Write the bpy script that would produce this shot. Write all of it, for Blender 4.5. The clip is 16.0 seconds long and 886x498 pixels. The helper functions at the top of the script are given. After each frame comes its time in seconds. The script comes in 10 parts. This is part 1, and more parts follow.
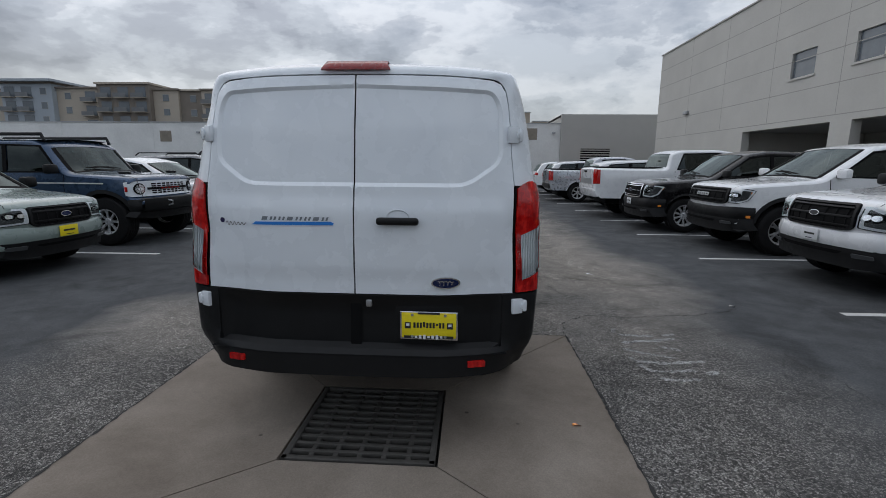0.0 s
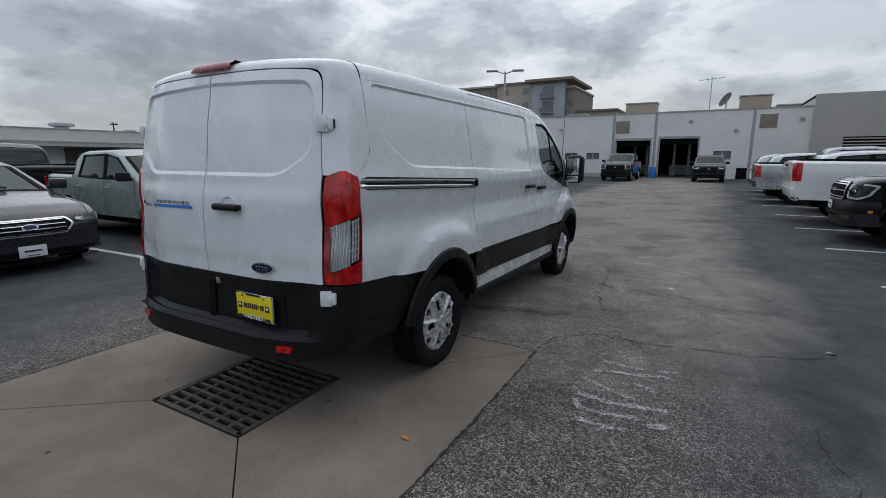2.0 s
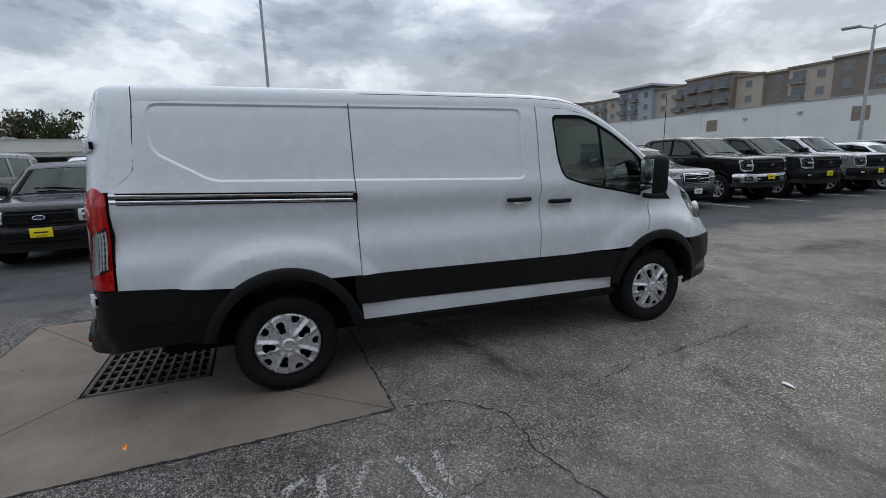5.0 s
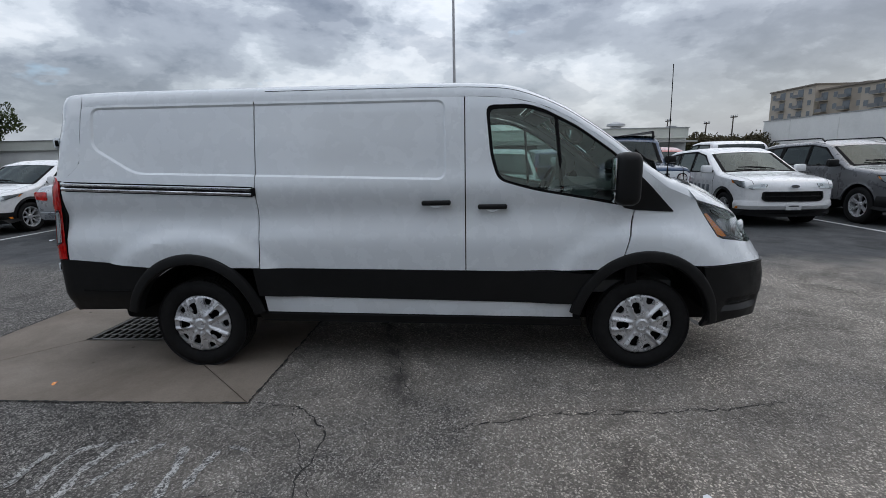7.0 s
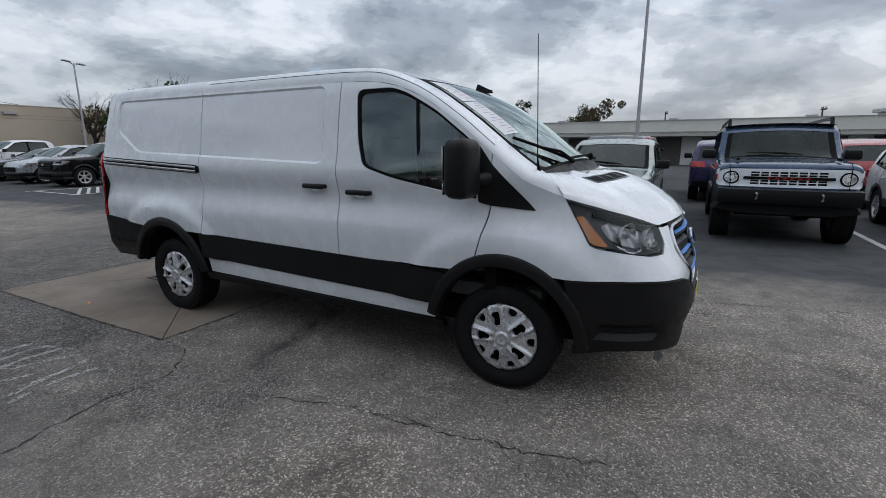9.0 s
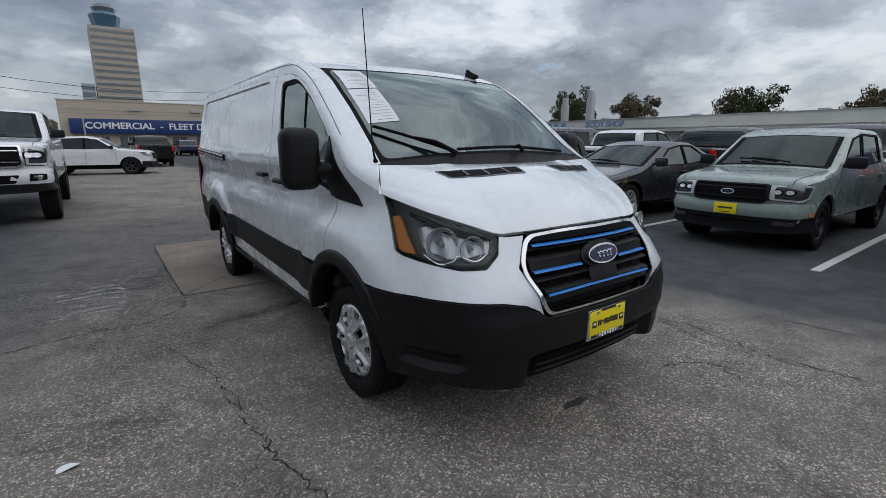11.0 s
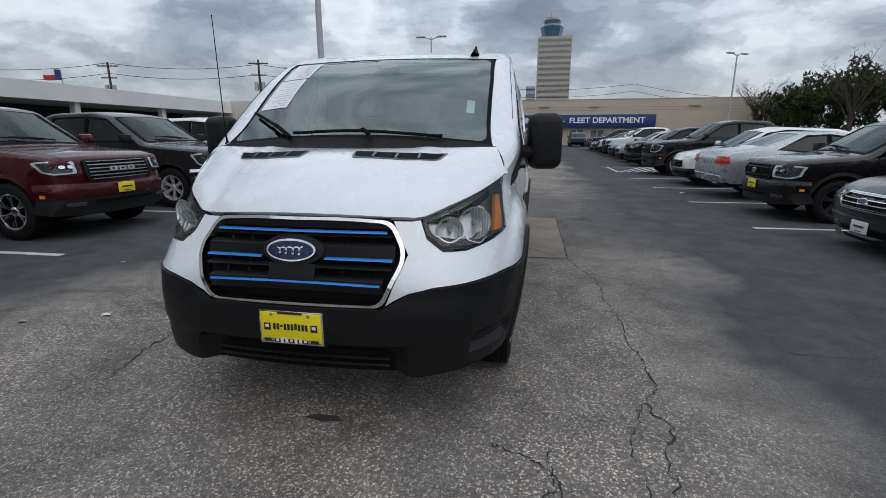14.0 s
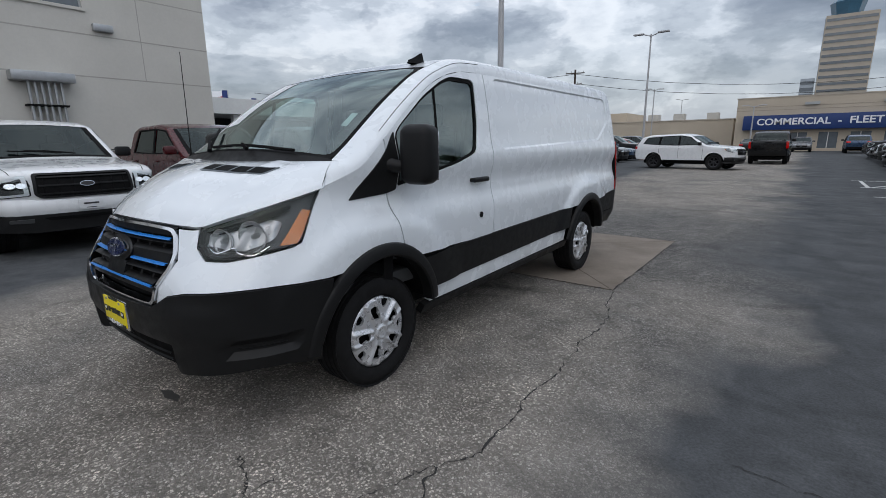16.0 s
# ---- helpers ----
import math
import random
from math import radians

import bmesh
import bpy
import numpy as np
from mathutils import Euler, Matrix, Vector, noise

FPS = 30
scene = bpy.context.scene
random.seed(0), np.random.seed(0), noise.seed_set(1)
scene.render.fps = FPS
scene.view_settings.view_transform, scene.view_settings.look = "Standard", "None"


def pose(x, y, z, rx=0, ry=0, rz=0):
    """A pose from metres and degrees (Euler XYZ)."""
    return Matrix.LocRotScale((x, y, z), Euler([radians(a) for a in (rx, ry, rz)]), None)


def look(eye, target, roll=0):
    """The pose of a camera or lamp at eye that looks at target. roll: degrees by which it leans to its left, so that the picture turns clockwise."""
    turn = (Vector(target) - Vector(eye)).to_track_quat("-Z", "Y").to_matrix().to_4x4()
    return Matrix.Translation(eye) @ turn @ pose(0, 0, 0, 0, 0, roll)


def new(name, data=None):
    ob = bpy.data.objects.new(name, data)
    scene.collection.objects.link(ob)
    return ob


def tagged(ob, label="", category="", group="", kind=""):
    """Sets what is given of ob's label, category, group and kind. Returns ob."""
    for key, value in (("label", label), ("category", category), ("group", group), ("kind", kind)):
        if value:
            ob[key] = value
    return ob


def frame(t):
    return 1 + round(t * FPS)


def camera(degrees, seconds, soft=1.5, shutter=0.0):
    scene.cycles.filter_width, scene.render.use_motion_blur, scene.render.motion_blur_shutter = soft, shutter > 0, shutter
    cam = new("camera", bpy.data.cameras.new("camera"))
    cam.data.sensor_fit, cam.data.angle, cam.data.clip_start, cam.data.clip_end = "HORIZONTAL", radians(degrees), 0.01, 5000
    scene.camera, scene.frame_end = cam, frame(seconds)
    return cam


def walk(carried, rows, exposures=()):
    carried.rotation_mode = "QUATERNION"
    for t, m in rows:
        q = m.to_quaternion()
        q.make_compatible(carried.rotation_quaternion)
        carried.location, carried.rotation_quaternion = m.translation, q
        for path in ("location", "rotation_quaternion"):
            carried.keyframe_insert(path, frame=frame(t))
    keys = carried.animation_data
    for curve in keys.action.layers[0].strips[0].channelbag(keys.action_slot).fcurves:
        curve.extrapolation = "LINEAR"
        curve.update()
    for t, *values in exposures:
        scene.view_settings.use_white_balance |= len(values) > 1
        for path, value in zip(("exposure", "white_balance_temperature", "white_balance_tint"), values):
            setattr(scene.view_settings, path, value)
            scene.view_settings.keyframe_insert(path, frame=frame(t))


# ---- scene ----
cam = camera(86.8, 16.0, 0.85)
PATH = [
    (0, (0.621, -2.402, 1.565), (0.506, -0.438, 1.209), 0.5),
    (0.5, (1.121, -2.301, 1.57), (0.775, -0.365, 1.208), 0.5),
    (1, (1.663, -2.201, 1.562), (1.092, -0.318, 1.201), 0.2),
    (1.5, (2.169, -2.0, 1.54), (1.39, -0.195, 1.173), 0.1),
    (2, (2.64, -1.693, 1.54), (1.67, 0.015, 1.162), 0.0),
    (2.5, (3.043, -1.316, 1.568), (1.898, 0.276, 1.176), 0.1),
    (3, (3.425, -0.87, 1.562), (2.115, 0.588, 1.166), -0.2),
    (3.5, (3.737, -0.418, 1.577), (2.274, 0.884, 1.172), -0.2),
    (4, (3.97, 0.078, 1.576), (2.366, 1.201, 1.168), -0.7),
    (4.5, (4.155, 0.582, 1.574), (2.429, 1.512, 1.183), -1.4),
    (5, (4.248, 1.088, 1.595), (2.423, 1.813, 1.216), -1.5),
    (5.2, (4.289, 1.297, 1.584), (2.431, 1.937, 1.212), -1.5),
    (7.5, (4.29, 3.836, 1.577), (2.356, 3.531, 1.173), -0.7),
    (8, (4.091, 4.407, 1.574), (2.2, 3.907, 1.157), -0.3),
    (8.5, (3.874, 4.977, 1.552), (2.051, 4.268, 1.134), -0.1),
    (10.8, (2.257, 6.845, 1.508), (1.03, 5.33, 1.063), 0.0),
    (11, (2.069, 6.958, 1.505), (0.918, 5.385, 1.061), 0.0),
    (11.5, (1.582, 7.23, 1.494), (0.65, 5.519, 1.044), 0.2),
    (12, (1.09, 7.399, 1.484), (0.404, 5.576, 1.03), 0.2),
    (12.5, (0.547, 7.551, 1.487), (0.117, 5.652, 1.03), 0.1),
    (13, (0.026, 7.604, 1.468), (-0.147, 5.665, 1.013), -0.2),
    (13.5, (-0.539, 7.57, 1.447), (-0.438, 5.627, 0.987), -0.6),
    (14, (-1.051, 7.444, 1.451), (-0.7, 5.533, 0.979), -0.1),
    (14.5, (-1.58, 7.269, 1.437), (-0.987, 5.417, 0.968), -0.2),
    (15, (-2.066, 7.04, 1.441), (-1.252, 5.271, 0.985), -0.6),
    (15.5, (-2.508, 6.747, 1.454), (-1.498, 5.079, 1.008), -0.8),
    (16, (-2.929, 6.443, 1.477), (-1.745, 4.893, 1.035), -0.7),
]
walk(cam, [(t, look(eye, target, roll)) for t, eye, target, roll in PATH], [(t, ev, 6350, 11) for t, ev in ((0, -0.22), (1, -0.28), (2, -0.16), (3.2, -0.02), (5, 0.0), (8, -0.05), (11, -0.17), (13, -0.10), (16, 0.0))])

# ---- light and sky ----
SUN_ELEV, SUN_AZ = 52.0, 328.0
world = bpy.data.worlds.new("overcast_sky")
scene.world = world
world.use_nodes = True
wn, wl = world.node_tree.nodes, world.node_tree.links
wn.clear()
w_out = wn.new("ShaderNodeOutputWorld")
w_bg = wn.new("ShaderNodeBackground")
w_sky = wn.new("ShaderNodeTexSky")
w_sky.sky_type, w_sky.sun_disc = "NISHITA", False
w_sky.sun_elevation, w_sky.sun_rotation = radians(SUN_ELEV), radians(SUN_AZ)
w_sky.dust_density, w_sky.air_density = 3.0, 1.2
w_co = wn.new("ShaderNodeTexCoord")
w_sep = wn.new("ShaderNodeSeparateXYZ")
wl.new(w_co.outputs["Generated"], w_sep.inputs[0])


def wmath(op, a, b=None, clamp=False):
    n = wn.new("ShaderNodeMath")
    n.operation, n.use_clamp = op, clamp
    for i, v in enumerate((a, b)):
        if v is None:
            continue
        if isinstance(v, (int, float)):
            n.inputs[i].default_value = v
        else:
            wl.new(v, n.inputs[i])
    return n.outputs[0]


w_up = wmath("MAXIMUM", w_sep.outputs["Z"], 0.0)


def wnoise(scale, detail, rough, distort, off, vec):
    m = wn.new("ShaderNodeMapping")
    m.inputs["Location"].default_value = off
    wl.new(vec.outputs[0], m.inputs[0])
    n = wn.new("ShaderNodeTexNoise")
    n.inputs["Scale"].default_value, n.inputs["Detail"].default_value = scale, detail
    n.inputs["Roughness"].default_value, n.inputs["Distortion"].default_value = rough, distort
    wl.new(m.outputs[0], n.inputs["Vector"])
    return n.outputs["Fac"]


def wramp(fac, stops):
    r = wn.new("ShaderNodeValToRGB")
    r.color_ramp.interpolation = "EASE"
    while len(r.color_ramp.elements) < len(stops):
        r.color_ramp.elements.new(0.5)
    for e, (p, c) in zip(r.color_ramp.elements, stops):
        e.position, e.color = p, (*c, 1)
    wl.new(fac, r.inputs[0])
    return r.outputs[0]


w_puff = wn.new("ShaderNodeCombineXYZ")
wl.new(w_sep.outputs["X"], w_puff.inputs[0])
wl.new(w_sep.outputs["Y"], w_puff.inputs[1])
wl.new(wmath("MULTIPLY", w_sep.outputs["Z"], 2.3), w_puff.inputs[2])
bank = wnoise(2.5, 8, 0.52, 0.25, (3.1, 1.7, 0.2), w_puff)
tuft = wnoise(7.5, 9, 0.58, 0.15, (0.4, 5.2, 0.3), w_puff)
w_mix = wmath("ADD", wmath("MULTIPLY", bank, 0.66), wmath("MULTIPLY", tuft, 0.34))
w_cloud = wramp(w_mix, [(0.36, (0.25, 0.275, 0.32)), (0.44, (0.36, 0.39, 0.44)), (0.485, (0.50, 0.54, 0.585)), (0.52, (0.66, 0.70, 0.745)), (0.56, (0.80, 0.83, 0.86)), (0.65, (0.60, 0.64, 0.685))])
# darker cumulus bellies with a firm edge
w_belly = wramp(wnoise(3.3, 10, 0.55, 0.2, (7.3, 2.9, 1.1), w_puff), [(0.46, (1.05, 1.05, 1.05)), (0.515, (0.98, 0.98, 0.985)), (0.545, (0.76, 0.77, 0.795)), (0.63, (0.60, 0.62, 0.66))])
w_c1 = wn.new("ShaderNodeVectorMath")
w_c1.operation = "MULTIPLY"
wl.new(w_cloud, w_c1.inputs[0])
wl.new(w_belly, w_c1.inputs[1])
# high up the deck closes and loses its contrast
w_even = wn.new("ShaderNodeMix")
w_even.data_type = "RGBA"
wl.new(wmath("MULTIPLY", wmath("SUBTRACT", w_up, 0.55), 1.4, True), w_even.inputs["Factor"])
wl.new(w_c1.outputs[0], w_even.inputs["A"])
w_even.inputs["B"].default_value = (0.50, 0.54, 0.585, 1)
# small gaps of blue
w_gap = wn.new("ShaderNodeMix")
w_gap.data_type = "RGBA"
wl.new(wmath("MULTIPLY", wmath("SUBTRACT", wnoise(5.0, 5, 0.5, 0.0, (2.2, 8.4, 3.0), w_puff), 0.70), 14.0, True), w_gap.inputs["Factor"])
wl.new(w_even.outputs["Result"], w_gap.inputs["A"])
w_gap.inputs["B"].default_value = (0.42, 0.62, 0.80, 1)
w_cloud = w_gap.outputs["Result"]
# an overcast dome is brighter overhead than near the horizon
w_dome = wmath("ADD", wmath("MULTIPLY", w_up, 0.88), 0.69)
# and a little brighter on the west side, where the hidden sun stands
w_dome = wmath("MULTIPLY", w_dome, wmath("ADD", wmath("ADD", wmath("MULTIPLY", w_sep.outputs["X"], -0.05), wmath("MULTIPLY", w_sep.outputs["Y"], -0.07)), 1.0))
w_c2 = wn.new("ShaderNodeVectorMath")
w_c2.operation = "SCALE"
wl.new(w_cloud, w_c2.inputs[0])
wl.new(w_dome, w_c2.inputs["Scale"])
# pale haze along the horizon
w_haze = wmath("MULTIPLY", wmath("SUBTRACT", 0.13, w_up, True), 4.0, True)
w_m1 = wn.new("ShaderNodeMix")
w_m1.data_type = "RGBA"
wl.new(w_haze, w_m1.inputs["Factor"])
wl.new(w_c2.outputs[0], w_m1.inputs["A"])
w_m1.inputs["B"].default_value = (0.43, 0.495, 0.565, 1)
# a little of the clear sky through the thin places
w_sk = wn.new("ShaderNodeVectorMath")
w_sk.operation = "SCALE"
wl.new(w_sky.outputs[0], w_sk.inputs[0])
w_sk.inputs["Scale"].default_value = 0.03
w_add = wn.new("ShaderNodeVectorMath")
wl.new(w_m1.outputs["Result"], w_add.inputs[0])
wl.new(w_sk.outputs[0], w_add.inputs[1])
wl.new(w_add.outputs[0], w_bg.inputs["Color"])
w_bg.inputs["Strength"].default_value = 0.99
wl.new(w_bg.outputs[0], w_out.inputs[0])

sun_data = bpy.data.lights.new("sun", "SUN")
sun_data.energy, sun_data.angle, sun_data.color = 0.50, radians(100), (1.0, 0.985, 0.96)
sun = new("sun", sun_data)
az, el = radians(SUN_AZ), radians(SUN_ELEV)
sun.matrix_world = look((0, 0, 60), (-60 * math.sin(az) / math.tan(el), -60 * math.cos(az) / math.tan(el), 0))

# ---- materials ----


class Mat:
    """A node material under construction: Principled, with object or generated coordinates."""

    def __init__(self, name, base=(0.5, 0.5, 0.5), rough=0.5, metal=0.0, coat=0.0, spec=0.5):
        self.m = bpy.data.materials.new(name)
        self.m.use_nodes = True
        self.n, self.l = self.m.node_tree.nodes, self.m.node_tree.links
        self.p = self.n["Principled BSDF"]
        self.p.inputs["Base Color"].default_value = (*base, 1)
        self.p.inputs["Roughness"].default_value = rough
        self.p.inputs["Metallic"].default_value = metal
        self.p.inputs["Coat Weight"].default_value = coat
        self.p.inputs["Coat Roughness"].default_value = 0.04
        self.p.inputs["Specular IOR Level"].default_value = spec
        self.geo = self.n.new("ShaderNodeNewGeometry")

    def noise(self, scale, detail=4, rough=0.55, distort=0.0, vec=None):
        n = self.n.new("ShaderNodeTexNoise")
        n.inputs["Scale"].default_value, n.inputs["Detail"].default_value = scale, detail
        n.inputs["Roughness"].default_value, n.inputs["Distortion"].default_value = rough, distort
        self.l.new(vec or self.geo.outputs["Position"], n.inputs["Vector"])
        return n.outputs["Fac"]

    def voronoi(self, scale, feature="F1", out="Distance", vec=None):
        n = self.n.new("ShaderNodeTexVoronoi")
        n.feature = feature
        n.inputs["Scale"].default_value = scale
        self.l.new(vec or self.geo.outputs["Position"], n.inputs["Vector"])
        return n.outputs[out]

    def ramp(self, fac, stops):
        r = self.n.new("ShaderNodeValToRGB")
        while len(r.color_ramp.elements) < len(stops):
            r.color_ramp.elements.new(0.5)
        for e, (p, c) in zip(r.color_ramp.elements, stops):
            e.position = p
            e.color = (*c, 1) if isinstance(c, tuple) else (c, c, c, 1)
        self.l.new(fac, r.inputs[0])
        return r.outputs[0]

    def math(self, op, a, b=0.0, clamp=False):
        n = self.n.new("ShaderNodeMath")
        n.operation, n.use_clamp = op, clamp
        for i, v in enumerate((a, b)):
            if isinstance(v, (int, float)):
                n.inputs[i].default_value = v
            else:
                self.l.new(v, n.inputs[i])
        return n.outputs[0]

    def mix(self, fac, a, b, mode="MIX"):
        n = self.n.new("ShaderNodeMix")
        n.data_type, n.blend_type = "RGBA", mode
        for key, v in (("Factor", fac), ("A", a), ("B", b)):
            if isinstance(v, (int, float)):
                n.inputs[key].default_value = v
            elif isinstance(v, tuple):
                n.inputs[key].default_value = (*v, 1)
            else:
                self.l.new(v, n.inputs[key])
        return n.outputs["Result"]

    def color(self, sock):
        self.l.new(sock, self.p.inputs["Base Color"])
        return self

    def rough(self, sock):
        self.l.new(sock, self.p.inputs["Roughness"])
        return self

    def bump(self, sock, strength=0.3, dist=0.01):
        b = self.n.new("ShaderNodeBump")
        b.inputs["Strength"].default_value, b.inputs["Distance"].default_value = strength, dist
        self.l.new(sock, b.inputs["Height"])
        self.l.new(b.outputs[0], self.p.inputs["Normal"])
        return self

    def axis(self, i):
        s = self.n.new("ShaderNodeSeparateXYZ")
        self.l.new(self.geo.outputs["Position"], s.inputs[0])
        return s.outputs[i]


def worn(name, base, rough=0.6, var=0.18, scale=1.5, grain=40.0, bump=0.15, dist=0.004, metal=0.0, coat=0.0, spec=0.5):
    """A plain surface with blotches at one scale and grain at another."""
    m = Mat(name, base, rough, metal, coat, spec)
    lo = tuple(c * (1 - var) for c in base)
    hi = tuple(min(1.0, c * (1 + var * 0.6)) for c in base)
    blotch = m.ramp(m.noise(scale, 5, 0.6), [(0.3, lo), (0.7, hi)])
    g = m.noise(grain, 3, 0.6)
    m.color(m.mix(0.25, blotch, m.ramp(g, [(0.3, lo), (0.7, hi)])))
    m.rough(m.ramp(m.noise(scale * 3, 3), [(0.3, max(0.02, rough - 0.08)), (0.7, min(1.0, rough + 0.08))]))
    if bump:
        m.bump(g, bump, dist)
    return m.m


def paint(name, base, metal=0.0, rough=0.28, coat=0.9):
    """Car paint under clear coat, with a thin film of dust."""
    m = Mat(name, base, rough, metal, coat)
    dark = max(base) < 0.2
    dust = m.ramp(m.noise(3.0, 6, 0.65), [(0.35, 0.0), (0.8, 0.015 if dark else 0.02)])
    m.color(m.mix(dust, base, (0.30, 0.29, 0.27)))
    if dark:
        m.p.inputs["Specular IOR Level"].default_value = 0.15
        m.p.inputs["Coat Weight"].default_value = coat * 0.9
        m.p.inputs["Coat IOR"].default_value = 1.45
    m.rough(m.ramp(m.noise(7.0, 4), [(0.3, rough - 0.05), (0.75, rough + 0.08)]))
    return m.m


def glass(name, tint, gloss=0.06, f0=1.5):
    m = bpy.data.materials.new(name)
    m.use_nodes = True
    n, l = m.node_tree.nodes, m.node_tree.links
    n.clear()
    out, mixer = n.new("ShaderNodeOutputMaterial"), n.new("ShaderNodeMixShader")
    tr, gl, fr = n.new("ShaderNodeBsdfTransparent"), n.new("ShaderNodeBsdfGlossy"), n.new("ShaderNodeFresnel")
    tr.inputs[0].default_value = (*tint, 1)
    gl.inputs["Roughness"].default_value = 0.015
    gl.inputs["Color"].default_value = (0.86, 0.97, 0.95, 1)
    fr.inputs["IOR"].default_value = f0
    ad = n.new("ShaderNodeMath")
    ad.inputs[1].default_value = gloss
    l.new(fr.outputs[0], ad.inputs[0])
    l.new(ad.outputs[0], mixer.inputs[0])
    l.new(tr.outputs[0], mixer.inputs[1])
    l.new(gl.outputs[0], mixer.inputs[2])
    l.new(mixer.outputs[0], out.inputs[0])
    return m


def make_asphalt():
    m = Mat("worn_asphalt", (0.06, 0.06, 0.06), 0.88, spec=0.25)
    px, py = m.axis(0), m.axis(1)
    jig = m.n.new("ShaderNodeVectorMath")
    wn_ = m.n.new("ShaderNodeTexNoise")
    wn_.inputs["Scale"].default_value, wn_.inputs["Detail"].default_value = 60.0, 2
    m.l.new(m.geo.outputs["Position"], wn_.inputs["Vector"])
    jig.operation = "MULTIPLY_ADD"
    m.l.new(wn_.outputs["Color"], jig.inputs[0])
    jig.inputs[1].default_value = (0.010, 0.010, 0.0)
    m.l.new(m.geo.outputs["Position"], jig.inputs[2])
    pos = jig.outputs[0]
    agg = m.voronoi(84.0, out="Color", vec=pos)
    sp = m.n.new("ShaderNodeSeparateColor")
    m.l.new(agg, sp.inputs[0])
    rim = m.voronoi(84.0, "DISTANCE_TO_EDGE", "Distance", pos)
    tar = m.ramp(rim, [(0.02, 0.0), (0.16, 1.0)])
    stone = m.ramp(sp.outputs[0], [(0.0, (0.045, 0.044, 0.043)), (0.35, (0.150, 0.144, 0.135)), (0.62, (0.255, 0.243, 0.226)), (0.85, (0.345, 0.328, 0.305)), (1.0, (0.42, 0.40, 0.375))])
    stone = m.mix(tar, (0.024, 0.0235, 0.023), stone)
    smooth = m.ramp(m.noise(60, 4, 0.7), [(0.3, (0.043, 0.045, 0.048)), (0.7, (0.079, 0.083, 0.087))])
    smooth = m.mix(1.0, smooth, m.ramp(m.noise(1.6, 6, 0.65, 0.6), [(0.3, 0.80), (0.7, 1.22)]), "MULTIPLY")
    dusty = m.ramp(m.noise(45, 5, 0.7), [(0.3, (0.25, 0.226, 0.198)), (0.7, (0.46, 0.418, 0.366))])
    # drive lane: aggregate laid bare, with pale dusty wear; parking rows: dark sealed asphalt
    wob = m.math("MULTIPLY", m.math("SUBTRACT", m.noise(0.35, 4, 0.6), 0.5), 3.2)
    lane_w = m.math("SUBTRACT", m.math("ADD", px, wob), -3.0)
    lane_e = m.math("SUBTRACT", 3.5, m.math("ADD", px, m.math("MULTIPLY", wob, 0.7)))
    lane = m.math("MULTIPLY", m.math("MULTIPLY", lane_w, 0.9, True), m.math("MULTIPLY", lane_e, 0.8, True))
    north = m.math("MULTIPLY", m.math("SUBTRACT", m.math("ADD", py, m.math("MULTIPLY", wob, 0.5)), 1.1), 0.8, True)
    south = m.math("MULTIPLY", m.math("SUBTRACT", -3.2, py), 0.35, True)
    north = m.math("MAXIMUM", north, south)
    base = m.mix(lane, smooth, stone)
    wear = m.ramp(m.noise(0.55, 6, 0.62, 0.4), [(0.30, 0.0), (0.56, 1.0)])
    # a pale strip where wheels have polished the edge of the bare lane
    strip = m.math("SUBTRACT", 1.0, m.math("ABSOLUTE", m.math("MULTIPLY", m.math("ADD", m.math("ADD", px, 2.02), m.math("MULTIPLY", wob, 0.10)), 3.0)), True)
    strip = m.math("MULTIPLY", strip, m.math("MULTIPLY", m.math("SUBTRACT", py, 3.4), 0.7, True))
    wear2 = m.math("MULTIPLY", m.math("MULTIPLY", wear, lane), m.math("ADD", m.math("MULTIPLY", north, 0.80), 0.06))
    wear2 = m.math("MAXIMUM", wear2, m.math("MULTIPLY", strip, 0.55))
    base = m.mix(wear2, base, dusty)
    # bare stones go on through the dust
    chips = m.ramp(sp.outputs[2], [(0.0, 0.25), (0.4, 0.75), (0.8, 1.45), (1.0, 2.4)])
    chips = m.mix(tar, (0.30, 0.30, 0.30), chips)
    base = m.mix(m.math("MULTIPLY", lane, m.math("MULTIPLY", wear2, 0.85)), base, m.mix(1.0, base, chips, "MULTIPLY"))
    blot = m.ramp(m.noise(3.2, 6, 0.66, 0.5), [(0.30, 0.78), (0.70, 1.26)])
    base = m.mix(1.0, base, blot, "MULTIPLY")
    stain = m.ramp(m.noise(0.9, 5, 0.7, 0.8), [(0.28, 0.55), (0.45, 1.0)])
    base = m.mix(1.0, base, stain, "MULTIPLY")
    # old drips that ran out from under the van
    run = m.math("SUBTRACT", 1.0, m.math("ABSOLUTE", m.math("MULTIPLY", m.math("SUBTRACT", m.math("ADD", py, m.math("MULTIPLY", wob, 0.06)), m.math("ADD", m.math("MULTIPLY", px, 0.24), 2.49)), 6.5)), True)
    run = m.math("MULTIPLY", run, m.math("MULTIPLY", m.math("SUBTRACT", 1.62, px), 4.0, True))
    run = m.math("MULTIPLY", run, m.math("MULTIPLY", m.math("ADD", px, 1.2), 3.0, True))
    base = m.mix(m.math("MULTIPLY", run, m.ramp(m.noise(5, 4, 0.7), [(0.35, 0.1), (0.6, 0.8)])), base, (0.026, 0.025, 0.024))
    m.color(base)
    m.rough(m.ramp(m.noise(0.7, 4), [(0.3, 0.78), (0.7, 0.95)]))
    h = m.math("ADD", m.math("MULTIPLY", m.math("ADD", m.math("MULTIPLY", sp.outputs[1], 0.5), tar), lane), m.math("MULTIPLY", m.noise(70, 3), 0.5))
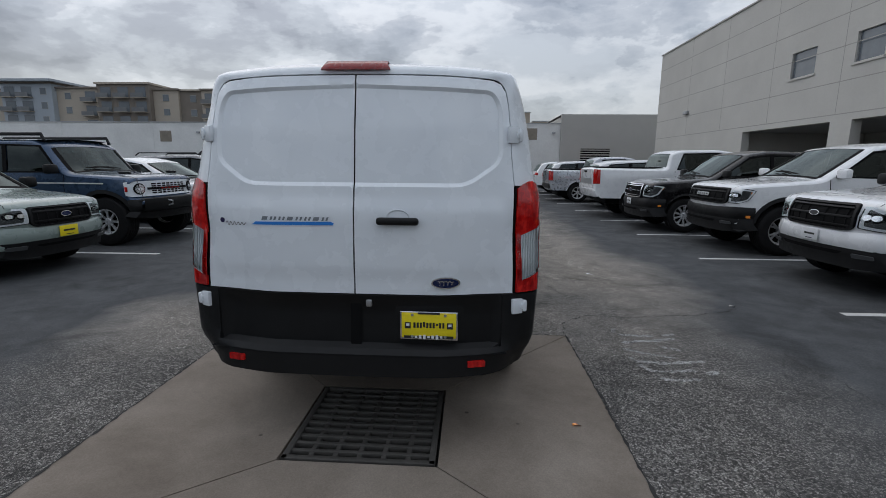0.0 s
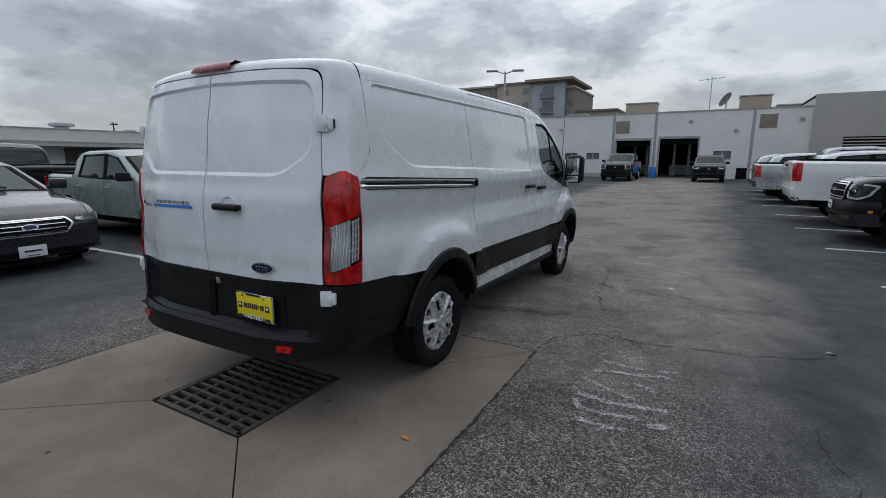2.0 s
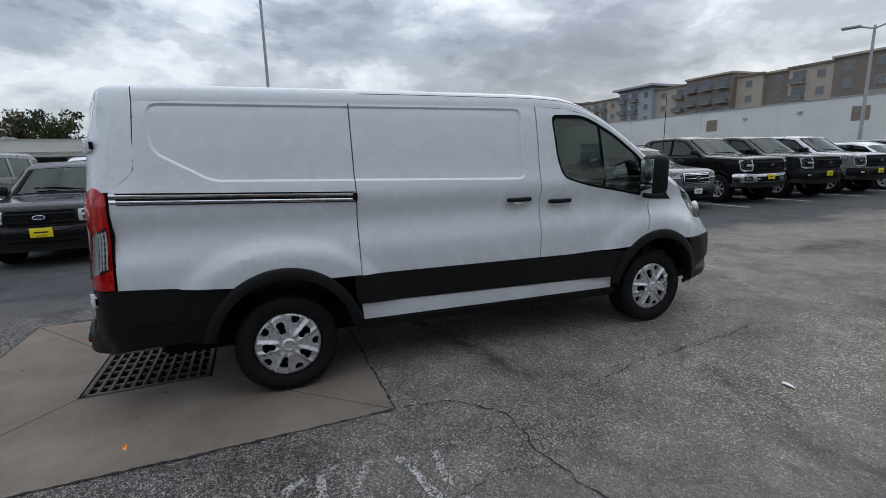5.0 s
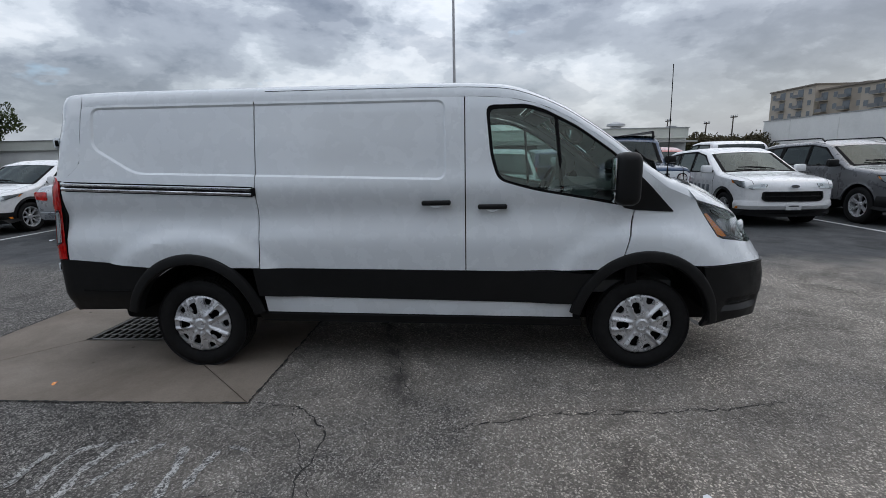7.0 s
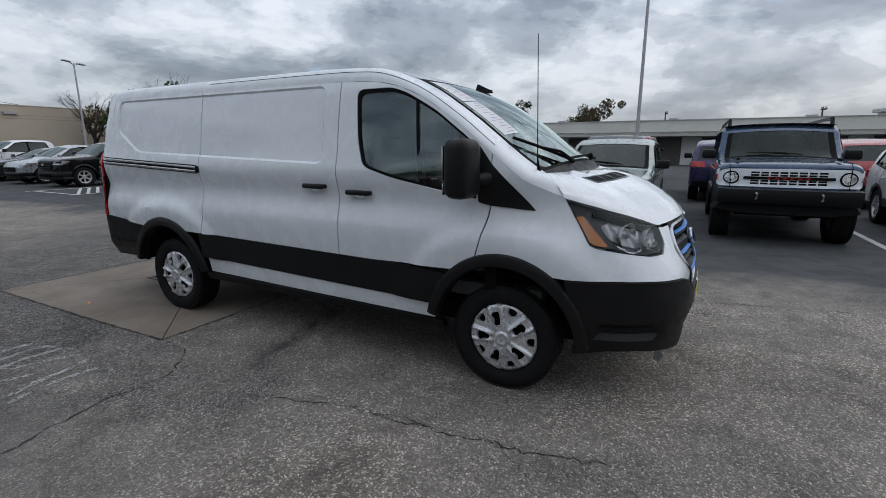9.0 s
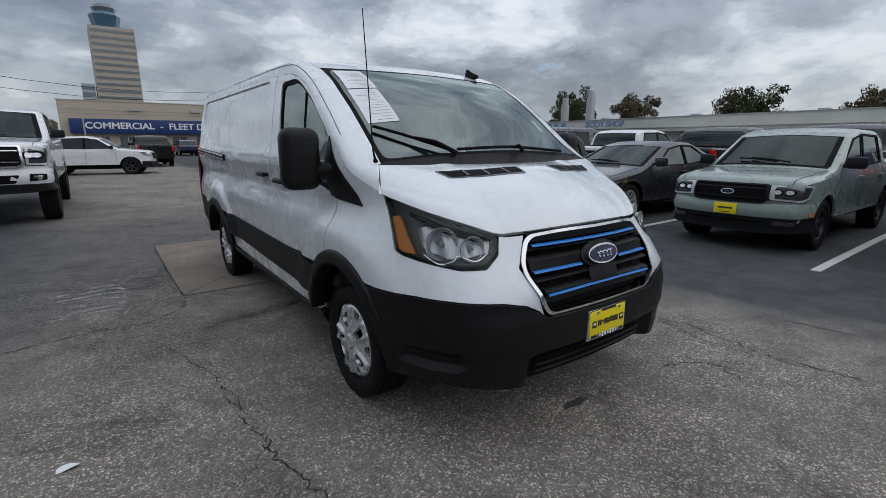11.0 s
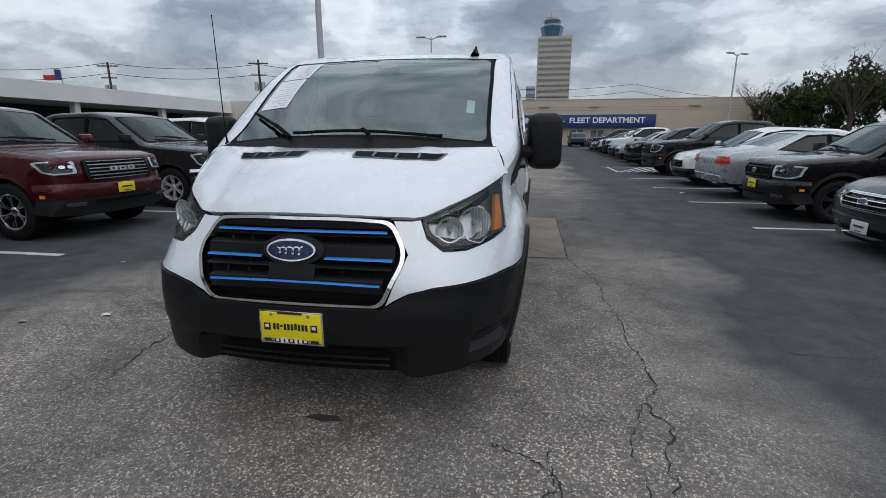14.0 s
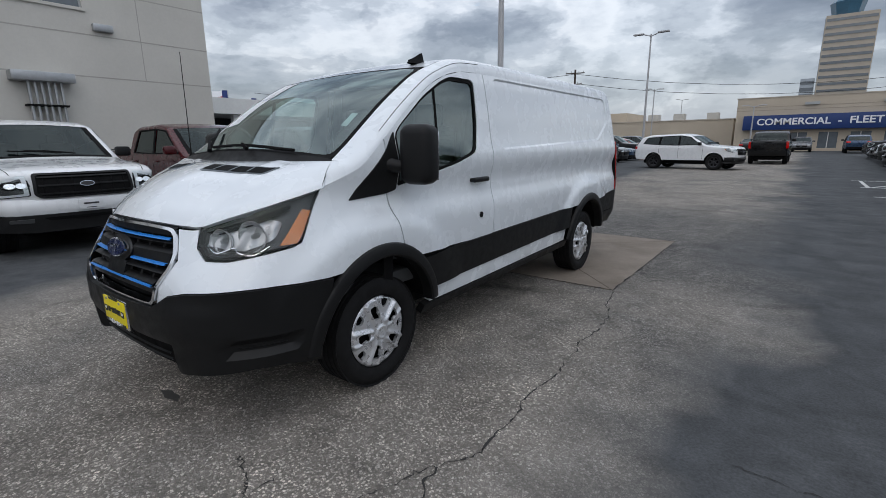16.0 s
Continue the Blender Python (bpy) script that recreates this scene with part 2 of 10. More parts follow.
    m.bump(h, 0.60, 0.006)
    return m.m


def make_concrete():
    m = Mat("stained_concrete", (0.25, 0.22, 0.19), 0.85, spec=0.3)
    a = m.ramp(m.noise(1.3, 7, 0.65, 0.3), [(0.28, (0.145, 0.119, 0.095)), (0.52, (0.225, 0.190, 0.156)), (0.75, (0.29, 0.25, 0.21))])
    g = m.ramp(m.noise(120, 3, 0.7), [(0.3, 0.82), (0.7, 1.1)])
    c = m.mix(1.0, a, g, "MULTIPLY")
    sp = m.ramp(m.voronoi(3.1), [(0.035, 0.35), (0.06, 1.0)])
    m.color(m.mix(1.0, c, sp, "MULTIPLY"))
    m.bump(m.noise(90, 4, 0.7), 0.25, 0.003)
    return m.m


M_ASPHALT, M_SLAB = make_asphalt(), make_concrete()
M_CRACK = worn("crack_filler", (0.030, 0.029, 0.028), 0.9)
M_LINE = worn("faded_road_paint", (0.62, 0.62, 0.60), 0.75, 0.25, 3.0, 60, 0.3)
M_OLDLINE = worn("rubbed_road_paint", (0.36, 0.35, 0.33), 0.85, 0.4, 4.0, 60, 0.3)
M_WHITE = paint("white_van_paint", (0.755, 0.795, 0.83), 0.0, 0.26, 1.0)
M_BLACKPL = worn("black_grained_plastic", (0.0095, 0.0097, 0.0102), 0.46, 0.2, 6, 300, 0.2, 0.001, spec=0.22)
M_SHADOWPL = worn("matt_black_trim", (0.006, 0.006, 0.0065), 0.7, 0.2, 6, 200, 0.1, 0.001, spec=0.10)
M_RUBBER = worn("tyre_rubber", (0.010, 0.010, 0.0105), 0.75, 0.25, 8, 150, 0.3, 0.002, spec=0.2)
M_SILVER = worn("silver_wheel_paint", (0.62, 0.63, 0.65), 0.30, 0.06, 10, 80, 0.0, metal=0.55)
M_DARKRIM = worn("dark_wheel_paint", (0.05, 0.05, 0.055), 0.35, 0.1, 10, 80, 0.0, metal=0.6)
M_CHROME = worn("chrome", (0.75, 0.76, 0.78), 0.12, 0.05, 8, 60, 0.0, metal=1.0)
M_STEEL = worn("galvanised_steel", (0.42, 0.43, 0.44), 0.45, 0.15, 8, 60, 0.05, metal=0.8)
M_BLUE = worn("bright_blue_trim", (0.02, 0.20, 0.62), 0.35, 0.05, 8, 60, 0.0)
M_OVAL = worn("dark_blue_enamel", (0.005, 0.012, 0.055), 0.25, 0.05, 8, 60, 0.0, coat=0.3, spec=0.3)
M_YELLOW = worn("yellow_plate", (0.86, 0.70, 0.01), 0.45, 0.05, 10, 80, 0.0)
M_PLATEW = worn("white_plate", (0.70, 0.71, 0.72), 0.45, 0.08, 10, 80, 0.0)
M_INK = worn("black_print", (0.02, 0.02, 0.022), 0.5, 0.05, 10, 80, 0.0)
M_PAPER = worn("white_paper", (0.78, 0.79, 0.82), 0.7, 0.04, 10, 80, 0.0)
def make_red_lens():
    """Red plastic with the small prisms that are moulded into its back."""
    m = Mat("red_lens", (0.5, 0.01, 0.01), 0.12, coat=0.6, spec=0.4)
    cell = m.n.new("ShaderNodeSeparateColor")
    m.l.new(m.voronoi(55.0, out="Color"), cell.inputs[0])
    streak = m.n.new("ShaderNodeMapping")
    streak.inputs["Scale"].default_value = (30, 30, 5)
    m.l.new(m.geo.outputs["Position"], streak.inputs[0])
    glow = m.math("ADD", m.math("ADD", m.math("MULTIPLY", cell.outputs[0], 0.14), 0.12), m.math("MULTIPLY", m.noise(1.0, 3, 0.6, 0.0, streak.outputs[0]), 0.75))
    m.color(m.ramp(glow, [(0.28, (0.11, 0.0015, 0.002)), (0.52, (0.38, 0.003, 0.003)), (0.80, (0.78, 0.022, 0.014))]))
    m.bump(cell.outputs[1], 0.12, 0.002)
    return m.m


M_RED = make_red_lens()
M_DULLRED = worn("dull_red_lens", (0.26, 0.012, 0.011), 0.25, 0.2, 14, 60, 0.1, 0.002, coat=0.3)
M_AMBER = worn("amber_lens", (0.85, 0.27, 0.03), 0.15, 0.15, 14, 90, 0.1, 0.002, coat=1.0)
M_REFLECTOR = worn("lamp_reflector", (0.88, 0.89, 0.90), 0.12, 0.06, 20, 40, 0.10, 0.006, metal=1.0)
M_DIMREFL = worn("grey_lamp_shell", (0.46, 0.47, 0.48), 0.34, 0.15, 16, 60, 0.08, 0.004, metal=0.7)


def make_fluted():
    """Bright reflector pressed in upright flutes."""
    m = Mat("fluted_reflector", (0.62, 0.63, 0.64), 0.20, 0.55)
    w = m.n.new("ShaderNodeTexWave")
    w.inputs["Scale"].default_value, w.inputs["Distortion"].default_value, w.inputs["Detail"].default_value = 22.0, 3.0, 2.0
    m.l.new(m.geo.outputs["Position"], w.inputs["Vector"])
    m.color(m.ramp(w.outputs["Fac"], [(0.2, (0.62, 0.63, 0.64)), (0.8, (0.90, 0.91, 0.92))]))
    m.bump(w.outputs["Fac"], 0.5, 0.006)
    return m.m


M_FLUTED = make_fluted()
M_CLEARLENS = glass("clear_lens", (0.95, 0.96, 0.97), 0.0, 1.36)
M_LAMPW = worn("lamp_white", (0.92, 0.93, 0.94), 0.25, 0.05, 14, 60, 0.1, 0.002)
M_GLASS = glass("van_window_glass", (0.62, 0.76, 0.72), 0.12)
M_SCREEN = glass("car_windscreen_glass", (0.11, 0.165, 0.175), 0.0, 1.42)
M_FADEINK = worn("grey_door_lettering", (0.16, 0.18, 0.20), 0.5, 0.1, 8, 60, 0.0)
M_BEZEL = worn("dark_lamp_bezel", (0.060, 0.062, 0.064), 0.35, 0.1, 14, 60, 0.0)
M_TINT = glass("tinted_car_glass", (0.055, 0.07, 0.07), 0.02, 1.45)
M_SEAT = worn("dark_grey_seat_cloth", (0.10, 0.103, 0.108), 0.85, 0.15, 8, 200, 0.3, 0.002)
M_CABIN = worn("charcoal_cabin_plastic", (0.055, 0.057, 0.059), 0.65, 0.15, 8, 120, 0.15, 0.001)
M_LINER = worn("grey_headliner", (0.30, 0.31, 0.31), 0.9, 0.1, 8, 120, 0.1, 0.001)

# ---- mesh helpers ----
from mathutils.geometry import delaunay_2d_cdt


def thing(name, label="", category="", group="", kind="", at=None):
    ob = new(name)
    ob.empty_display_size = 0.1
    if at is not None:
        ob.matrix_world = at
    return tagged(ob, label, category, group, kind)


def shade(me, smooth=True, angle=40):
    if smooth:
        me.shade_smooth()
        me.set_sharp_from_angle(angle=radians(angle))


def part(name, bm, material, parent=None, label="", smooth=True, angle=40):
    """One mesh object from a bmesh (or from a finished mesh), under a thing or a part."""
    if isinstance(bm, bpy.types.Mesh):
        me = bm
    else:
        me = bpy.data.meshes.new(name)
        bm.to_mesh(me)
        bm.free()
        shade(me, smooth, angle)
        if material:
            me.materials.append(material)
    ob = new(name, me)
    if parent is not None:
        ob.parent = parent
    if label:
        ob["label"] = label
    return ob


def box(bm, cx, cy, cz, sx, sy, sz, bev=0.0, seg=2, rot=None):
    """A box with rounded edges added to bm; sizes are whole lengths."""
    r = bmesh.ops.create_cube(bm, size=1.0)
    vs = r["verts"]
    bmesh.ops.scale(bm, vec=(sx, sy, sz), verts=vs)
    if bev > 0:
        es = list({e for v in vs for e in v.link_edges})
        b = bmesh.ops.bevel(bm, geom=es, offset=min(bev, 0.49 * min(sx, sy, sz)), segments=seg, affect="EDGES", profile=0.5)
        vs = list({v for f in b["faces"] for v in f.verts} | {v for v in vs if v.is_valid})
    if rot is not None:
        bmesh.ops.transform(bm, matrix=rot, verts=vs)
    bmesh.ops.translate(bm, vec=(cx, cy, cz), verts=vs)
    return vs


def boxed(name, c, s, material, parent=None, bev=0.0, label="", rot=None, seg=2):
    bm = bmesh.new()
    box(bm, *c, *s, bev=bev, rot=rot, seg=seg)
    return part(name, bm, material, parent, label)


def rod(bm, a, b, r0, r1=None, seg=10):
    """A tapered round bar from a to b."""
    a, b = Vector(a), Vector(b)
    d = b - a
    res = bmesh.ops.create_cone(bm, cap_ends=True, segments=seg, radius1=r0, radius2=r0 if r1 is None else r1, depth=d.length)
    q = d.to_track_quat("Z", "Y").to_matrix().to_4x4()
    bmesh.ops.transform(bm, matrix=Matrix.Translation((a + b) / 2) @ q, verts=res["verts"])
    return res["verts"]


def lathe(bm, profile, seg=32, axis="X"):
    """Turns a profile of (radius, along) round the axis."""
    rings = []
    for r, h in profile:
        ring = []
        for i in range(seg):
            a = 2 * math.pi * i / seg
            c, s = r * math.cos(a), r * math.sin(a)
            ring.append(bm.verts.new((h, c, s) if axis == "X" else (c, s, h)))
        rings.append(ring)
    for ra, rb in zip(rings, rings[1:]):
        for i in range(seg):
            j = (i + 1) % seg
            bm.faces.new((ra[i], ra[j], rb[j], rb[i]))
    return rings


def grid(bm, rows):
    """Faces between rows of points of equal length."""
    vs = [[bm.verts.new(p) for p in row] for row in rows]
    for a, b in zip(vs, vs[1:]):
        for i in range(len(a) - 1):
            if len({a[i], a[i + 1], b[i + 1], b[i]}) == 4:
                bm.faces.new((a[i], a[i + 1], b[i + 1], b[i]))
    return vs


def outward(bm, centre):
    """Turns the faces of an open sheet away from centre."""
    bm.normal_update()
    c = Vector(centre)
    if sum(f.normal.dot(f.calc_center_median() - c) * f.calc_area() for f in bm.faces) < 0:
        bmesh.ops.reverse_faces(bm, faces=bm.faces[:])
    bm.normal_update()


def rim_edges(bm, depth):
    """Folds the free edges of a sheet inwards, so that seams and openings have depth."""
    bm.normal_update()
    edges = [e for e in bm.edges if e.is_boundary]
    inner = {}
    for e in edges:
        for v in e.verts:
            if v not in inner:
                inner[v] = (v.co - v.normal * depth).copy()
    made = {v: bm.verts.new(co) for v, co in inner.items()}
    for e in edges:
        a, b = e.verts
        loop = e.link_loops[0]
        if loop.vert is not a:
            a, b = b, a
        bm.faces.new((b, a, made[a], made[b]))


def smooth_line(pts, k=5):
    """More points along a soft curve through the given ones."""
    out = []
    n = len(pts)
    for i in range(n - 1):
        p0, p1, p2, p3 = (pts[max(0, min(n - 1, j))] for j in (i - 1, i, i + 1, i + 2))
        for j in range(k):
            t = j / k
            out.append(tuple(0.5 * (2 * b + (c - a) * t + (2 * a - 5 * b + 4 * c - d) * t * t + (3 * b - a - 3 * c + d) * t ** 3) for a, b, c, d in zip(p0, p1, p2, p3)))
    return out + [tuple(pts[-1])]


def dense(poly, step, closed=True):
    out = []
    n = len(poly)
    for i in range(n if closed else n - 1):
        a, b = poly[i], poly[(i + 1) % n]
        k = max(1, int(math.hypot(b[0] - a[0], b[1] - a[1]) / step + 0.5))
        out += [(a[0] + (b[0] - a[0]) * j / k, a[1] + (b[1] - a[1]) * j / k) for j in range(k)]
    if not closed:
        out.append(tuple(poly[-1]))
    return out


def inside(px, py, poly):
    p = np.asarray(poly)
    x0, y0 = p[:, 0], p[:, 1]
    x1, y1 = np.roll(x0, -1), np.roll(y0, -1)
    px, py = np.asarray(px)[:, None], np.asarray(py)[:, None]
    cond = (y0 > py) != (y1 > py)
    with np.errstate(divide="ignore", invalid="ignore"):
        xi = (x1 - x0) * (py - y0) / np.where(y1 == y0, 1e-12, y1 - y0) + x0
    return (np.sum(cond & (px < xi), axis=1) % 2) == 1


def far_from(px, py, poly, d):
    p = np.asarray(poly)
    q = np.stack([px, py], 1)
    return np.min(np.linalg.norm(q[:, None, :] - p[None], axis=2), axis=1) > d


def fill(outline, holes=(), step=0.08, lines=()):
    """Triangles over a flat outline with holes; lines are closed loops that edges must follow."""
    loops = [dense(outline, step)] + [dense(h, step) for h in holes]
    pts, edges = [], []
    for lp in loops + [dense(q, step) for q in lines]:
        k = len(pts)
        pts += lp
        edges += [(k + i, k + (i + 1) % len(lp)) for i in range(len(lp))]
    a = np.array(loops[0])
    gx, gy = np.meshgrid(np.arange(a[:, 0].min() + step / 2, a[:, 0].max(), step), np.arange(a[:, 1].min() + step / 2, a[:, 1].max(), step))
    gx, gy = gx.ravel(), gy.ravel()
    if len(gx):
        ok = inside(gx, gy, loops[0]) & far_from(gx, gy, pts, step * 0.45)
        for h in loops[1:]:
            ok &= ~inside(gx, gy, h)
        pts += list(zip(gx[ok].tolist(), gy[ok].tolist()))
    vs, _, fs, _, _, _ = delaunay_2d_cdt([Vector(p) for p in pts], edges, [], 0, 1e-5)
    co = np.array([tuple(v) for v in vs])
    cen = np.array([co[list(f)].mean(0) for f in fs])
    ok = inside(cen[:, 0], cen[:, 1], loops[0])
    for h in loops[1:]:
        ok &= ~inside(cen[:, 0], cen[:, 1], h)
    return co, [f for f, k in zip(fs, ok) if k]


def sheet(name, outline, fn, material, parent=None, holes=(), step=0.08, fold=0.015, centre=(0, 2.8, 1.0), label="", mirror=False, angle=35, lines=()):
    """A shaped panel: a flat outline (with holes) laid onto the surface fn(u, v)."""
    co, fs = fill(outline, holes, step, lines)
    bm = bmesh.new()
    vs = [bm.verts.new(fn(u, v)) for u, v in co]
    for f in fs:
        try:
            bm.faces.new([vs[i] for i in f])
        except ValueError:
            pass
    loose = [v for v in bm.verts if not v.link_faces]
    bmesh.ops.delete(bm, geom=loose, context="VERTS")
    if mirror:
        for v in bm.verts:
            v.co.x = -v.co.x
    outward(bm, centre)
    if fold:
        rim_edges(bm, fold)
    return part(name, bm, material, parent, label, angle=angle)


def ribbon(name, pts, width, material, parent=None, lift=0.0, label="", normal=(0, 0, 1)):
    """A flat strip along points."""
    bm = bmesh.new()
    n = Vector(normal)
    rows = []
    for i, p in enumerate(pts):
        a, b = Vector(pts[max(0, i - 1)]), Vector(pts[min(len(pts) - 1, i + 1)])
        s = (b - a).cross(n).normalized() * ((width[i] if isinstance(width, (list, tuple)) else width) / 2)
        q = Vector(p) + n * lift
        rows.append((q - s, q + s))
    grid(bm, rows)
    return part(name, bm, material, parent, label, smooth=False)


def tube(bm, pts, r, seg=8):
    """A round bar along points."""
    rings = []
    for i, p in enumerate(pts):
        a, b = Vector(pts[max(0, i - 1)]), Vector(pts[min(len(pts) - 1, i + 1)])
        q = (b - a).to_track_quat("Z", "Y")
        rr = r[i] if isinstance(r, (list, tuple)) else r
        rings.append([bm.verts.new(Vector(p) + q @ Vector((rr * math.cos(2 * math.pi * k / seg), rr * math.sin(2 * math.pi * k / seg), 0))) for k in range(seg)])
    for ra, rb in zip(rings, rings[1:]):
        for k in range(seg):
            j = (k + 1) % seg
            bm.faces.new((ra[k], ra[j], rb[j], rb[k]))
    bm.faces.new(rings[0][::-1])
    bm.faces.new(rings[-1])


def smooth_curve(pts, n=6):
    """Catmull-Rom through points of any dimension."""
    p = [np.array(q, float) for q in pts]
    p = [2 * p[0] - p[1]] + p + [2 * p[-1] - p[-2]]
    out = []
    for i in range(1, len(p) - 2):
        for k in range(n):
            t = k / n
            out.append(tuple(0.5 * ((2 * p[i]) + (p[i + 1] - p[i - 1]) * t + (2 * p[i - 1] - 5 * p[i] + 4 * p[i + 1] - p[i + 2]) * t * t + (3 * p[i] - p[i - 1] - 3 * p[i + 1] + p[i + 2]) * t ** 3)))
    out.append(tuple(p[-2]))
    return out


def lerp_table(t, table):
    return float(np.interp(t, [a for a, _ in table], [b for _, b in table]))


def arc(cx, cz, r, a0, a1, n=16, sq=1.0):
    return [(cx + r * math.cos(radians(a0 + (a1 - a0) * i / n)), cz + sq * r * math.sin(radians(a0 + (a1 - a0) * i / n))) for i in range(n + 1)]


def rounded(poly, r, n=4):
    """Rounds the corners of a flat polygon."""
    out = []
    m = len(poly)
    for i in range(m):
        p0, p1, p2 = (np.array(poly[(i + k) % m], float) for k in (-1, 0, 1))
        d0, d2 = p0 - p1, p2 - p1
        l0, l2 = np.linalg.norm(d0), np.linalg.norm(d2)
        k = min(r[i] if isinstance(r, (list, tuple)) else r, 0.45 * l0, 0.45 * l2)
        a, b = p1 + d0 / l0 * k, p1 + d2 / l2 * k
        out += [tuple((1 - t) ** 2 * a + 2 * t * (1 - t) * p1 + t * t * b) for t in np.linspace(0, 1, n + 1)]
    return out


class Press:
    """A pressed-in panel: its outline and the depth of any point under it."""

    def __init__(self, poly, depth=0.018, slope=0.022):
        self.poly, self.depth, self.slope = rounded(poly, 0.07, 5), depth, slope
        p = np.array(self.poly)
        self.a, self.b = p, np.roll(p, -1, axis=0)
        c = p.mean(0)
        g = np.roll(p, -1, axis=0) - np.roll(p, 1, axis=0)
        n = np.stack([-g[:, 1], g[:, 0]], 1)
        n /= np.linalg.norm(n, axis=1)[:, None]
        n *= np.sign(np.sum(n * (c - p), axis=1))[:, None]
        self.inner = [tuple(q) for q in p + n * slope]

    def lines(self):
        return [self.poly, self.inner]

    def __call__(self, u, v):
        q = np.array((u, v))
        if not inside([u], [v], self.poly)[0]:
            return 0.0
        d = self.b - self.a
        t = np.clip(np.sum((q - self.a) * d, axis=1) / np.maximum(1e-9, np.sum(d * d, axis=1)), 0, 1)
        m = float(np.min(np.linalg.norm(self.a + d * t[:, None] - q, axis=1)))
        return -self.depth * min(1.0, m / self.slope)


SHARED = {}


def text_mesh(name, body, size, depth=0.0):
    """A mesh of lettering in the built-in font, centred, in the xy plane."""
    cu = bpy.data.curves.new(name, "FONT")
    cu.body, cu.size, cu.extrude = body, size, depth
    cu.align_x, cu.align_y, cu.offset = "CENTER", "CENTER", 0.022 * size
    ob = bpy.data.objects.new(name, cu)
    scene.collection.objects.link(ob)
    dg = bpy.context.evaluated_depsgraph_get()
    me = bpy.data.meshes.new_from_object(ob.evaluated_get(dg))
    bpy.data.objects.remove(ob)
    bpy.data.curves.remove(cu)
    return me


# ---- wheels ----


def tyre_mesh(R, w, rim):
    key = ("tyre", R, w, rim)
    if key not in SHARED:
        bm = bmesh.new()
        h = w / 2
        prof = [(rim - 0.01, -h * 0.75), (rim + 0.02, -h * 0.95), (rim + (R - rim) * 0.55, -h), (R - 0.035, -h * 0.95), (R - 0.010, -h * 0.80)]
        tread = []
        for i in range(5):
            c = -h * 0.76 + i * (h * 1.52 / 4)
            tread += [(R, c - h * 0.13), (R, c + h * 0.13)]
            if i < 4:
                tread += [(R - 0.010, c + h * 0.15), (R - 0.010, c + h * 0.23)]
        back = [(r, -x) for r, x in prof[::-1]]
        lathe(bm, prof + tread + back, 48)
        bm.normal_update()
        bmesh.ops.recalc_face_normals(bm, faces=bm.faces[:])
        me = bpy.data.meshes.new("tyre")
        bm.to_mesh(me)
        bm.free()
        shade(me, True, 35)
        me.materials.append(M_RUBBER)
        SHARED[key] = me
    return SHARED[key]


def rim_mesh(rim, w, spokes, mat, fat=0.3, split=False):
    """A spoked wheel whose outer face looks along +x."""
    key = ("rim", rim, w, spokes, mat.name, fat, split)
    if key not in SHARED:
        bm = bmesh.new()
        o = w / 2
        lathe(bm, [(rim, -o * 0.8), (rim - 0.03, -o * 0.5), (rim - 0.035, o * 0.45), (rim - 0.02, o * 0.78), (rim + 0.004, o * 0.84), (rim + 0.006, o * 0.72)], 40)
        lathe(bm, [(0.0001, o * 0.60), (0.045, o * 0.62), (0.062, o * 0.56), (0.075, o * 0.40), (0.075, o * 0.2)], 20)
        for i in range(spokes):
            a = 2 * math.pi * i / spokes
            for d in ((-0.11, 0.11) if split else (0.0,)):
                ww = fat * rim * (0.5 if split else 1.0)
                m = Matrix.Rotation(a, 4, "X")
                r0, r1 = 0.055, rim - 0.015
                rows = []
                for t in (0.0, 0.25, 0.6, 1.0):
                    r = r0 + (r1 - r0) * t
                    off = d * r * (0.3 + 1.2 * t)
                    half = ww / 2 * (0.75 + 0.35 * t)
                    x = o * (0.55 + 0.2 * t)
                    rows.append([m @ Vector(q) for q in ((x - 0.03, off - half, r), (x - 0.004, off - half * 0.85, r), (x, off, r), (x - 0.004, off + half * 0.85, r), (x - 0.03, off + half, r))])
                grid(bm, rows)
        bmesh.ops.recalc_face_normals(bm, faces=bm.faces[:])
        me = bpy.data.meshes.new("rim")
        bm.to_mesh(me)
        bm.free()
        shade(me, True, 35)
        me.materials.append(mat)
        SHARED[key] = me
    return SHARED[key]


def disc_mesh(r, x, mat):
    key = ("disc", r, x, mat.name)
    if key not in SHARED:
        bm = bmesh.new()
        lathe(bm, [(0.0001, x), (r * 0.55, x), (r * 0.6, x - 0.015), (r, x - 0.02)], 28)
        me = bpy.data.meshes.new("brake_disc")
        bm.to_mesh(me)
        bm.free()
        shade(me)
        me.materials.append(mat)
        SHARED[key] = me
    return SHARED[key]


def wheel(parent, side, x, y, R=0.36, w=0.24, rim=0.24, spokes=6, mat=None, fat=0.3, split=False):
    """side +1: outer face to +x."""
    wh = new("wheel", None)
    wh.parent = parent
    wh.matrix_local = pose(side * x, y, R, 0, 0, 0 if side > 0 else 180)
    part("tyre", tyre_mesh(R, w, rim), None, wh)
    part("rim", rim_mesh(rim, w, spokes, mat or M_SILVER, fat, split), None, wh)
    part("brake_disc", disc_mesh(rim * 0.86, 0.0, M_SHADOWPL), None, wh)
    return wh

# ---- ground ----
M_OIL = worn("old_oil", (0.055, 0.052, 0.049), 0.6, 0.3, 20, 60, 0.1)
SLAB = (-1.54, 1.53, -1.08, 1.81)
DRAIN = (-0.36, 0.44, -0.165, 0.625)


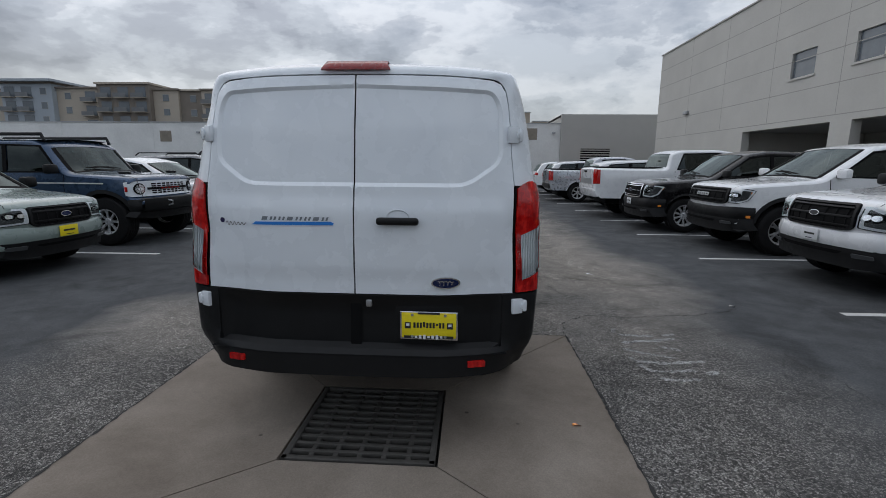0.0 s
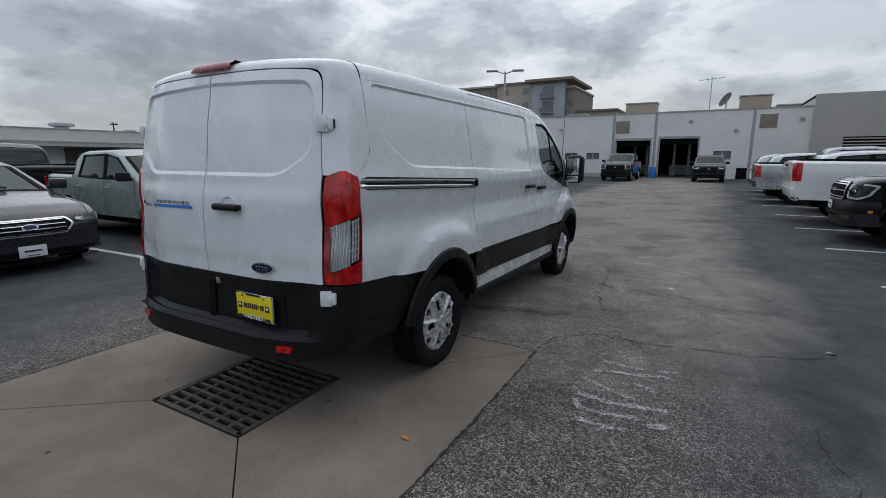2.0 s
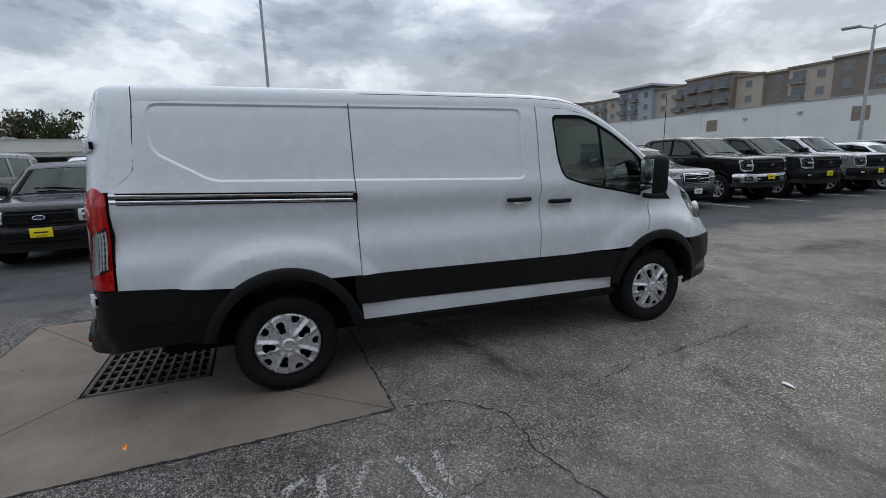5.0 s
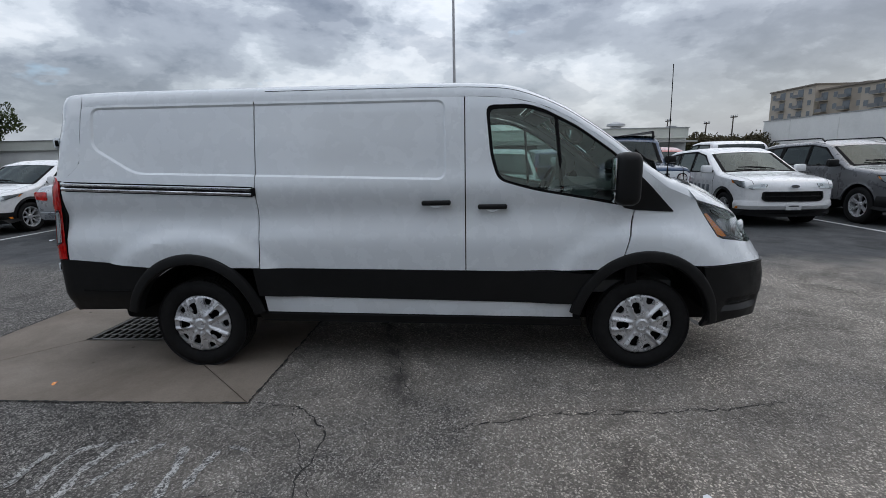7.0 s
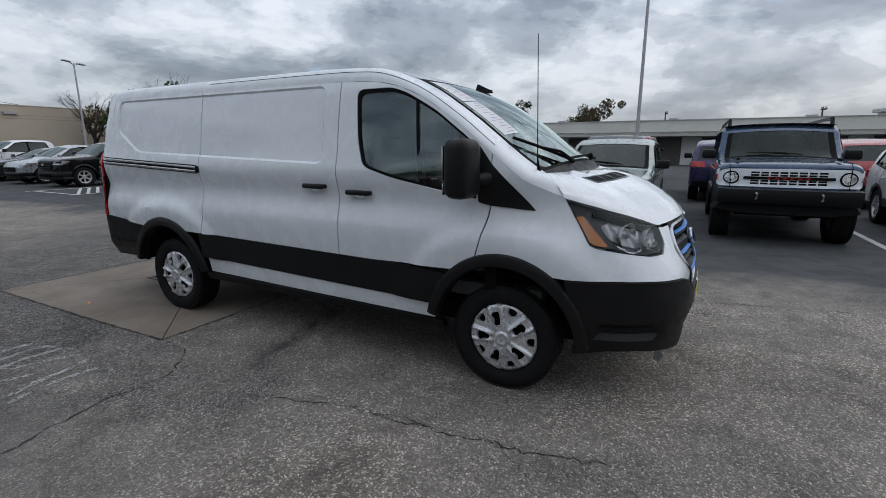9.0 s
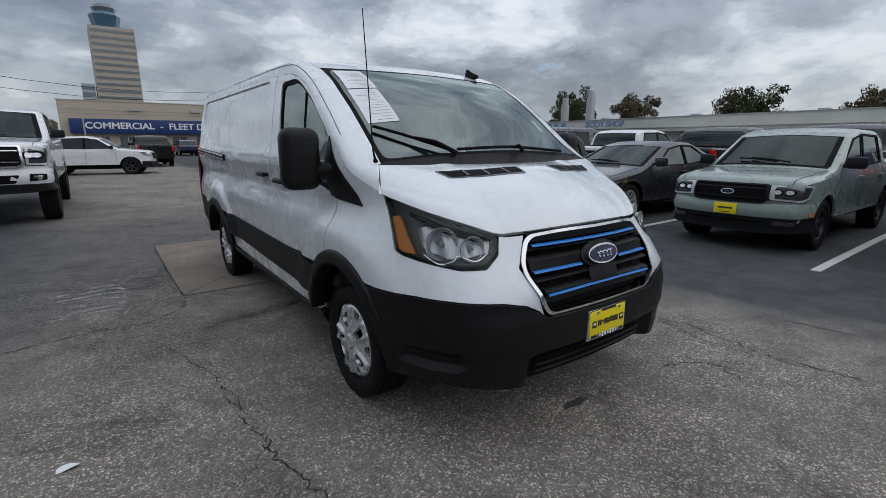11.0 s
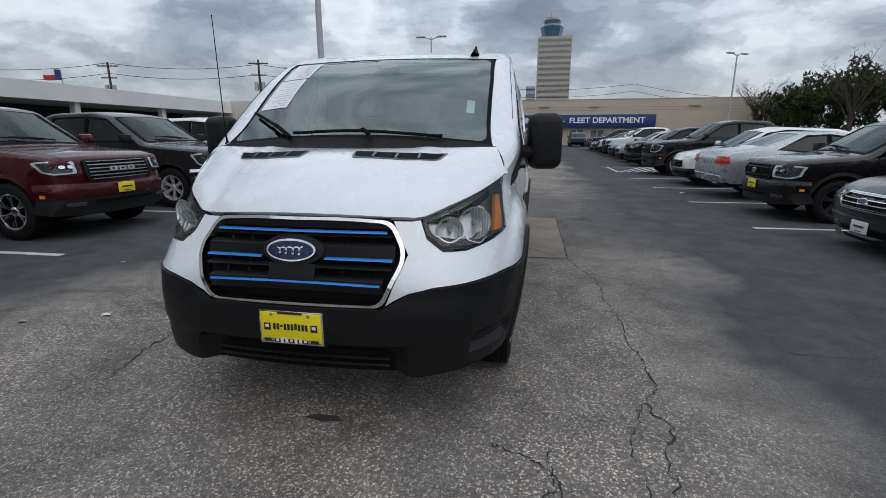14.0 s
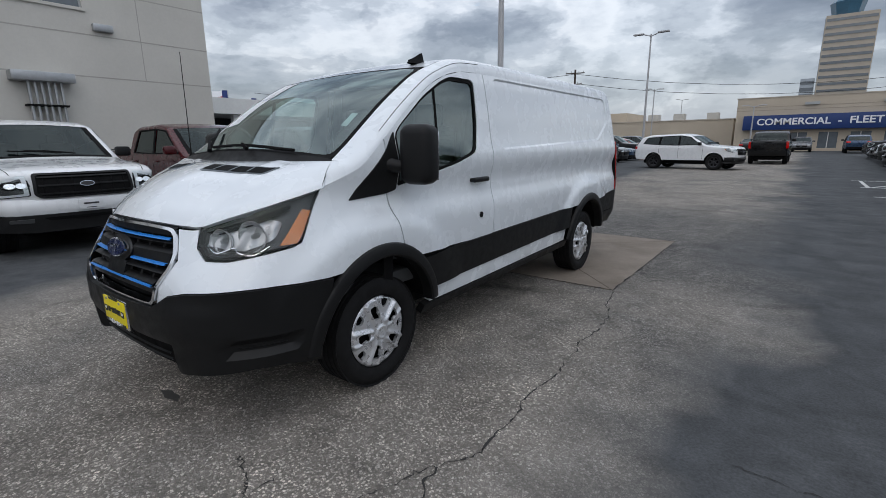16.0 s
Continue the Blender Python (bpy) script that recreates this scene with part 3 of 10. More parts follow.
def make_ground():
    """One sheet to the horizon, with a rectangular gap where the concrete slab is let in."""
    bm = bmesh.new()
    def ax(a, b, n):
        return list(np.linspace(a, b, n))
    xs_ = ax(-900, -70, 8)[:-1] + ax(-70, SLAB[0], 16)[:-1] + [SLAB[0], SLAB[1]] + ax(SLAB[1], 70, 16)[1:] + ax(70, 900, 8)[1:]
    ys_ = ax(-900, -80, 8)[:-1] + ax(-80, SLAB[2], 16)[:-1] + [SLAB[2], SLAB[3]] + ax(SLAB[3], 60, 16)[1:] + ax(60, 900, 8)[1:]
    vs = [[bm.verts.new((x, y, 0.0)) for x in xs_] for y in ys_]
    for j in range(len(ys_) - 1):
        for i in range(len(xs_) - 1):
            if abs(xs_[i] - SLAB[0]) < 1e-6 and abs(ys_[j] - SLAB[2]) < 1e-6:
                continue
            bm.faces.new((vs[j][i], vs[j][i + 1], vs[j + 1][i + 1], vs[j + 1][i]))
    outward(bm, (0, 0, -10))
    return tagged(part("ground", bm, M_ASPHALT), "worn asphalt car park with bare aggregate and cracks", "ground", kind="structure")


make_ground()
rnd = random.Random(7)


def slab():
    root = thing("concrete_apron", "stained concrete apron round the drain in the asphalt", "pavement", kind="structure")
    x0, x1, y0, y1 = SLAB
    g = 0.0028
    a, b, c, d = DRAIN
    a, b, c, d = a - 0.03, b + 0.03, c - 0.03, d + 0.03
    # four pieces of concrete, split by joints that run from the drain's corners
    pieces = [
        [(x0 + 2 * g, y0), (x1 - 2 * g, y0), (b - g, c - g), (a + g, c - g)],
        [(x0, y0 + 2 * g), (a - g, c + g), (a - g, d - g), (x0, y1 - 2 * g)],
        [(x0 + 2 * g, y1), (a + g, d + g), (b - g, d + g), (x1 - 2 * g, y1)],
        [(b + g, c + g), (x1, y0 + 2 * g), (x1, y1 - 2 * g), (b + g, d - g)],
    ]
    for p in pieces:
        bm = bmesh.new()
        vs = [bm.verts.new((x, y, 0.004)) for x, y in p]
        f = bm.faces.new(vs)
        f.normal_update()
        if f.normal.z < 0:
            f.normal_flip()
        r = bmesh.ops.extrude_face_region(bm, geom=[f])
        bmesh.ops.translate(bm, vec=(0, 0, -0.10), verts=[q for q in r["geom"] if isinstance(q, bmesh.types.BMVert)])
        bmesh.ops.recalc_face_normals(bm, faces=bm.faces[:])
        part("concrete_slab", bm, M_SLAB, root, smooth=False)
    boxed("joint_bed", ((x0 + x1) / 2, (y0 + y1) / 2, -0.115), (x1 - x0 + 0.04, y1 - y0 + 0.04, 0.06), M_CRACK, root)
    root2 = thing("drain_grate", "dark cast-iron drain grate set in concrete", "drain")
    a, b, c, d = DRAIN
    bm = bmesh.new()
    for p, q in (((a, c), (b, c)), ((a, d), (b, d)), ((a, c), (a, d)), ((b, c), (b, d))):
        box(bm, (p[0] + q[0]) / 2, (p[1] + q[1]) / 2, -0.012, abs(q[0] - p[0]) + 0.035, abs(q[1] - p[1]) + 0.035, 0.04, 0.004)
    part("grate_frame", bm, M_IRON, root2)
    n = 11
    for i in range(1, n):
        y = c + (d - c) * i / n
        boxed("grate_bar", ((a + b) / 2, y, -0.014), (b - a - 0.02, 0.026, 0.034), M_IRON, root2, 0.004)
    for i in range(1, 6):
        x = a + (b - a) * i / 6
        boxed("cross_bar", (x, (c + d) / 2, -0.017), (0.028, d - c - 0.02, 0.030), M_IRON, root2, 0.004)
    # plate close under the bars; its near-black colour is the pit's shade
    boxed("pit_shade_plate", ((a + b) / 2, (c + d) / 2, -0.082), (b - a, d - c, 0.005), M_PITSHADE, root2)


M_IRON = worn("cast_iron", (0.085, 0.080, 0.073), 0.6, 0.3, 8, 80, 0.4, 0.002, metal=0.4)
M_PITSHADE = worn("pit_shade", (0.008, 0.008, 0.008), 0.9, 0.2, 5, 50, 0.0, spec=0.05)
slab()


def crack(pts, w=0.010, wob=0.02, n=16, lift=0.004):
    """A crooked dark crack along a few points of the ground, ragged and of uneven width."""
    line = smooth_curve(pts, n)
    out, width = [], []
    ox = oy = 0.0
    for i, (x, y) in enumerate(line):
        ox, oy = 0.72 * ox + rnd.gauss(0, wob) * 0.55, 0.72 * oy + rnd.gauss(0, wob) * 0.55
        out.append((x + ox, y + oy, 0.0))
        width.append(w * rnd.choice((0.16, 0.3, 0.5, 0.7, 1.0, 1.25)))
    width[0] = width[-1] = w * 0.1
    tagged(ribbon("pavement_crack", out, width, M_CRACK, None, lift), "dark crooked crack in the worn asphalt", "crack", "cracks in the asphalt", "structure")


for pts, w, wob in (
    ([(1.50, 1.83), (1.60, 2.15), (1.85, 2.40), (2.33, 2.42), (2.85, 2.53), (3.26, 2.64), (3.64, 2.83)], 0.012, 0.018),
    ([(1.84, 3.13), (1.72, 3.37), (1.60, 3.80), (1.62, 4.15), (1.54, 4.60), (1.55, 4.80), (1.50, 5.05), (1.45, 5.30)], 0.009, 0.02),
    ([(1.60, 3.80), (1.57, 4.24), (1.58, 4.77), (1.92, 5.14)], 0.006, 0.02),
    ([(-1.56, 1.83), (-1.66, 2.27), (-1.76, 2.82), (-1.78, 3.50), (-1.80, 4.15), (-1.84, 4.65), (-1.73, 4.95), (-1.79, 5.20), (-1.72, 5.55), (-1.68, 5.90), (-1.80, 6.45), (-1.95, 7.10)], 0.012, 0.022),
    ([(-1.72, 4.95), (-1.60, 5.35), (-1.62, 5.83), (-1.70, 6.13), (-1.75, 6.45)], 0.006, 0.02),
    ([(-0.91, 5.46), (-1.05, 5.52), (-1.18, 5.60), (-1.26, 5.86)], 0.009, 0.015),
    ([(-1.19, 5.44), (-1.18, 5.72), (-1.10, 5.95)], 0.006, 0.02),
    ([(-2.85, 4.13), (-3.13, 4.16), (-3.40, 4.10)], 0.008, 0.02),
    ([(0.5, 2.64), (0.9, 2.73), (1.36, 2.84)], 0.007, 0.02),
    ([(1.55, 2.12), (1.95, 2.30), (2.35, 2.50), (2.79, 2.72)], 0.006, 0.02),
    ([(2.4, 2.43), (2.35, 2.05), (2.45, 1.70)], 0.005, 0.02),
    ([(-3.2, 0.9), (-2.6, 1.2), (-2.0, 1.0), (-1.7, 1.3)], 0.006, 0.03),
    ([(-5.0, 3.0), (-4.1, 3.4), (-3.2, 3.2)], 0.006, 0.03),
    ([(2.2, -1.2), (2.9, -0.4), (3.4, 0.5), (3.3, 1.5)], 0.006, 0.03),
    ([(0.3, 8.6), (0.8, 9.4), (1.9, 9.8), (3.2, 9.6)], 0.008, 0.04),
    ([(-3.5, 8.0), (-1.8, 8.5), (0.2, 8.6)], 0.008, 0.04),
    ([(-3.4, 9.5), (-2.8, 6.9), (-2.55, 5.6)], 0.009, 0.03),
):
    crack(pts, w, wob)
# broken joint along the edges of the concrete
X0, X1, Y0, Y1 = SLAB
for pts in ([(X1, Y0), (X1 + 0.004, 0.3), (X1, Y1)], [(X0, Y0), (X0 - 0.004, 0.5), (X0, Y1)], [(X0, Y1), (-0.5, Y1 + 0.003), (0.6, Y1), (X1, Y1)], [(X0, Y0), (0.0, Y0 - 0.003), (X1, Y0)]):
    crack(pts, 0.020, 0.005, 40, 0.0068)


def painted(name, pts, w, mat, label):
    return tagged(ribbon(name, pts, w, mat, None, 0.004), label, "marking", "painted bay lines", "structure")


for y in (-15.5, -12.6, -9.65, -6.65, -3.72, -0.68, 2.30, 5.22, 8.32, 11.3, 14.2, 17.1, 20.0, 22.9, 25.8, 28.7, 31.6):
    painted("parking_line", [(-4.62 - 0.02 * y, y, 0), (-7.2, y - 0.05, 0), (-9.9, y - 0.09, 0)], 0.105, M_LINE, "faded white parking bay line on asphalt")
for y in (-9.8, -6.75, -3.70, -0.58, 2.72, 5.77, 8.60, 11.4, 14.3, 17.3, 20.3, 23.3, 26.3):
    painted("parking_line", [(4.75 - 0.032 * max(0, y), y, 0), (7.4, y + 0.05, 0), (10.5, y + 0.10, 0)], 0.105, M_LINE, "faded white parking bay line on asphalt")
for k in range(6):
    painted("hatch_line", [(-4.6 - 0.3 * k, -12.6, 0), (-6.0 - 0.3 * k, -15.4, 0)], 0.10, M_LINE, "white hatched no-parking line")
painted("hatch_edge", [(-4.55, -12.6, 0), (-4.55, -15.5, 0)], 0.10, M_LINE, "white hatched no-parking edge")
def make_speck():
    m = Mat("worn_white_paint_on_stones", (0.2, 0.2, 0.2), 0.85, spec=0.25)
    sp = m.n.new("ShaderNodeSeparateColor")
    m.l.new(m.voronoi(125.0, out="Color"), sp.inputs[0])
    patch = m.math("ADD", sp.outputs[1], m.math("MULTIPLY", m.math("SUBTRACT", m.noise(14, 4, 0.6), 0.5), 1.6))
    m.color(m.ramp(patch, [(0.26, (0.09, 0.088, 0.084)), (0.44, (0.21, 0.207, 0.20)), (0.60, (0.34, 0.335, 0.325)), (1.0, (0.52, 0.52, 0.505))]))
    m.bump(sp.outputs[1], 0.5, 0.006)
    return m.m


M_SPECK = make_speck()
# old lettering worn to scraps, east of the slab: three rows of broken strokes
rb = random.Random(11)
STROKES = (((1.95, 1.26), (1.99, 1.17), (2.20, 1.15), (2.42, 1.18), (2.55, 1.21)), ((1.98, 1.11), (2.05, 0.99), (2.24, 1.00), (2.40, 1.03)), ((1.97, 1.44), (2.10, 1.35), (2.23, 1.30), (2.34, 1.26)), ((1.99, 1.57), (2.17, 1.63), (2.33, 1.65), (2.52, 1.72)), ((2.02, 1.79), (2.19, 1.76), (2.34, 1.77)), ((2.03, 1.95), (1.99, 1.82)), ((2.30, 1.50), (2.46, 1.43)), ((2.43, 1.78), (2.56, 1.84)), ((2.05, 0.86), (2.22, 0.84), (2.36, 0.87)), ((2.44, 0.95), (2.56, 1.02)))
for k, st in enumerate(STROKES):
    pts = []
    for (x0, y0), (x1, y1) in zip(st, st[1:]):
        for q in range(5):
            pts.append((x0 + (x1 - x0) * q / 5 + rb.uniform(-0.006, 0.006), y0 + 0.10 + (y1 - y0) * q / 5 + rb.uniform(-0.006, 0.006), 0.0))
    pts.append((st[-1][0], st[-1][1] + 0.10, 0.0))
    wd = [0.012] + [rb.uniform(0.022, 0.062) for _ in pts[2:]] + [0.012]
    tagged(ribbon("worn_paint", pts, wd, M_SPECK, None, 0.003 + 0.0002 * k), "stroke of old white road lettering, mostly worn off", "marking", "strokes of old road lettering", "structure")
# faint arrow line farther up the lane
for y in (28.0, 28.7):
    painted("lane_line", [(-4.5, y, 0), (3.8, y + 0.2, 0)], 0.10, M_OLDLINE, "rubbed white line across the lane")
# leaves and scraps on the ground
for x, y, s, mt in ((1.29, 0.26, 0.05, "leaf"), (2.9, 4.6, 0.07, "twig"), (2.36, 4.36, 0.09, "paper"), (-4.9, -5.4, 0.14, "paper"), (3.6, 2.9, 0.07, "twig")):
    bm = bmesh.new()
    grid(bm, [[(x + s * (u - 0.5), y + s * 0.5 * (w_ - 0.5) * math.sin(math.pi * (0.15 + 0.7 * u)), 0.008 + 0.01 * math.sin(3 * u + w_)) for w_ in (0, 0.5, 1)] for u in np.linspace(0, 1, 6)])
    tagged(part({"leaf": "fallen_leaf", "twig": "twig", "paper": "paper_scrap"}[mt], bm, {"leaf": M_AMBER, "twig": M_OLDLINE, "paper": M_PAPER}[mt]), {"leaf": "small dry orange leaf on concrete", "twig": "pale curled bark scrap on asphalt", "paper": "small white paper scrap on asphalt"}[mt], "litter")
bm = bmesh.new()
ring = [(-0.04 + (0.10 + 0.012 * math.sin(3 * a) + 0.006 * math.sin(7 * a)) * math.cos(a), 5.40 + (0.030 + 0.005 * math.sin(5 * a)) * math.sin(a), 0.003) for a in np.linspace(0, 2 * math.pi, 40)[:-1]]
bm.faces.new([bm.verts.new(q) for q in ring])
outward(bm, (-0.04, 5.40, -5))
tagged(part("oil_stain", bm, M_OIL), "small dark oil stain on asphalt", "stain", kind="structure")

# ---- buildings ----
M_FADEBLUE = worn("faded_blue_lettering", (0.16, 0.27, 0.45), 0.6, 0.2, 2, 20, 0.0)
M_WALLW = worn("white_painted_wall", (0.78, 0.78, 0.76), 0.8, 0.12, 0.5, 8, 0.2, 0.01)
M_WALLG = worn("grey_render", (0.46, 0.45, 0.42), 0.85, 0.08, 0.4, 12, 0.2, 0.01)
M_WALLC = worn("cream_concrete_panel", (0.58, 0.56, 0.515), 0.85, 0.10, 0.4, 14, 0.25, 0.01)
M_BEIGE = worn("beige_render", (0.50, 0.43, 0.34), 0.85, 0.10, 0.3, 8, 0.2, 0.01)
M_BLUESIGN = worn("blue_sign_board", (0.008, 0.034, 0.15), 0.5, 0.1, 1, 20, 0.0)
# near-black wall colour that paints in the shade behind openings
M_INSHADE = worn("interior_shade", (0.03, 0.03, 0.032), 0.9, 0.2, 1, 20, 0.0)
M_PANEGL = worn("building_window_glass", (0.14, 0.16, 0.18), 0.06, 0.2, 0.5, 4, 0.0, spec=0.8)
M_TAN = worn("tan_render", (0.36, 0.31, 0.25), 0.85, 0.1, 0.3, 6, 0.1)
M_BROWN = worn("brown_brick", (0.22, 0.19, 0.16), 0.85, 0.15, 0.5, 6, 0.1)
M_SAND = worn("sand_render", (0.46, 0.405, 0.335), 0.85, 0.1, 0.3, 6, 0.1)
M_PALEBLUE = worn("pale_blue_siding", (0.40, 0.44, 0.48), 0.8, 0.1, 0.3, 6, 0.1)
M_WALLP = worn("pale_cream_fascia", (0.56, 0.57, 0.52), 0.8, 0.12, 0.5, 8, 0.2, 0.01)
M_RECSHADE = worn("recess_shade", (0.10, 0.095, 0.085), 0.8, 0.2, 1, 20, 0.0)
M_LOUVRE = worn("rusty_louvre", (0.32, 0.28, 0.23), 0.8, 0.25, 2, 30, 0.1)


def slabwall(name, x0, y0, z0, x1, y1, z1, mat, parent, label="", bev=0.0):
    return boxed(name, ((x0 + x1) / 2, (y0 + y1) / 2, (z0 + z1) / 2), (abs(x1 - x0), abs(y1 - y0), abs(z1 - z0)), mat, parent, bev, label)


def facade(parent, axis, at, thick, u0, u1, z1, openings, mat, name="wall"):
    """A wall with real openings, made of blocks round them. axis 'y': runs along x, outer face at y=at."""
    us = sorted({u0, u1, *[v for o in openings for v in o[:2]]})
    for a, b in zip(us, us[1:]):
        m = (a + b) / 2
        cuts = sorted((o[2], o[3]) for o in openings if o[0] <= m <= o[1])
        z = 0.0
        for c0, c1 in cuts + [(z1, z1)]:
            if c0 - z > 0.01:
                if axis == "y":
                    slabwall(name, a, at, z, b, at + thick, c0, mat, parent)
                else:
                    slabwall(name, at, a, z, at + thick, b, c0, mat, parent)
            z = c1


# service building north of the lane
svc = thing("service_building", "long white service building with open workshop bays", "building")
WY = 41.3
bays = [(-4.75, -2.05, 0.0, 3.05), (-1.35, 1.45, 0.0, 3.15)]
smalls = [(2.55, 3.75, 1.55, 2.15), (-9.1, -8.0, 1.55, 2.05), (-7.2, -6.1, 1.55, 2.05), (-12.6, -11.5, 1.55, 2.05), (-16.2, -14.9, 1.5, 2.05)]
facade(svc, "y", WY, 0.3, -60, 8.5, 5.2, bays + smalls, M_WALLW)
slabwall("roof", -60, WY + 0.3, 5.0, 8.5, 62, 5.15, M_WALLG, svc)
slabwall("parapet_cap", -60.1, WY - 0.06, 5.2, 8.5, WY + 0.36, 5.28, M_STEEL, svc)
slabwall("end_wall", -60.0, WY + 0.3, 0, -59.7, 62, 5.0, M_WALLW, svc)
slabwall("bay_floor", -60, WY + 0.3, 0.0, 8.5, 56, 0.02, M_SLAB, svc)
slabwall("back_wall", -60, 55, 0, 8.5, 55.3, 5.0, M_INSHADE, svc)
for x0, x1, z0, z1 in smalls:
    w = slabwall("window", x0, WY + 0.08, z0, x1, WY + 0.11, z1, M_PANEGL, svc)
    slabwall("window_bar", (x0 + x1) / 2 - 0.03, WY + 0.04, z0, (x0 + x1) / 2 + 0.03, WY + 0.08, z1, M_WALLG, w)
    slabwall("window_sill", x0 - 0.05, WY - 0.04, z0 - 0.06, x1 + 0.05, WY + 0.06, z0, M_WALLG, w)
for x0, x1, z0, z1 in bays:
    for xx in (x0 - 0.12, x1):
        slabwall("door_jamb", xx, WY - 0.03, 0, xx + 0.12, WY, z1 + 0.15, M_STEEL, svc)
    slabwall("door_header", x0 - 0.12, WY - 0.035, z1, x1 + 0.12, WY, z1 + 0.18, M_STEEL, svc)
    slabwall("roller_door", x0, WY + 0.35, z1 - 0.45, x1, WY + 0.45, z1, M_SHADOWPL, svc, "rolled-up dark bay door")
    slabwall("lift_post", x0 + 0.7, WY + 5.5, 0.02, x0 + 0.9, WY + 5.8, 2.9, M_STEEL, svc)
    slabwall("lift_post", x1 - 0.9, WY + 5.5, 0.02, x1 - 0.7, WY + 5.8, 2.9, M_STEEL, svc)
    slabwall("work_bench", x0 + 0.2, WY + 9, 0.02, x1 - 0.2, WY + 10, 0.95, M_STEEL, svc)
    slabwall("floor_edge", x0, WY - 0.6, 0.004, x1, WY + 0.3, 0.016, M_SLAB, svc)
for x in (-55.0, -47.5, -38.5, -29.5, -22.4, -12.2, -5.0, -1.72, 5.0):
    slabwall("pilaster", x - 0.10, WY - 0.04, 0, x + 0.10, WY, 5.2, M_WALLW if x < -6 else M_STEEL, svc)
for x, z in ((-4.3, 4.15), (5.9, 4.3), (-16.5, 4.0), (-28.2, 3.95)):
    lv = slabwall("wall_louvre", x - 0.55, WY - 0.03, z - 0.5, x + 0.55, WY, z + 0.5, M_LOUVRE, svc, "weathered wall louvre")
    for k in range(8):
        slabwall("louvre_slat", x - 0.5, WY - 0.05, z - 0.44 + 0.115 * k, x + 0.5, WY - 0.03, z - 0.40 + 0.115 * k, M_LOUVRE, lv)
for x, z in ((-20.5, 4.4), (-9.5, 4.1), (0.8, 4.45), (3.9, 3.7), (-25.0, 4.3), (7.9, 4.4)):
    slabwall("wall_lamp", x - 0.14, WY - 0.16, z - 0.09, x + 0.14, WY, z + 0.09, M_STEEL, svc)
slabwall("dado", 4.2, WY - 0.025, 0, 8.5, WY, 0.85, M_SHADOWPL, svc)
slabwall("base_strip", -60, WY - 0.02, 0, -4.9, WY, 0.35, M_WALLG, svc)
slabwall("bin", -1.9, WY - 0.9, 0, -1.45, WY - 0.3, 0.9, M_BLUE, svc, "blue plastic bin", 0.05)
# plant on its roof
for x, y, w, h in ((-3.6, 46, 2.6, 1.25), (5.2, 46, 2.2, 1.4), (8.4, 50, 2.6, 0.9), (-10.5, 50, 1.8, 0.9), (-19.0, 48, 1.6, 0.8)):
    u = thing("rooftop_unit", "tan box-shaped rooftop air unit", "air conditioner", "rooftop air units")
    slabwall("casing", x - w / 2, y, 5.15, x + w / 2, y + 1.8, 5.25 + h, M_TAN, u, "", 0.04)
    slabwall("lid", x - w / 2 - 0.08, y - 0.08, 5.25 + h, x + w / 2 + 0.08, y + 1.88, 5.33 + h, M_STEEL, u)
dish = thing("satellite_dish", "dark tilted satellite dish on the roof", "antenna")
bm = bmesh.new()
lathe(bm, [(0.001, 0.0), (0.45, 0.05), (0.9, 0.2), (0.92, 0.22), (0.45, 0.07), (0.001, 0.02)], 24, "Z")
bmesh.ops.transform(bm, matrix=pose(3.1, 45, 6.3, 60, 0, -60) @ Matrix.Scale(0.7, 4), verts=bm.verts[:])
part("dish", bm, M_CABIN, dish)
bm = bmesh.new()
rod(bm, (3.1, 45.1, 5.1), (3.1, 45.1, 6.3), 0.05)
part("mast", bm, M_STEEL, dish)
ant = thing("tv_antenna", "thin metal TV antenna on a mast", "antenna")
bm = bmesh.new()
rod(bm, (1.9, 45, 5.1), (1.9, 45, 8.2), 0.03)
part("mast", bm, M_STEEL, ant)
bm = bmesh.new()
rod(bm, (0.9, 45, 8.0), (2.9, 45, 8.15), 0.02)
for k in range(7):
    x = 1.0 + 0.28 * k
    rod(bm, (x, 44.4 + 0.03 * k, 8.02 + 0.02 * k), (x, 45.6 - 0.03 * k, 8.02 + 0.02 * k), 0.012, None, 6)
part("boom", bm, M_STEEL, ant)

# grey link block
lk = thing("link_building", "plain grey rendered block with a louvred door", "building")
facade(lk, "y", 41.0, 0.3, 8.5, 22, 6.0, [(10.3, 12.9, 0.0, 3.05)], M_WALLG)
slabwall("side_wall", 8.5, 41.3, 0, 8.8, 60, 6.0, M_WALLG, lk)
slabwall("roof", 8.5, 41.3, 5.8, 22, 60, 5.95, M_WALLG, lk)
sh = slabwall("shutter", 10.3, 41.10, 0, 12.9, 41.14, 3.05, M_SHADOWPL, lk, "dark louvred shutter")
for k in range(14):
    slabwall("shutter_slat", 10.3, 41.05, 0.15 + 0.21 * k, 12.9, 41.10, 0.24 + 0.21 * k, M_WALLG, sh)

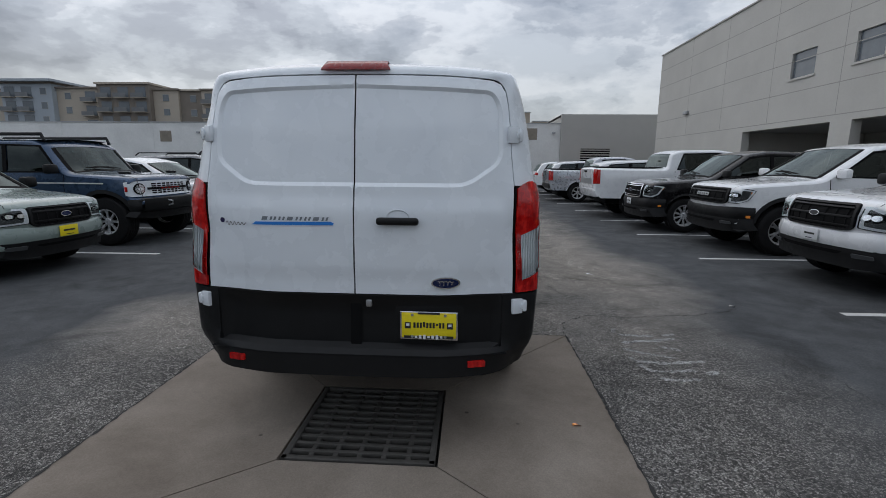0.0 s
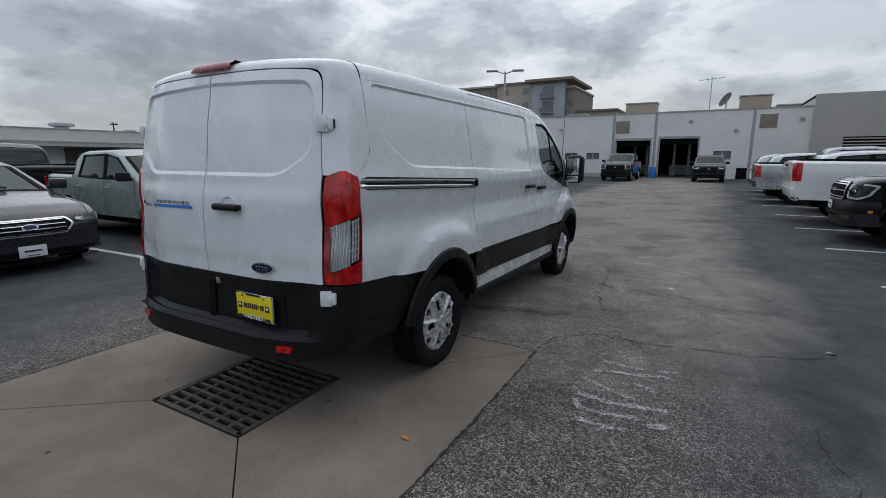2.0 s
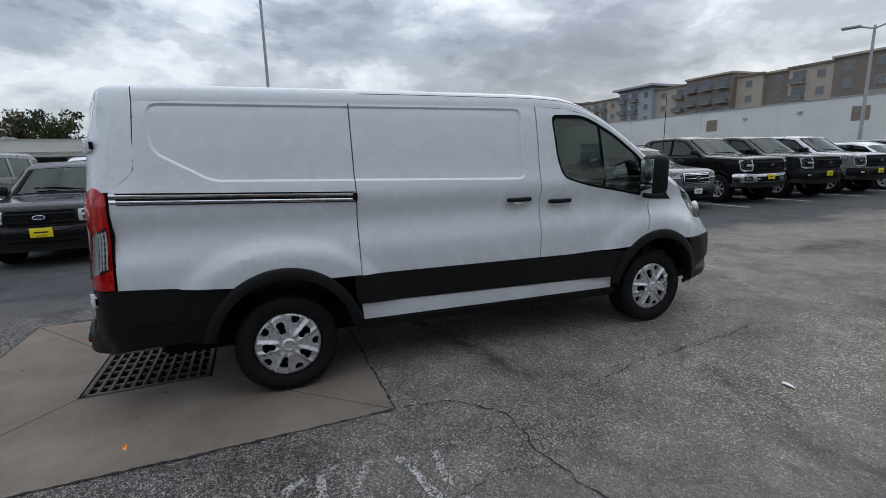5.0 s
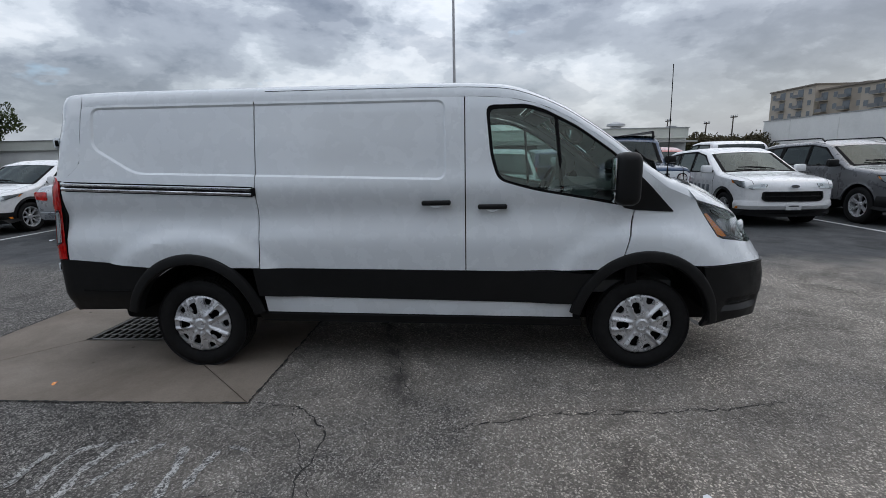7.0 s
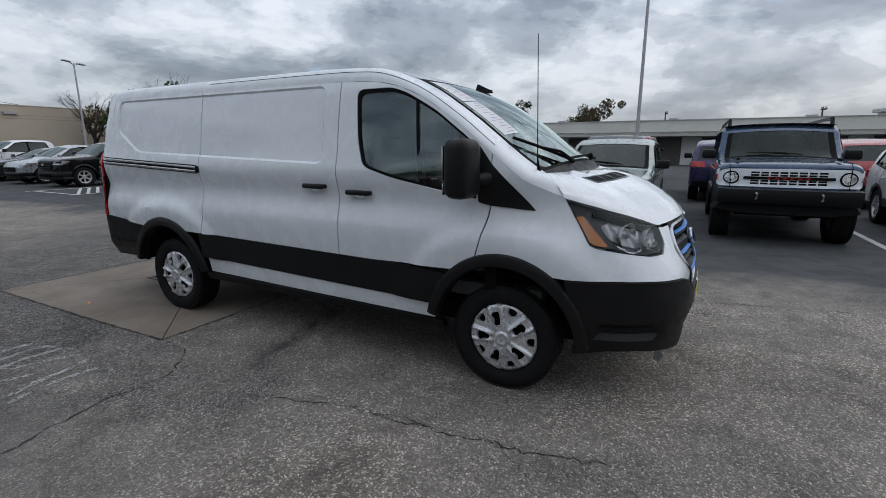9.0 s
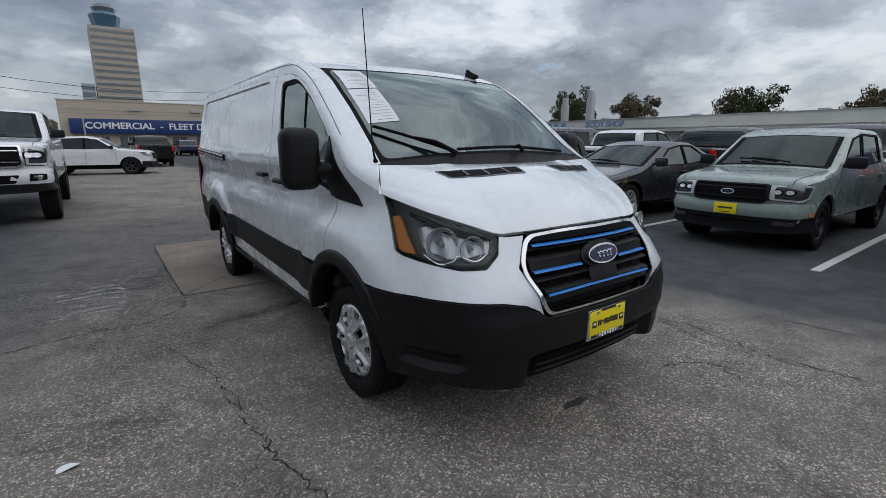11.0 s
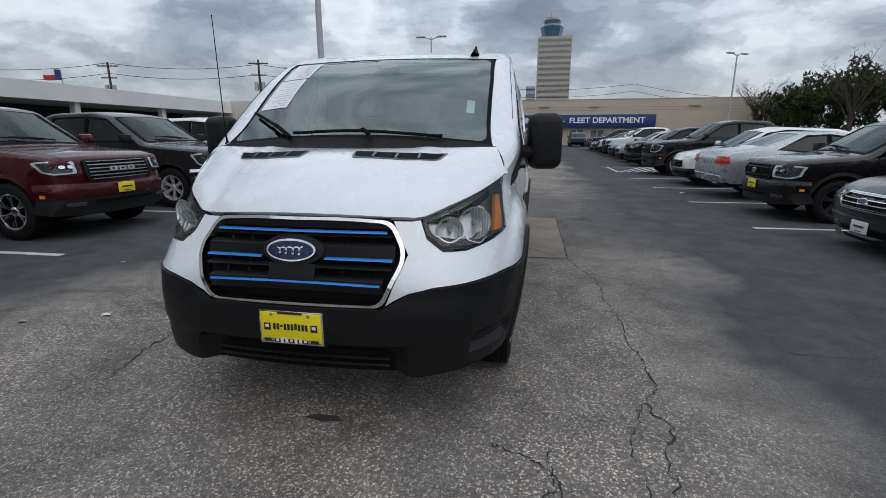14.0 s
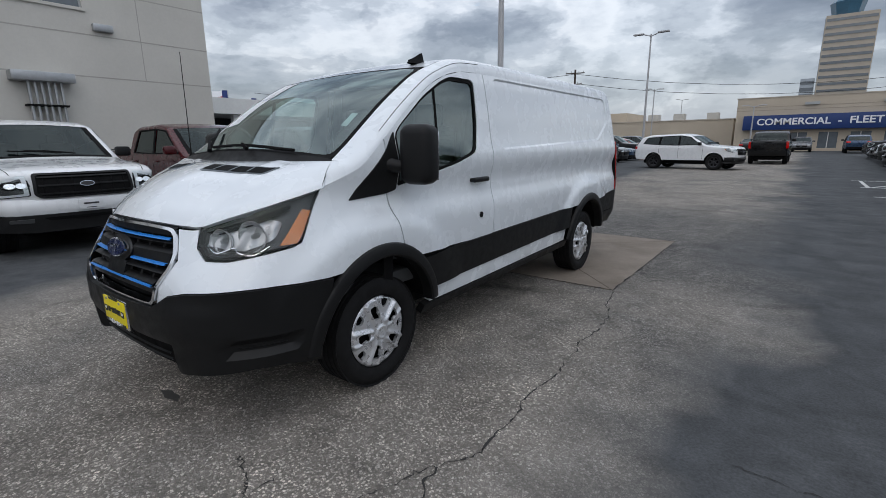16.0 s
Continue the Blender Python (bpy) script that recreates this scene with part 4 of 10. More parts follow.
# tall concrete-panel building to the east
shw = thing("showroom_building", "tall cream concrete-panel building with ground-floor openings", "building")
EX = 13.6
wins = [(17.2, 18.6, 5.1, 6.1), (14.1, 15.3, 5.1, 6.1), (10.6, 12.0, 5.1, 6.1), (1.2, 2.9, 5.25, 6.25)]
ports = [(16.0, 21.6, 0, 3.2), (9.6, 15.0, 0, 3.2)]
facade(shw, "x", EX, 0.35, -2.2, 32.5, 9.0, wins + ports, M_WALLC)
for y0, y1 in ((-2.2, -1.85), (32.15, 32.5)):
    slabwall("wall", EX + 0.35, y0, 0, 36, y1, 9.0, M_WALLC, shw)
slabwall("roof", EX + 0.3, -1.9, 8.7, 36, 32.2, 8.85, M_WALLG, shw)
slabwall("port_back", EX + 6, 9.0, 0, EX + 6.2, 22.2, 3.4, M_WALLC, shw)
slabwall("port_ceiling", EX + 0.35, 9.0, 3.2, EX + 6, 22.2, 3.35, M_WALLG, shw)
for y in (8.9, 22.1):
    slabwall("port_side", EX + 0.35, y, 0, EX + 6, y + 0.2, 3.3, M_WALLC, shw)
for y0, y1, z0, z1 in wins:
    w = slabwall("window", EX + 0.10, y0, z0, EX + 0.13, y1, z1, M_PANEGL, shw, "dark recessed window")
    slabwall("window_frame", EX + 0.06, y0, z0, EX + 0.10, y0 + 0.05, z1, M_STEEL, w)
    slabwall("window_frame", EX + 0.06, y1 - 0.05, z0, EX + 0.10, y1, z1, M_STEEL, w)
    slabwall("window_sill", EX - 0.05, y0 - 0.06, z0 - 0.08, EX + 0.10, y1 + 0.06, z0, M_WALLC, w)
M_JOINT = worn("panel_joint", (0.40, 0.385, 0.35), 0.9)
for z in (3.42, 4.55, 5.75, 6.85, 7.95):
    slabwall("panel_joint", EX - 0.004, -2.2, z, EX, 32.5, z + 0.035, M_JOINT, shw)
for k in range(8):
    y = -2.2 + 4.0 * k + 2.0
    slabwall("panel_joint", EX - 0.003, y, 3.42, EX, y + 0.025, 9.0, M_JOINT, shw)
slabwall("parapet_cap", EX - 0.06, -2.26, 9.0, EX + 0.45, 32.56, 9.07, M_WALLG, shw)
wl = thing("wall_light", "grey box-shaped wall light on concrete", "lamp")
slabwall("housing", EX - 0.16, 0.55, 4.68, EX, 1.05, 4.88, M_STEEL, wl, "", 0.03)
wl = thing("wall_light", "grey box-shaped wall light on concrete", "lamp")
slabwall("housing", EX - 0.16, 27.6, 4.65, EX, 28.1, 4.85, M_STEEL, wl, "", 0.03)
hd = thing("pipe_hood", "grey metal hood with a row of hanging pipes", "duct")
slabwall("hood", EX - 0.42, 1.75, 3.18, EX, 3.10, 3.42, M_STEEL, hd, "", 0.02)
for k in range(6):
    bm = bmesh.new()
    rod(bm, (EX - 0.22, 2.05 + 0.14 * k, 2.1), (EX - 0.22, 2.05 + 0.14 * k, 3.2), 0.035, None, 8)
    part("pipe", bm, M_STEEL, hd)
slabwall("pipe_strap", EX - 0.28, 1.95, 2.55, EX, 2.85, 2.60, M_SHADOWPL, hd)

# low canopy and flags south-east
se = thing("canopy_building", "low flat-roofed canopy building", "building")
slabwall("roof", 20, -24, 3.0, 34, -2.6, 3.75, M_WALLW, se)
# this wall's colour carries the shadow under the canopy roof
slabwall("back_wall", 24, -24, 0, 24.3, -2.6, 3.0, M_INSHADE, se)
for y in (-23.5, -18, -12.5, -7, -3):
    slabwall("post", 20.3, y, 0, 20.6, y + 0.3, 3.0, M_WALLW, se)
slabwall("side_store", 14.5, -44, 0, 26, -24, 3.8, M_WALLC, se)
slabwall("raised_parapet", 14.44, -37, 3.4, 14.8, -29, 4.5, M_WALLC, se)

# fleet building to the south
fl = thing("fleet_building", "long beige building with a dark blue sign band", "building")
FY = -66.0
fdoors = [(-17.2 + 2.9 * k, -15.4 + 2.9 * k, 0.35, 2.2) for k in range(7)]
def fac_s(openings):
    us = sorted({-36.0, 4.8, *[v for o in openings for v in o[:2]]})
    for a, b in zip(us, us[1:]):
        m = (a + b) / 2
        c = [o for o in openings if o[0] <= m <= o[1]]
        if c:
            slabwall("wall", a, FY - 0.3, 0, b, FY, c[0][2], M_BEIGE, fl)
            slabwall("wall", a, FY - 0.3, c[0][3], b, FY, 6.4, M_BEIGE, fl)
        else:
            slabwall("wall", a, FY - 0.3, 0, b, FY, 6.4, M_BEIGE, fl)
fac_s(fdoors)
slabwall("roof", -36, -95, 6.2, 4.8, FY - 0.3, 6.3, M_WALLG, fl)
slabwall("side_wall", 4.5, -95, 0, 4.8, FY - 0.3, 6.4, M_BEIGE, fl)
slabwall("parapet_cap", -36, FY - 0.4, 6.4, 4.9, FY + 0.06, 6.5, M_SAND, fl)
slabwall("back_wall", -36, -80, 0, 4.8, -79.7, 6.2, M_INSHADE, fl)
for a, b, z0, z1 in fdoors:
    w = slabwall("window", a, FY - 0.16, z0, b, FY - 0.12, z1, M_PANEGL, fl)
    slabwall("window_bar", (a + b) / 2 - 0.04, FY - 0.12, z0, (a + b) / 2 + 0.04, FY - 0.08, z1, M_WALLW, w)
sb_ = slabwall("sign_board", -18.2, FY, 2.55, 3.9, FY + 0.9, 4.28, M_BLUESIGN, fl, "dark blue sign band with white letters", 0.02)
me = text_mesh("letters", "COMMERCIAL  -  FLEET DEPARTMENT", 1.16, 0.02)
me.materials.append(M_PAPER)
lt = part("sign_letters", me, None, sb_, "white capital letters")
lt.matrix_local = pose(-7.15, FY + 0.93, 3.46, 90, 0, 180) @ Matrix.Diagonal((0.98, 0.92, 1, 1))
for z in (4.9, 5.3):
    slabwall("score_line", -36, FY, z, 4.8, FY + 0.02, z + 0.05, M_TAN, fl)
for x in (-24, -10.5, -3.5):
    slabwall("wall_light", x, FY, 5.4, x + 1.4, FY + 0.25, 5.7, M_STEEL, fl)
# lower beige range beside it
lo_ = thing("low_building", "low beige flat-roofed range", "building")
slabwall("wall", 6.0, -90, 0, 60, -75, 4.3, M_BEIGE, lo_)
slabwall("parapet_cap", 5.9, -90, 4.3, 60.1, -74.9, 4.45, M_SAND, lo_)
slabwall("upper_wall", 22, -90, 4.45, 40, -78, 6.0, M_BEIGE, lo_)
for x in (9, 14, 18, 27, 33):
    slabwall("rooftop_unit", x, -84, 4.4, x + 1.6, -82, 5.7, M_WALLG, lo_)
# office tower far behind
tw = thing("office_tower", "pale office tower with a glass control cab on top", "building")
slabwall("core", -17.6, -246, 0, -2.6, -230, 45.6, M_SAND, tw)
for k in range(16):
    z = 6.0 + 2.5 * k
    slabwall("window_band", -17.3, -230.0, z, -2.9, -229.85, z + 0.95, M_PANEGL, tw)
slabwall("side_glazing", -2.65, -246, 4, -2.45, -230.5, 45, M_PALEBLUE, tw)
M_BLUEGL = worn("blue_tower_glass", (0.05, 0.13, 0.20), 0.15, 0.2, 0.2, 2, 0.0, spec=0.8)
bm = bmesh.new()
lathe(bm, [(4.3, 45.6), (5.4, 50.4), (4.6, 51.4), (3.6, 52.0)], 8, "Z")
bmesh.ops.translate(bm, verts=bm.verts[:], vec=(-8.6, -236, 0))
part("glass_cab", bm, M_BLUEGL, tw, "blue glass cab", smooth=False)
bm = bmesh.new()
lathe(bm, [(3.7, 51.6), (4.2, 53.2), (3.4, 54.4), (1.0, 54.8), (0.2, 54.8)], 10, "Z")
bmesh.ops.translate(bm, verts=bm.verts[:], vec=(-8.6, -236, 0))
part("control_cab", bm, M_PANEGL, tw, smooth=False)
for dx in (-2.5, -1, 0.6, 2.2):
    bm = bmesh.new()
    rod(bm, (-8.6 + dx, -236, 54.4), (-8.6 + dx, -236, 57.0), 0.12, None, 6)
    part("mast", bm, M_STEEL, tw)
slabwall("annex", -2.0, -246, 0, 2.4, -231, 24, M_PALEBLUE, tw)
for k in range(8):
    slabwall("window_band", -1.9, -231.0, 5 + 2.4 * k, 2.3, -230.85, 6.2 + 2.4 * k, M_PANEGL, tw)

# body shop to the west
bs = thing("body_shop", "long low white workshop with blue lettering", "building")
BX = -46.0
BN = 25.5
slabwall("wall", BX - 0.3, -64, 0, BX, BN, 3.9, M_WALLW, bs)
slabwall("roof", BX - 24, -64, 3.72, BX - 0.3, BN, 3.86, M_WALLG, bs)
slabwall("end_wall", BX - 24, BN - 0.3, 0, BX - 0.3, BN, 3.72, M_WALLW, bs)
slabwall("fascia", BX, -64, 3.0, BX + 0.4, BN, 4.0, M_WALLP, bs, "pale cream fascia")
slabwall("coping", BX - 0.4, -64.1, 4.0, BX + 0.5, BN + 0.1, 4.07, M_STEEL, bs)
slabwall("canopy", BX, -20, 2.55, BX + 2.5, BN, 2.72, M_WALLG, bs)
# flat panels whose grey-brown paints the shade of the recess below the fascia
for k in range(7):
    y = -18 + 6 * k
    slabwall("recess_shade_panel", BX + 0.02, y, 0, BX + 0.08, y + 4.4, 2.5, M_RECSHADE, bs, "grey-brown panel coloured as the shaded recess")
for k in range(6):
    slabwall("roof_vent", BX - 4, -30 + 11 * k, 3.86, BX - 3.2, -29.2 + 11 * k, 4.4, M_STEEL, bs)
me = text_mesh("letters", "BODY SHOP", 0.92, 0.02)
me.materials.append(M_FADEBLUE)
lt = part("sign_letters", me, None, bs, "blue capital letters")
lt.matrix_local = pose(BX + 0.43, -26.9, 3.50, 90, 0, 90)
for k in range(7):
    y = -40.4 + 1.12 * k + (0.5 if k > 2 else 0)
    slabwall("sign_block", BX + 0.4, y, 3.18, BX + 0.44, y + 0.72, 3.82, M_FADEBLUE, bs)
for x, y, h in ((BX - 5, -33.0, 7.0), (BX - 6, -38.0, 6.6)):
    bm = bmesh.new()
    rod(bm, (x, y, 3.8), (x, y, h), 0.55, None, 14)
    rod(bm, (x, y, h), (x, y, h + 0.9), 0.42, None, 14)
    part("flue", bm, M_STEEL, bs, "galvanised roof flue")
vent = thing("roof_ventilator", "round mushroom roof ventilator", "ventilator")
bm = bmesh.new()
lathe(bm, [(0.55, 3.8), (0.55, 4.35), (0.98, 4.45), (0.95, 4.68), (0.30, 4.88), (0.01, 4.88)], 18, "Z")
bmesh.ops.translate(bm, verts=bm.verts[:], vec=(BX - 3, 19.3, 0))
part("cap", bm, M_STEEL, vent)

# apartments beyond the service building
ap = thing("apartment_building", "four-storey apartment building in tan, brown and pale blue", "building")


def apartment(x0, x1, h, mat, y=80.0, balc=()):
    wall = slabwall("wall", x0, y, 0, x1, y + 14, h, mat, ap)
    slabwall("roof_edge", x0 - 0.2, y - 0.35, h, x1 + 0.2, y + 14, h + 0.3, M_BROWN if mat is not M_BROWN else M_SAND, ap)
    n = max(1, int((x1 - x0) / 2.9))
    for f in range(4):
        z = h - 2.45 * (f + 1) + 0.62
        for k in range(n):
            cx = x0 + (x1 - x0) * (k + 0.5) / n
            if k in balc:
                slabwall("balcony_recess", cx - 0.95, y - 0.05, z - 0.45, cx + 0.95, y + 0.0, z + 1.35, M_PANEGL, wall)
                slabwall("balcony_slab", cx - 1.15, y - 1.1, z - 0.58, cx + 1.15, y, z - 0.45, M_SAND, wall)
                slabwall("balcony_rail", cx - 1.15, y - 1.12, z - 0.45, cx + 1.15, y - 1.06, z + 0.25, M_BALRAIL, wall)
            else:
                fr = slabwall("window_frame", cx - 0.58, y - 0.05, z - 0.05, cx + 0.58, y, z + 1.15, M_WALLG, wall)
                slabwall("pane", cx - 0.53, y - 0.08, z, cx + 0.53, y - 0.05, z + 1.1, M_PANEGL, fr)


M_BALRAIL = worn("grey_balcony_rail", (0.17, 0.175, 0.18), 0.6)
for args in ((-127, -111, 16.0, M_SAND, 82, (1, 3)), (-111, -98, 14.6, M_TAN, 83, (0, 2)), (-98, -83.5, 14.2, M_SAND, 82, (1, 2)), (-83.5, -74, 15.0, M_PALEBLUE, 80, (0, 1)), (-74, -65.6, 14.3, M_SAND, 81, (1,)), (-65.6, -56, 14.9, M_BROWN, 80, (0, 1, 2)), (-56, -51.4, 14.0, M_SAND, 81, ()), (-51.4, -46.6, 13.9, M_BROWN, 81.5, ()), (-46.6, -40.5, 13.8, M_SAND, 80, (0,)), (-40.5, -32.8, 14.2, M_BROWN, 80, ()), (-32.8, -25.5, 14.5, M_SAND, 80.5, ()), (-25.5, -20.0, 14.0, M_PALEBLUE, 79, (0,)), (-20.0, -18.6, 13.2, M_BROWN, 80, ()), (-18.6, -12, 9.4, M_TAN, 82, ())):
    apartment(*args)
slabwall("overhang", -26.5, 77.8, 14.3, -18.4, 92, 14.7, M_BROWN, ap)
slabwall("overhang", -84.5, 78.8, 15.3, -73.0, 92, 15.7, M_PALEBLUE, ap)

# ---- parked vehicles ----
SPECS = {
    "pickup": dict(L=5.89, W=2.03, belt=1.30, R=0.41, rim=0.255, fo=0.95, wb=3.68, top=0.83,
        outline=[(-0.10, 0.36), (0.0, 0.50), (0.0, 0.98), (-0.08, 1.16), (-0.30, 1.22), (-1.42, 1.31), (-2.28, 1.88), (-2.75, 1.955), (-3.72, 1.93), (-4.00, 1.82), (-4.12, 1.38), (-5.80, 1.40), (-5.89, 1.34), (-5.87, 0.70), (-5.80, 0.46)],
        ws=(-2.26, -1.46, 1.32, 1.9), rw=(-4.12, -3.96, 1.42, 1.82),
        wins=[[(-1.78, 1.36), (-2.36, 1.76), (-2.80, 1.81), (-2.80, 1.34)], [(-2.88, 1.34), (-2.88, 1.81), (-3.62, 1.79), (-3.80, 1.36)]],
        seams=[-1.62, -2.84, -3.92], grille=(0.60, 0.80, 1.14), lamp=(0.62, 0.93, 0.84, 1.13), bump=(0.58, 0.79), tail=(0.86, 1.02, 0.92, 1.32)),
    "superduty": dict(L=6.35, W=2.06, belt=1.42, R=0.445, rim=0.26, fo=0.97, wb=4.06, top=0.84,
        outline=[(-0.10, 0.46), (0.0, 0.60), (0.0, 1.16), (-0.08, 1.33), (-0.30, 1.37), (-1.45, 1.44), (-2.26, 2.00), (-2.75, 2.07), (-3.85, 2.05), (-4.15, 1.94), (-4.25, 1.50), (-6.25, 1.52), (-6.35, 1.46), (-6.33, 0.80), (-6.25, 0.58)],
        ws=(-2.24, -1.48, 1.46, 2.01), rw=(-4.25, -4.10, 1.54, 1.94),
        wins=[[(-1.80, 1.46), (-2.34, 1.86), (-2.80, 1.93), (-2.80, 1.46)], [(-2.88, 1.46), (-2.88, 1.93), (-3.75, 1.91), (-3.92, 1.48)]],
        seams=[-1.65, -2.84, -4.02], grille=(0.66, 0.90, 1.30), lamp=(0.68, 0.95, 0.92, 1.27), bump=(0.58, 0.86), tail=(0.86, 1.03, 1.02, 1.46)),
    "smallpickup": dict(L=5.07, W=1.84, belt=1.12, R=0.365, rim=0.235, fo=0.90, wb=3.07, top=0.84,
        outline=[(-0.12, 0.30), (0.0, 0.42), (0.0, 0.88), (-0.10, 1.02), (-0.30, 1.06), (-1.16, 1.14), (-1.98, 1.64), (-2.35, 1.735), (-3.35, 1.72), (-3.62, 1.60), (-3.74, 1.24), (-4.98, 1.25), (-5.07, 1.18), (-5.05, 0.60), (-4.98, 0.40)],
        ws=(-1.97, -1.20, 1.15, 1.66), rw=(-3.74, -3.58, 1.28, 1.61),
        wins=[[(-1.50, 1.18), (-2.04, 1.54), (-2.42, 1.61), (-2.42, 1.17)], [(-2.50, 1.17), (-2.50, 1.61), (-3.28, 1.59), (-3.44, 1.20)]],
        seams=[-1.36, -2.46, -3.56], grille=(0.46, 0.70, 0.96), lamp=(0.49, 0.84, 0.74, 0.95), bump=(0.50, 0.69), tail=(0.78, 0.92, 0.80, 1.16)),
    "boxsuv": dict(L=4.80, W=1.98, belt=1.32, R=0.455, rim=0.235, fo=0.80, wb=2.95, top=0.90,
        outline=[(-0.12, 0.52), (0.0, 0.66), (0.0, 0.86), (-0.16, 0.90), (-0.18, 1.26), (-0.34, 1.31), (-1.40, 1.37), (-1.82, 1.88), (-2.10, 1.98), (-4.30, 1.95), (-4.62, 1.88), (-4.76, 1.34), (-4.80, 0.72), (-4.70, 0.55)],
        ws=(-1.80, -1.42, 1.39, 1.90), rw=(-4.76, -4.60, 1.40, 1.86),
        wins=[[(-1.66, 1.38), (-1.98, 1.82), (-2.62, 1.84), (-2.62, 1.37)], [(-2.70, 1.37), (-2.70, 1.84), (-3.48, 1.83), (-3.50, 1.37)], [(-3.58, 1.38), (-3.58, 1.83), (-4.40, 1.81), (-4.52, 1.39)]],
        seams=[-1.52, -2.66, -3.54], grille=(0.84, 0.92, 1.20), lamp=(0.58, 0.84, 0.95, 1.18), bump=(0.62, 0.86), tail=(0.84, 0.98, 0.95, 1.28)),
    "suv": dict(L=4.60, W=1.88, belt=1.08, R=0.35, rim=0.235, fo=0.88, wb=2.71, top=0.80,
        outline=[(-0.14, 0.26), (0.0, 0.40), (0.02, 0.72), (-0.14, 0.90), (-0.36, 0.96), (-1.12, 1.10), (-1.98, 1.57), (-2.45, 1.675), (-3.80, 1.62), (-4.18, 1.52), (-4.50, 1.10), (-4.60, 0.92), (-4.58, 0.50), (-4.48, 0.34)],
        ws=(-1.97, -1.16, 1.11, 1.60), rw=(-4.50, -4.16, 1.12, 1.53),
        wins=[[(-1.52, 1.13), (-2.06, 1.47), (-2.50, 1.55), (-2.50, 1.11)], [(-2.58, 1.11), (-2.58, 1.55), (-3.30, 1.52), (-3.30, 1.12)], [(-3.38, 1.13), (-3.38, 1.51), (-3.86, 1.46), (-4.06, 1.22)]],
        seams=[-1.34, -2.54, -3.46], grille=(0.50, 0.53, 0.73), lamp=(0.46, 0.86, 0.72, 0.90), bump=(0.33, 0.50), tail=(0.66, 0.94, 0.88, 1.08)),
    "bigsuv": dict(L=5.10, W=1.95, belt=1.18, R=0.39, rim=0.25, fo=0.93, wb=3.04, top=0.82,
        outline=[(-0.12, 0.32), (0.0, 0.45), (0.0, 0.90), (-0.12, 1.08), (-0.34, 1.14), (-1.30, 1.22), (-2.10, 1.70), (-2.60, 1.80), (-4.20, 1.76), (-4.72, 1.64), (-5.00, 1.20), (-5.10, 1.05), (-5.08, 0.60), (-4.98, 0.40)],
        ws=(-2.09, -1.34, 1.23, 1.73), rw=(-5.00, -4.70, 1.24, 1.66),
        wins=[[(-1.66, 1.24), (-2.18, 1.60), (-2.64, 1.67), (-2.64, 1.22)], [(-2.72, 1.22), (-2.72, 1.67), (-3.58, 1.64), (-3.66, 1.24)], [(-3.76, 1.25), (-3.72, 1.63), (-4.36, 1.58), (-4.56, 1.30)]],
        seams=[-1.48, -2.68, -3.70], grille=(0.50, 0.72, 1.02), lamp=(0.52, 0.88, 0.86, 1.06), bump=(0.38, 0.62), tail=(0.60, 0.96, 1.00, 1.16)),
    "sedan": dict(L=5.15, W=1.93, belt=1.04, R=0.365, rim=0.25, fo=0.98, wb=2.87, top=0.76,
        outline=[(-0.16, 0.22), (0.0, 0.36), (0.02, 0.66), (-0.14, 0.80), (-0.40, 0.90), (-1.42, 1.05), (-2.38, 1.46), (-2.85, 1.54), (-3.45, 1.52), (-4.30, 1.20), (-4.95, 1.12), (-5.15, 0.98), (-5.14, 0.52), (-5.02, 0.32)],
        ws=(-2.37, -1.46, 1.06, 1.48), rw=(-4.29, -3.55, 1.20, 1.50),
        wins=[[(-1.88, 1.06), (-2.46, 1.36), (-2.96, 1.43), (-2.96, 1.06)], [(-3.04, 1.06), (-3.04, 1.43), (-3.42, 1.41), (-3.98, 1.14)]],
        seams=[-1.62, -3.00, -3.92], grille=(0.52, 0.54, 0.76), lamp=(0.50, 0.90, 0.66, 0.80), bump=(0.24, 0.44), tail=(0.60, 0.93, 0.80, 0.98)),
    "cargovan": dict(L=5.58, W=2.05, belt=1.35, R=0.36, rim=0.22, fo=1.02, wb=3.30, top=0.86,
        outline=[(-0.12, 0.30), (0.0, 0.42), (0.0, 0.80), (-0.10, 1.10), (-0.70, 1.36), (-0.90, 1.40), (-1.72, 1.98), (-2.10, 2.10), (-5.30, 2.08), (-5.48, 1.98), (-5.58, 1.0), (-5.55, 0.45)],
        ws=(-1.70, -0.92, 1.42, 1.99), rw=(-5.56, -5.46, 1.45, 1.90),
        wins=[[(-1.20, 1.36), (-1.76, 1.86), (-2.16, 1.90), (-2.16, 1.36)], [(-2.40, 1.40), (-2.40, 1.92), (-3.70, 1.92), (-3.70, 1.40)], [(-3.85, 1.40), (-3.85, 1.92), (-5.20, 1.92), (-5.20, 1.40)]],
        seams=[-1.15, -2.28, -3.78], grille=(0.55, 0.72, 1.05), lamp=(0.58, 0.92, 0.90, 1.20), bump=(0.34, 0.62), tail=(0.92, 1.01, 0.85, 1.45)),
}
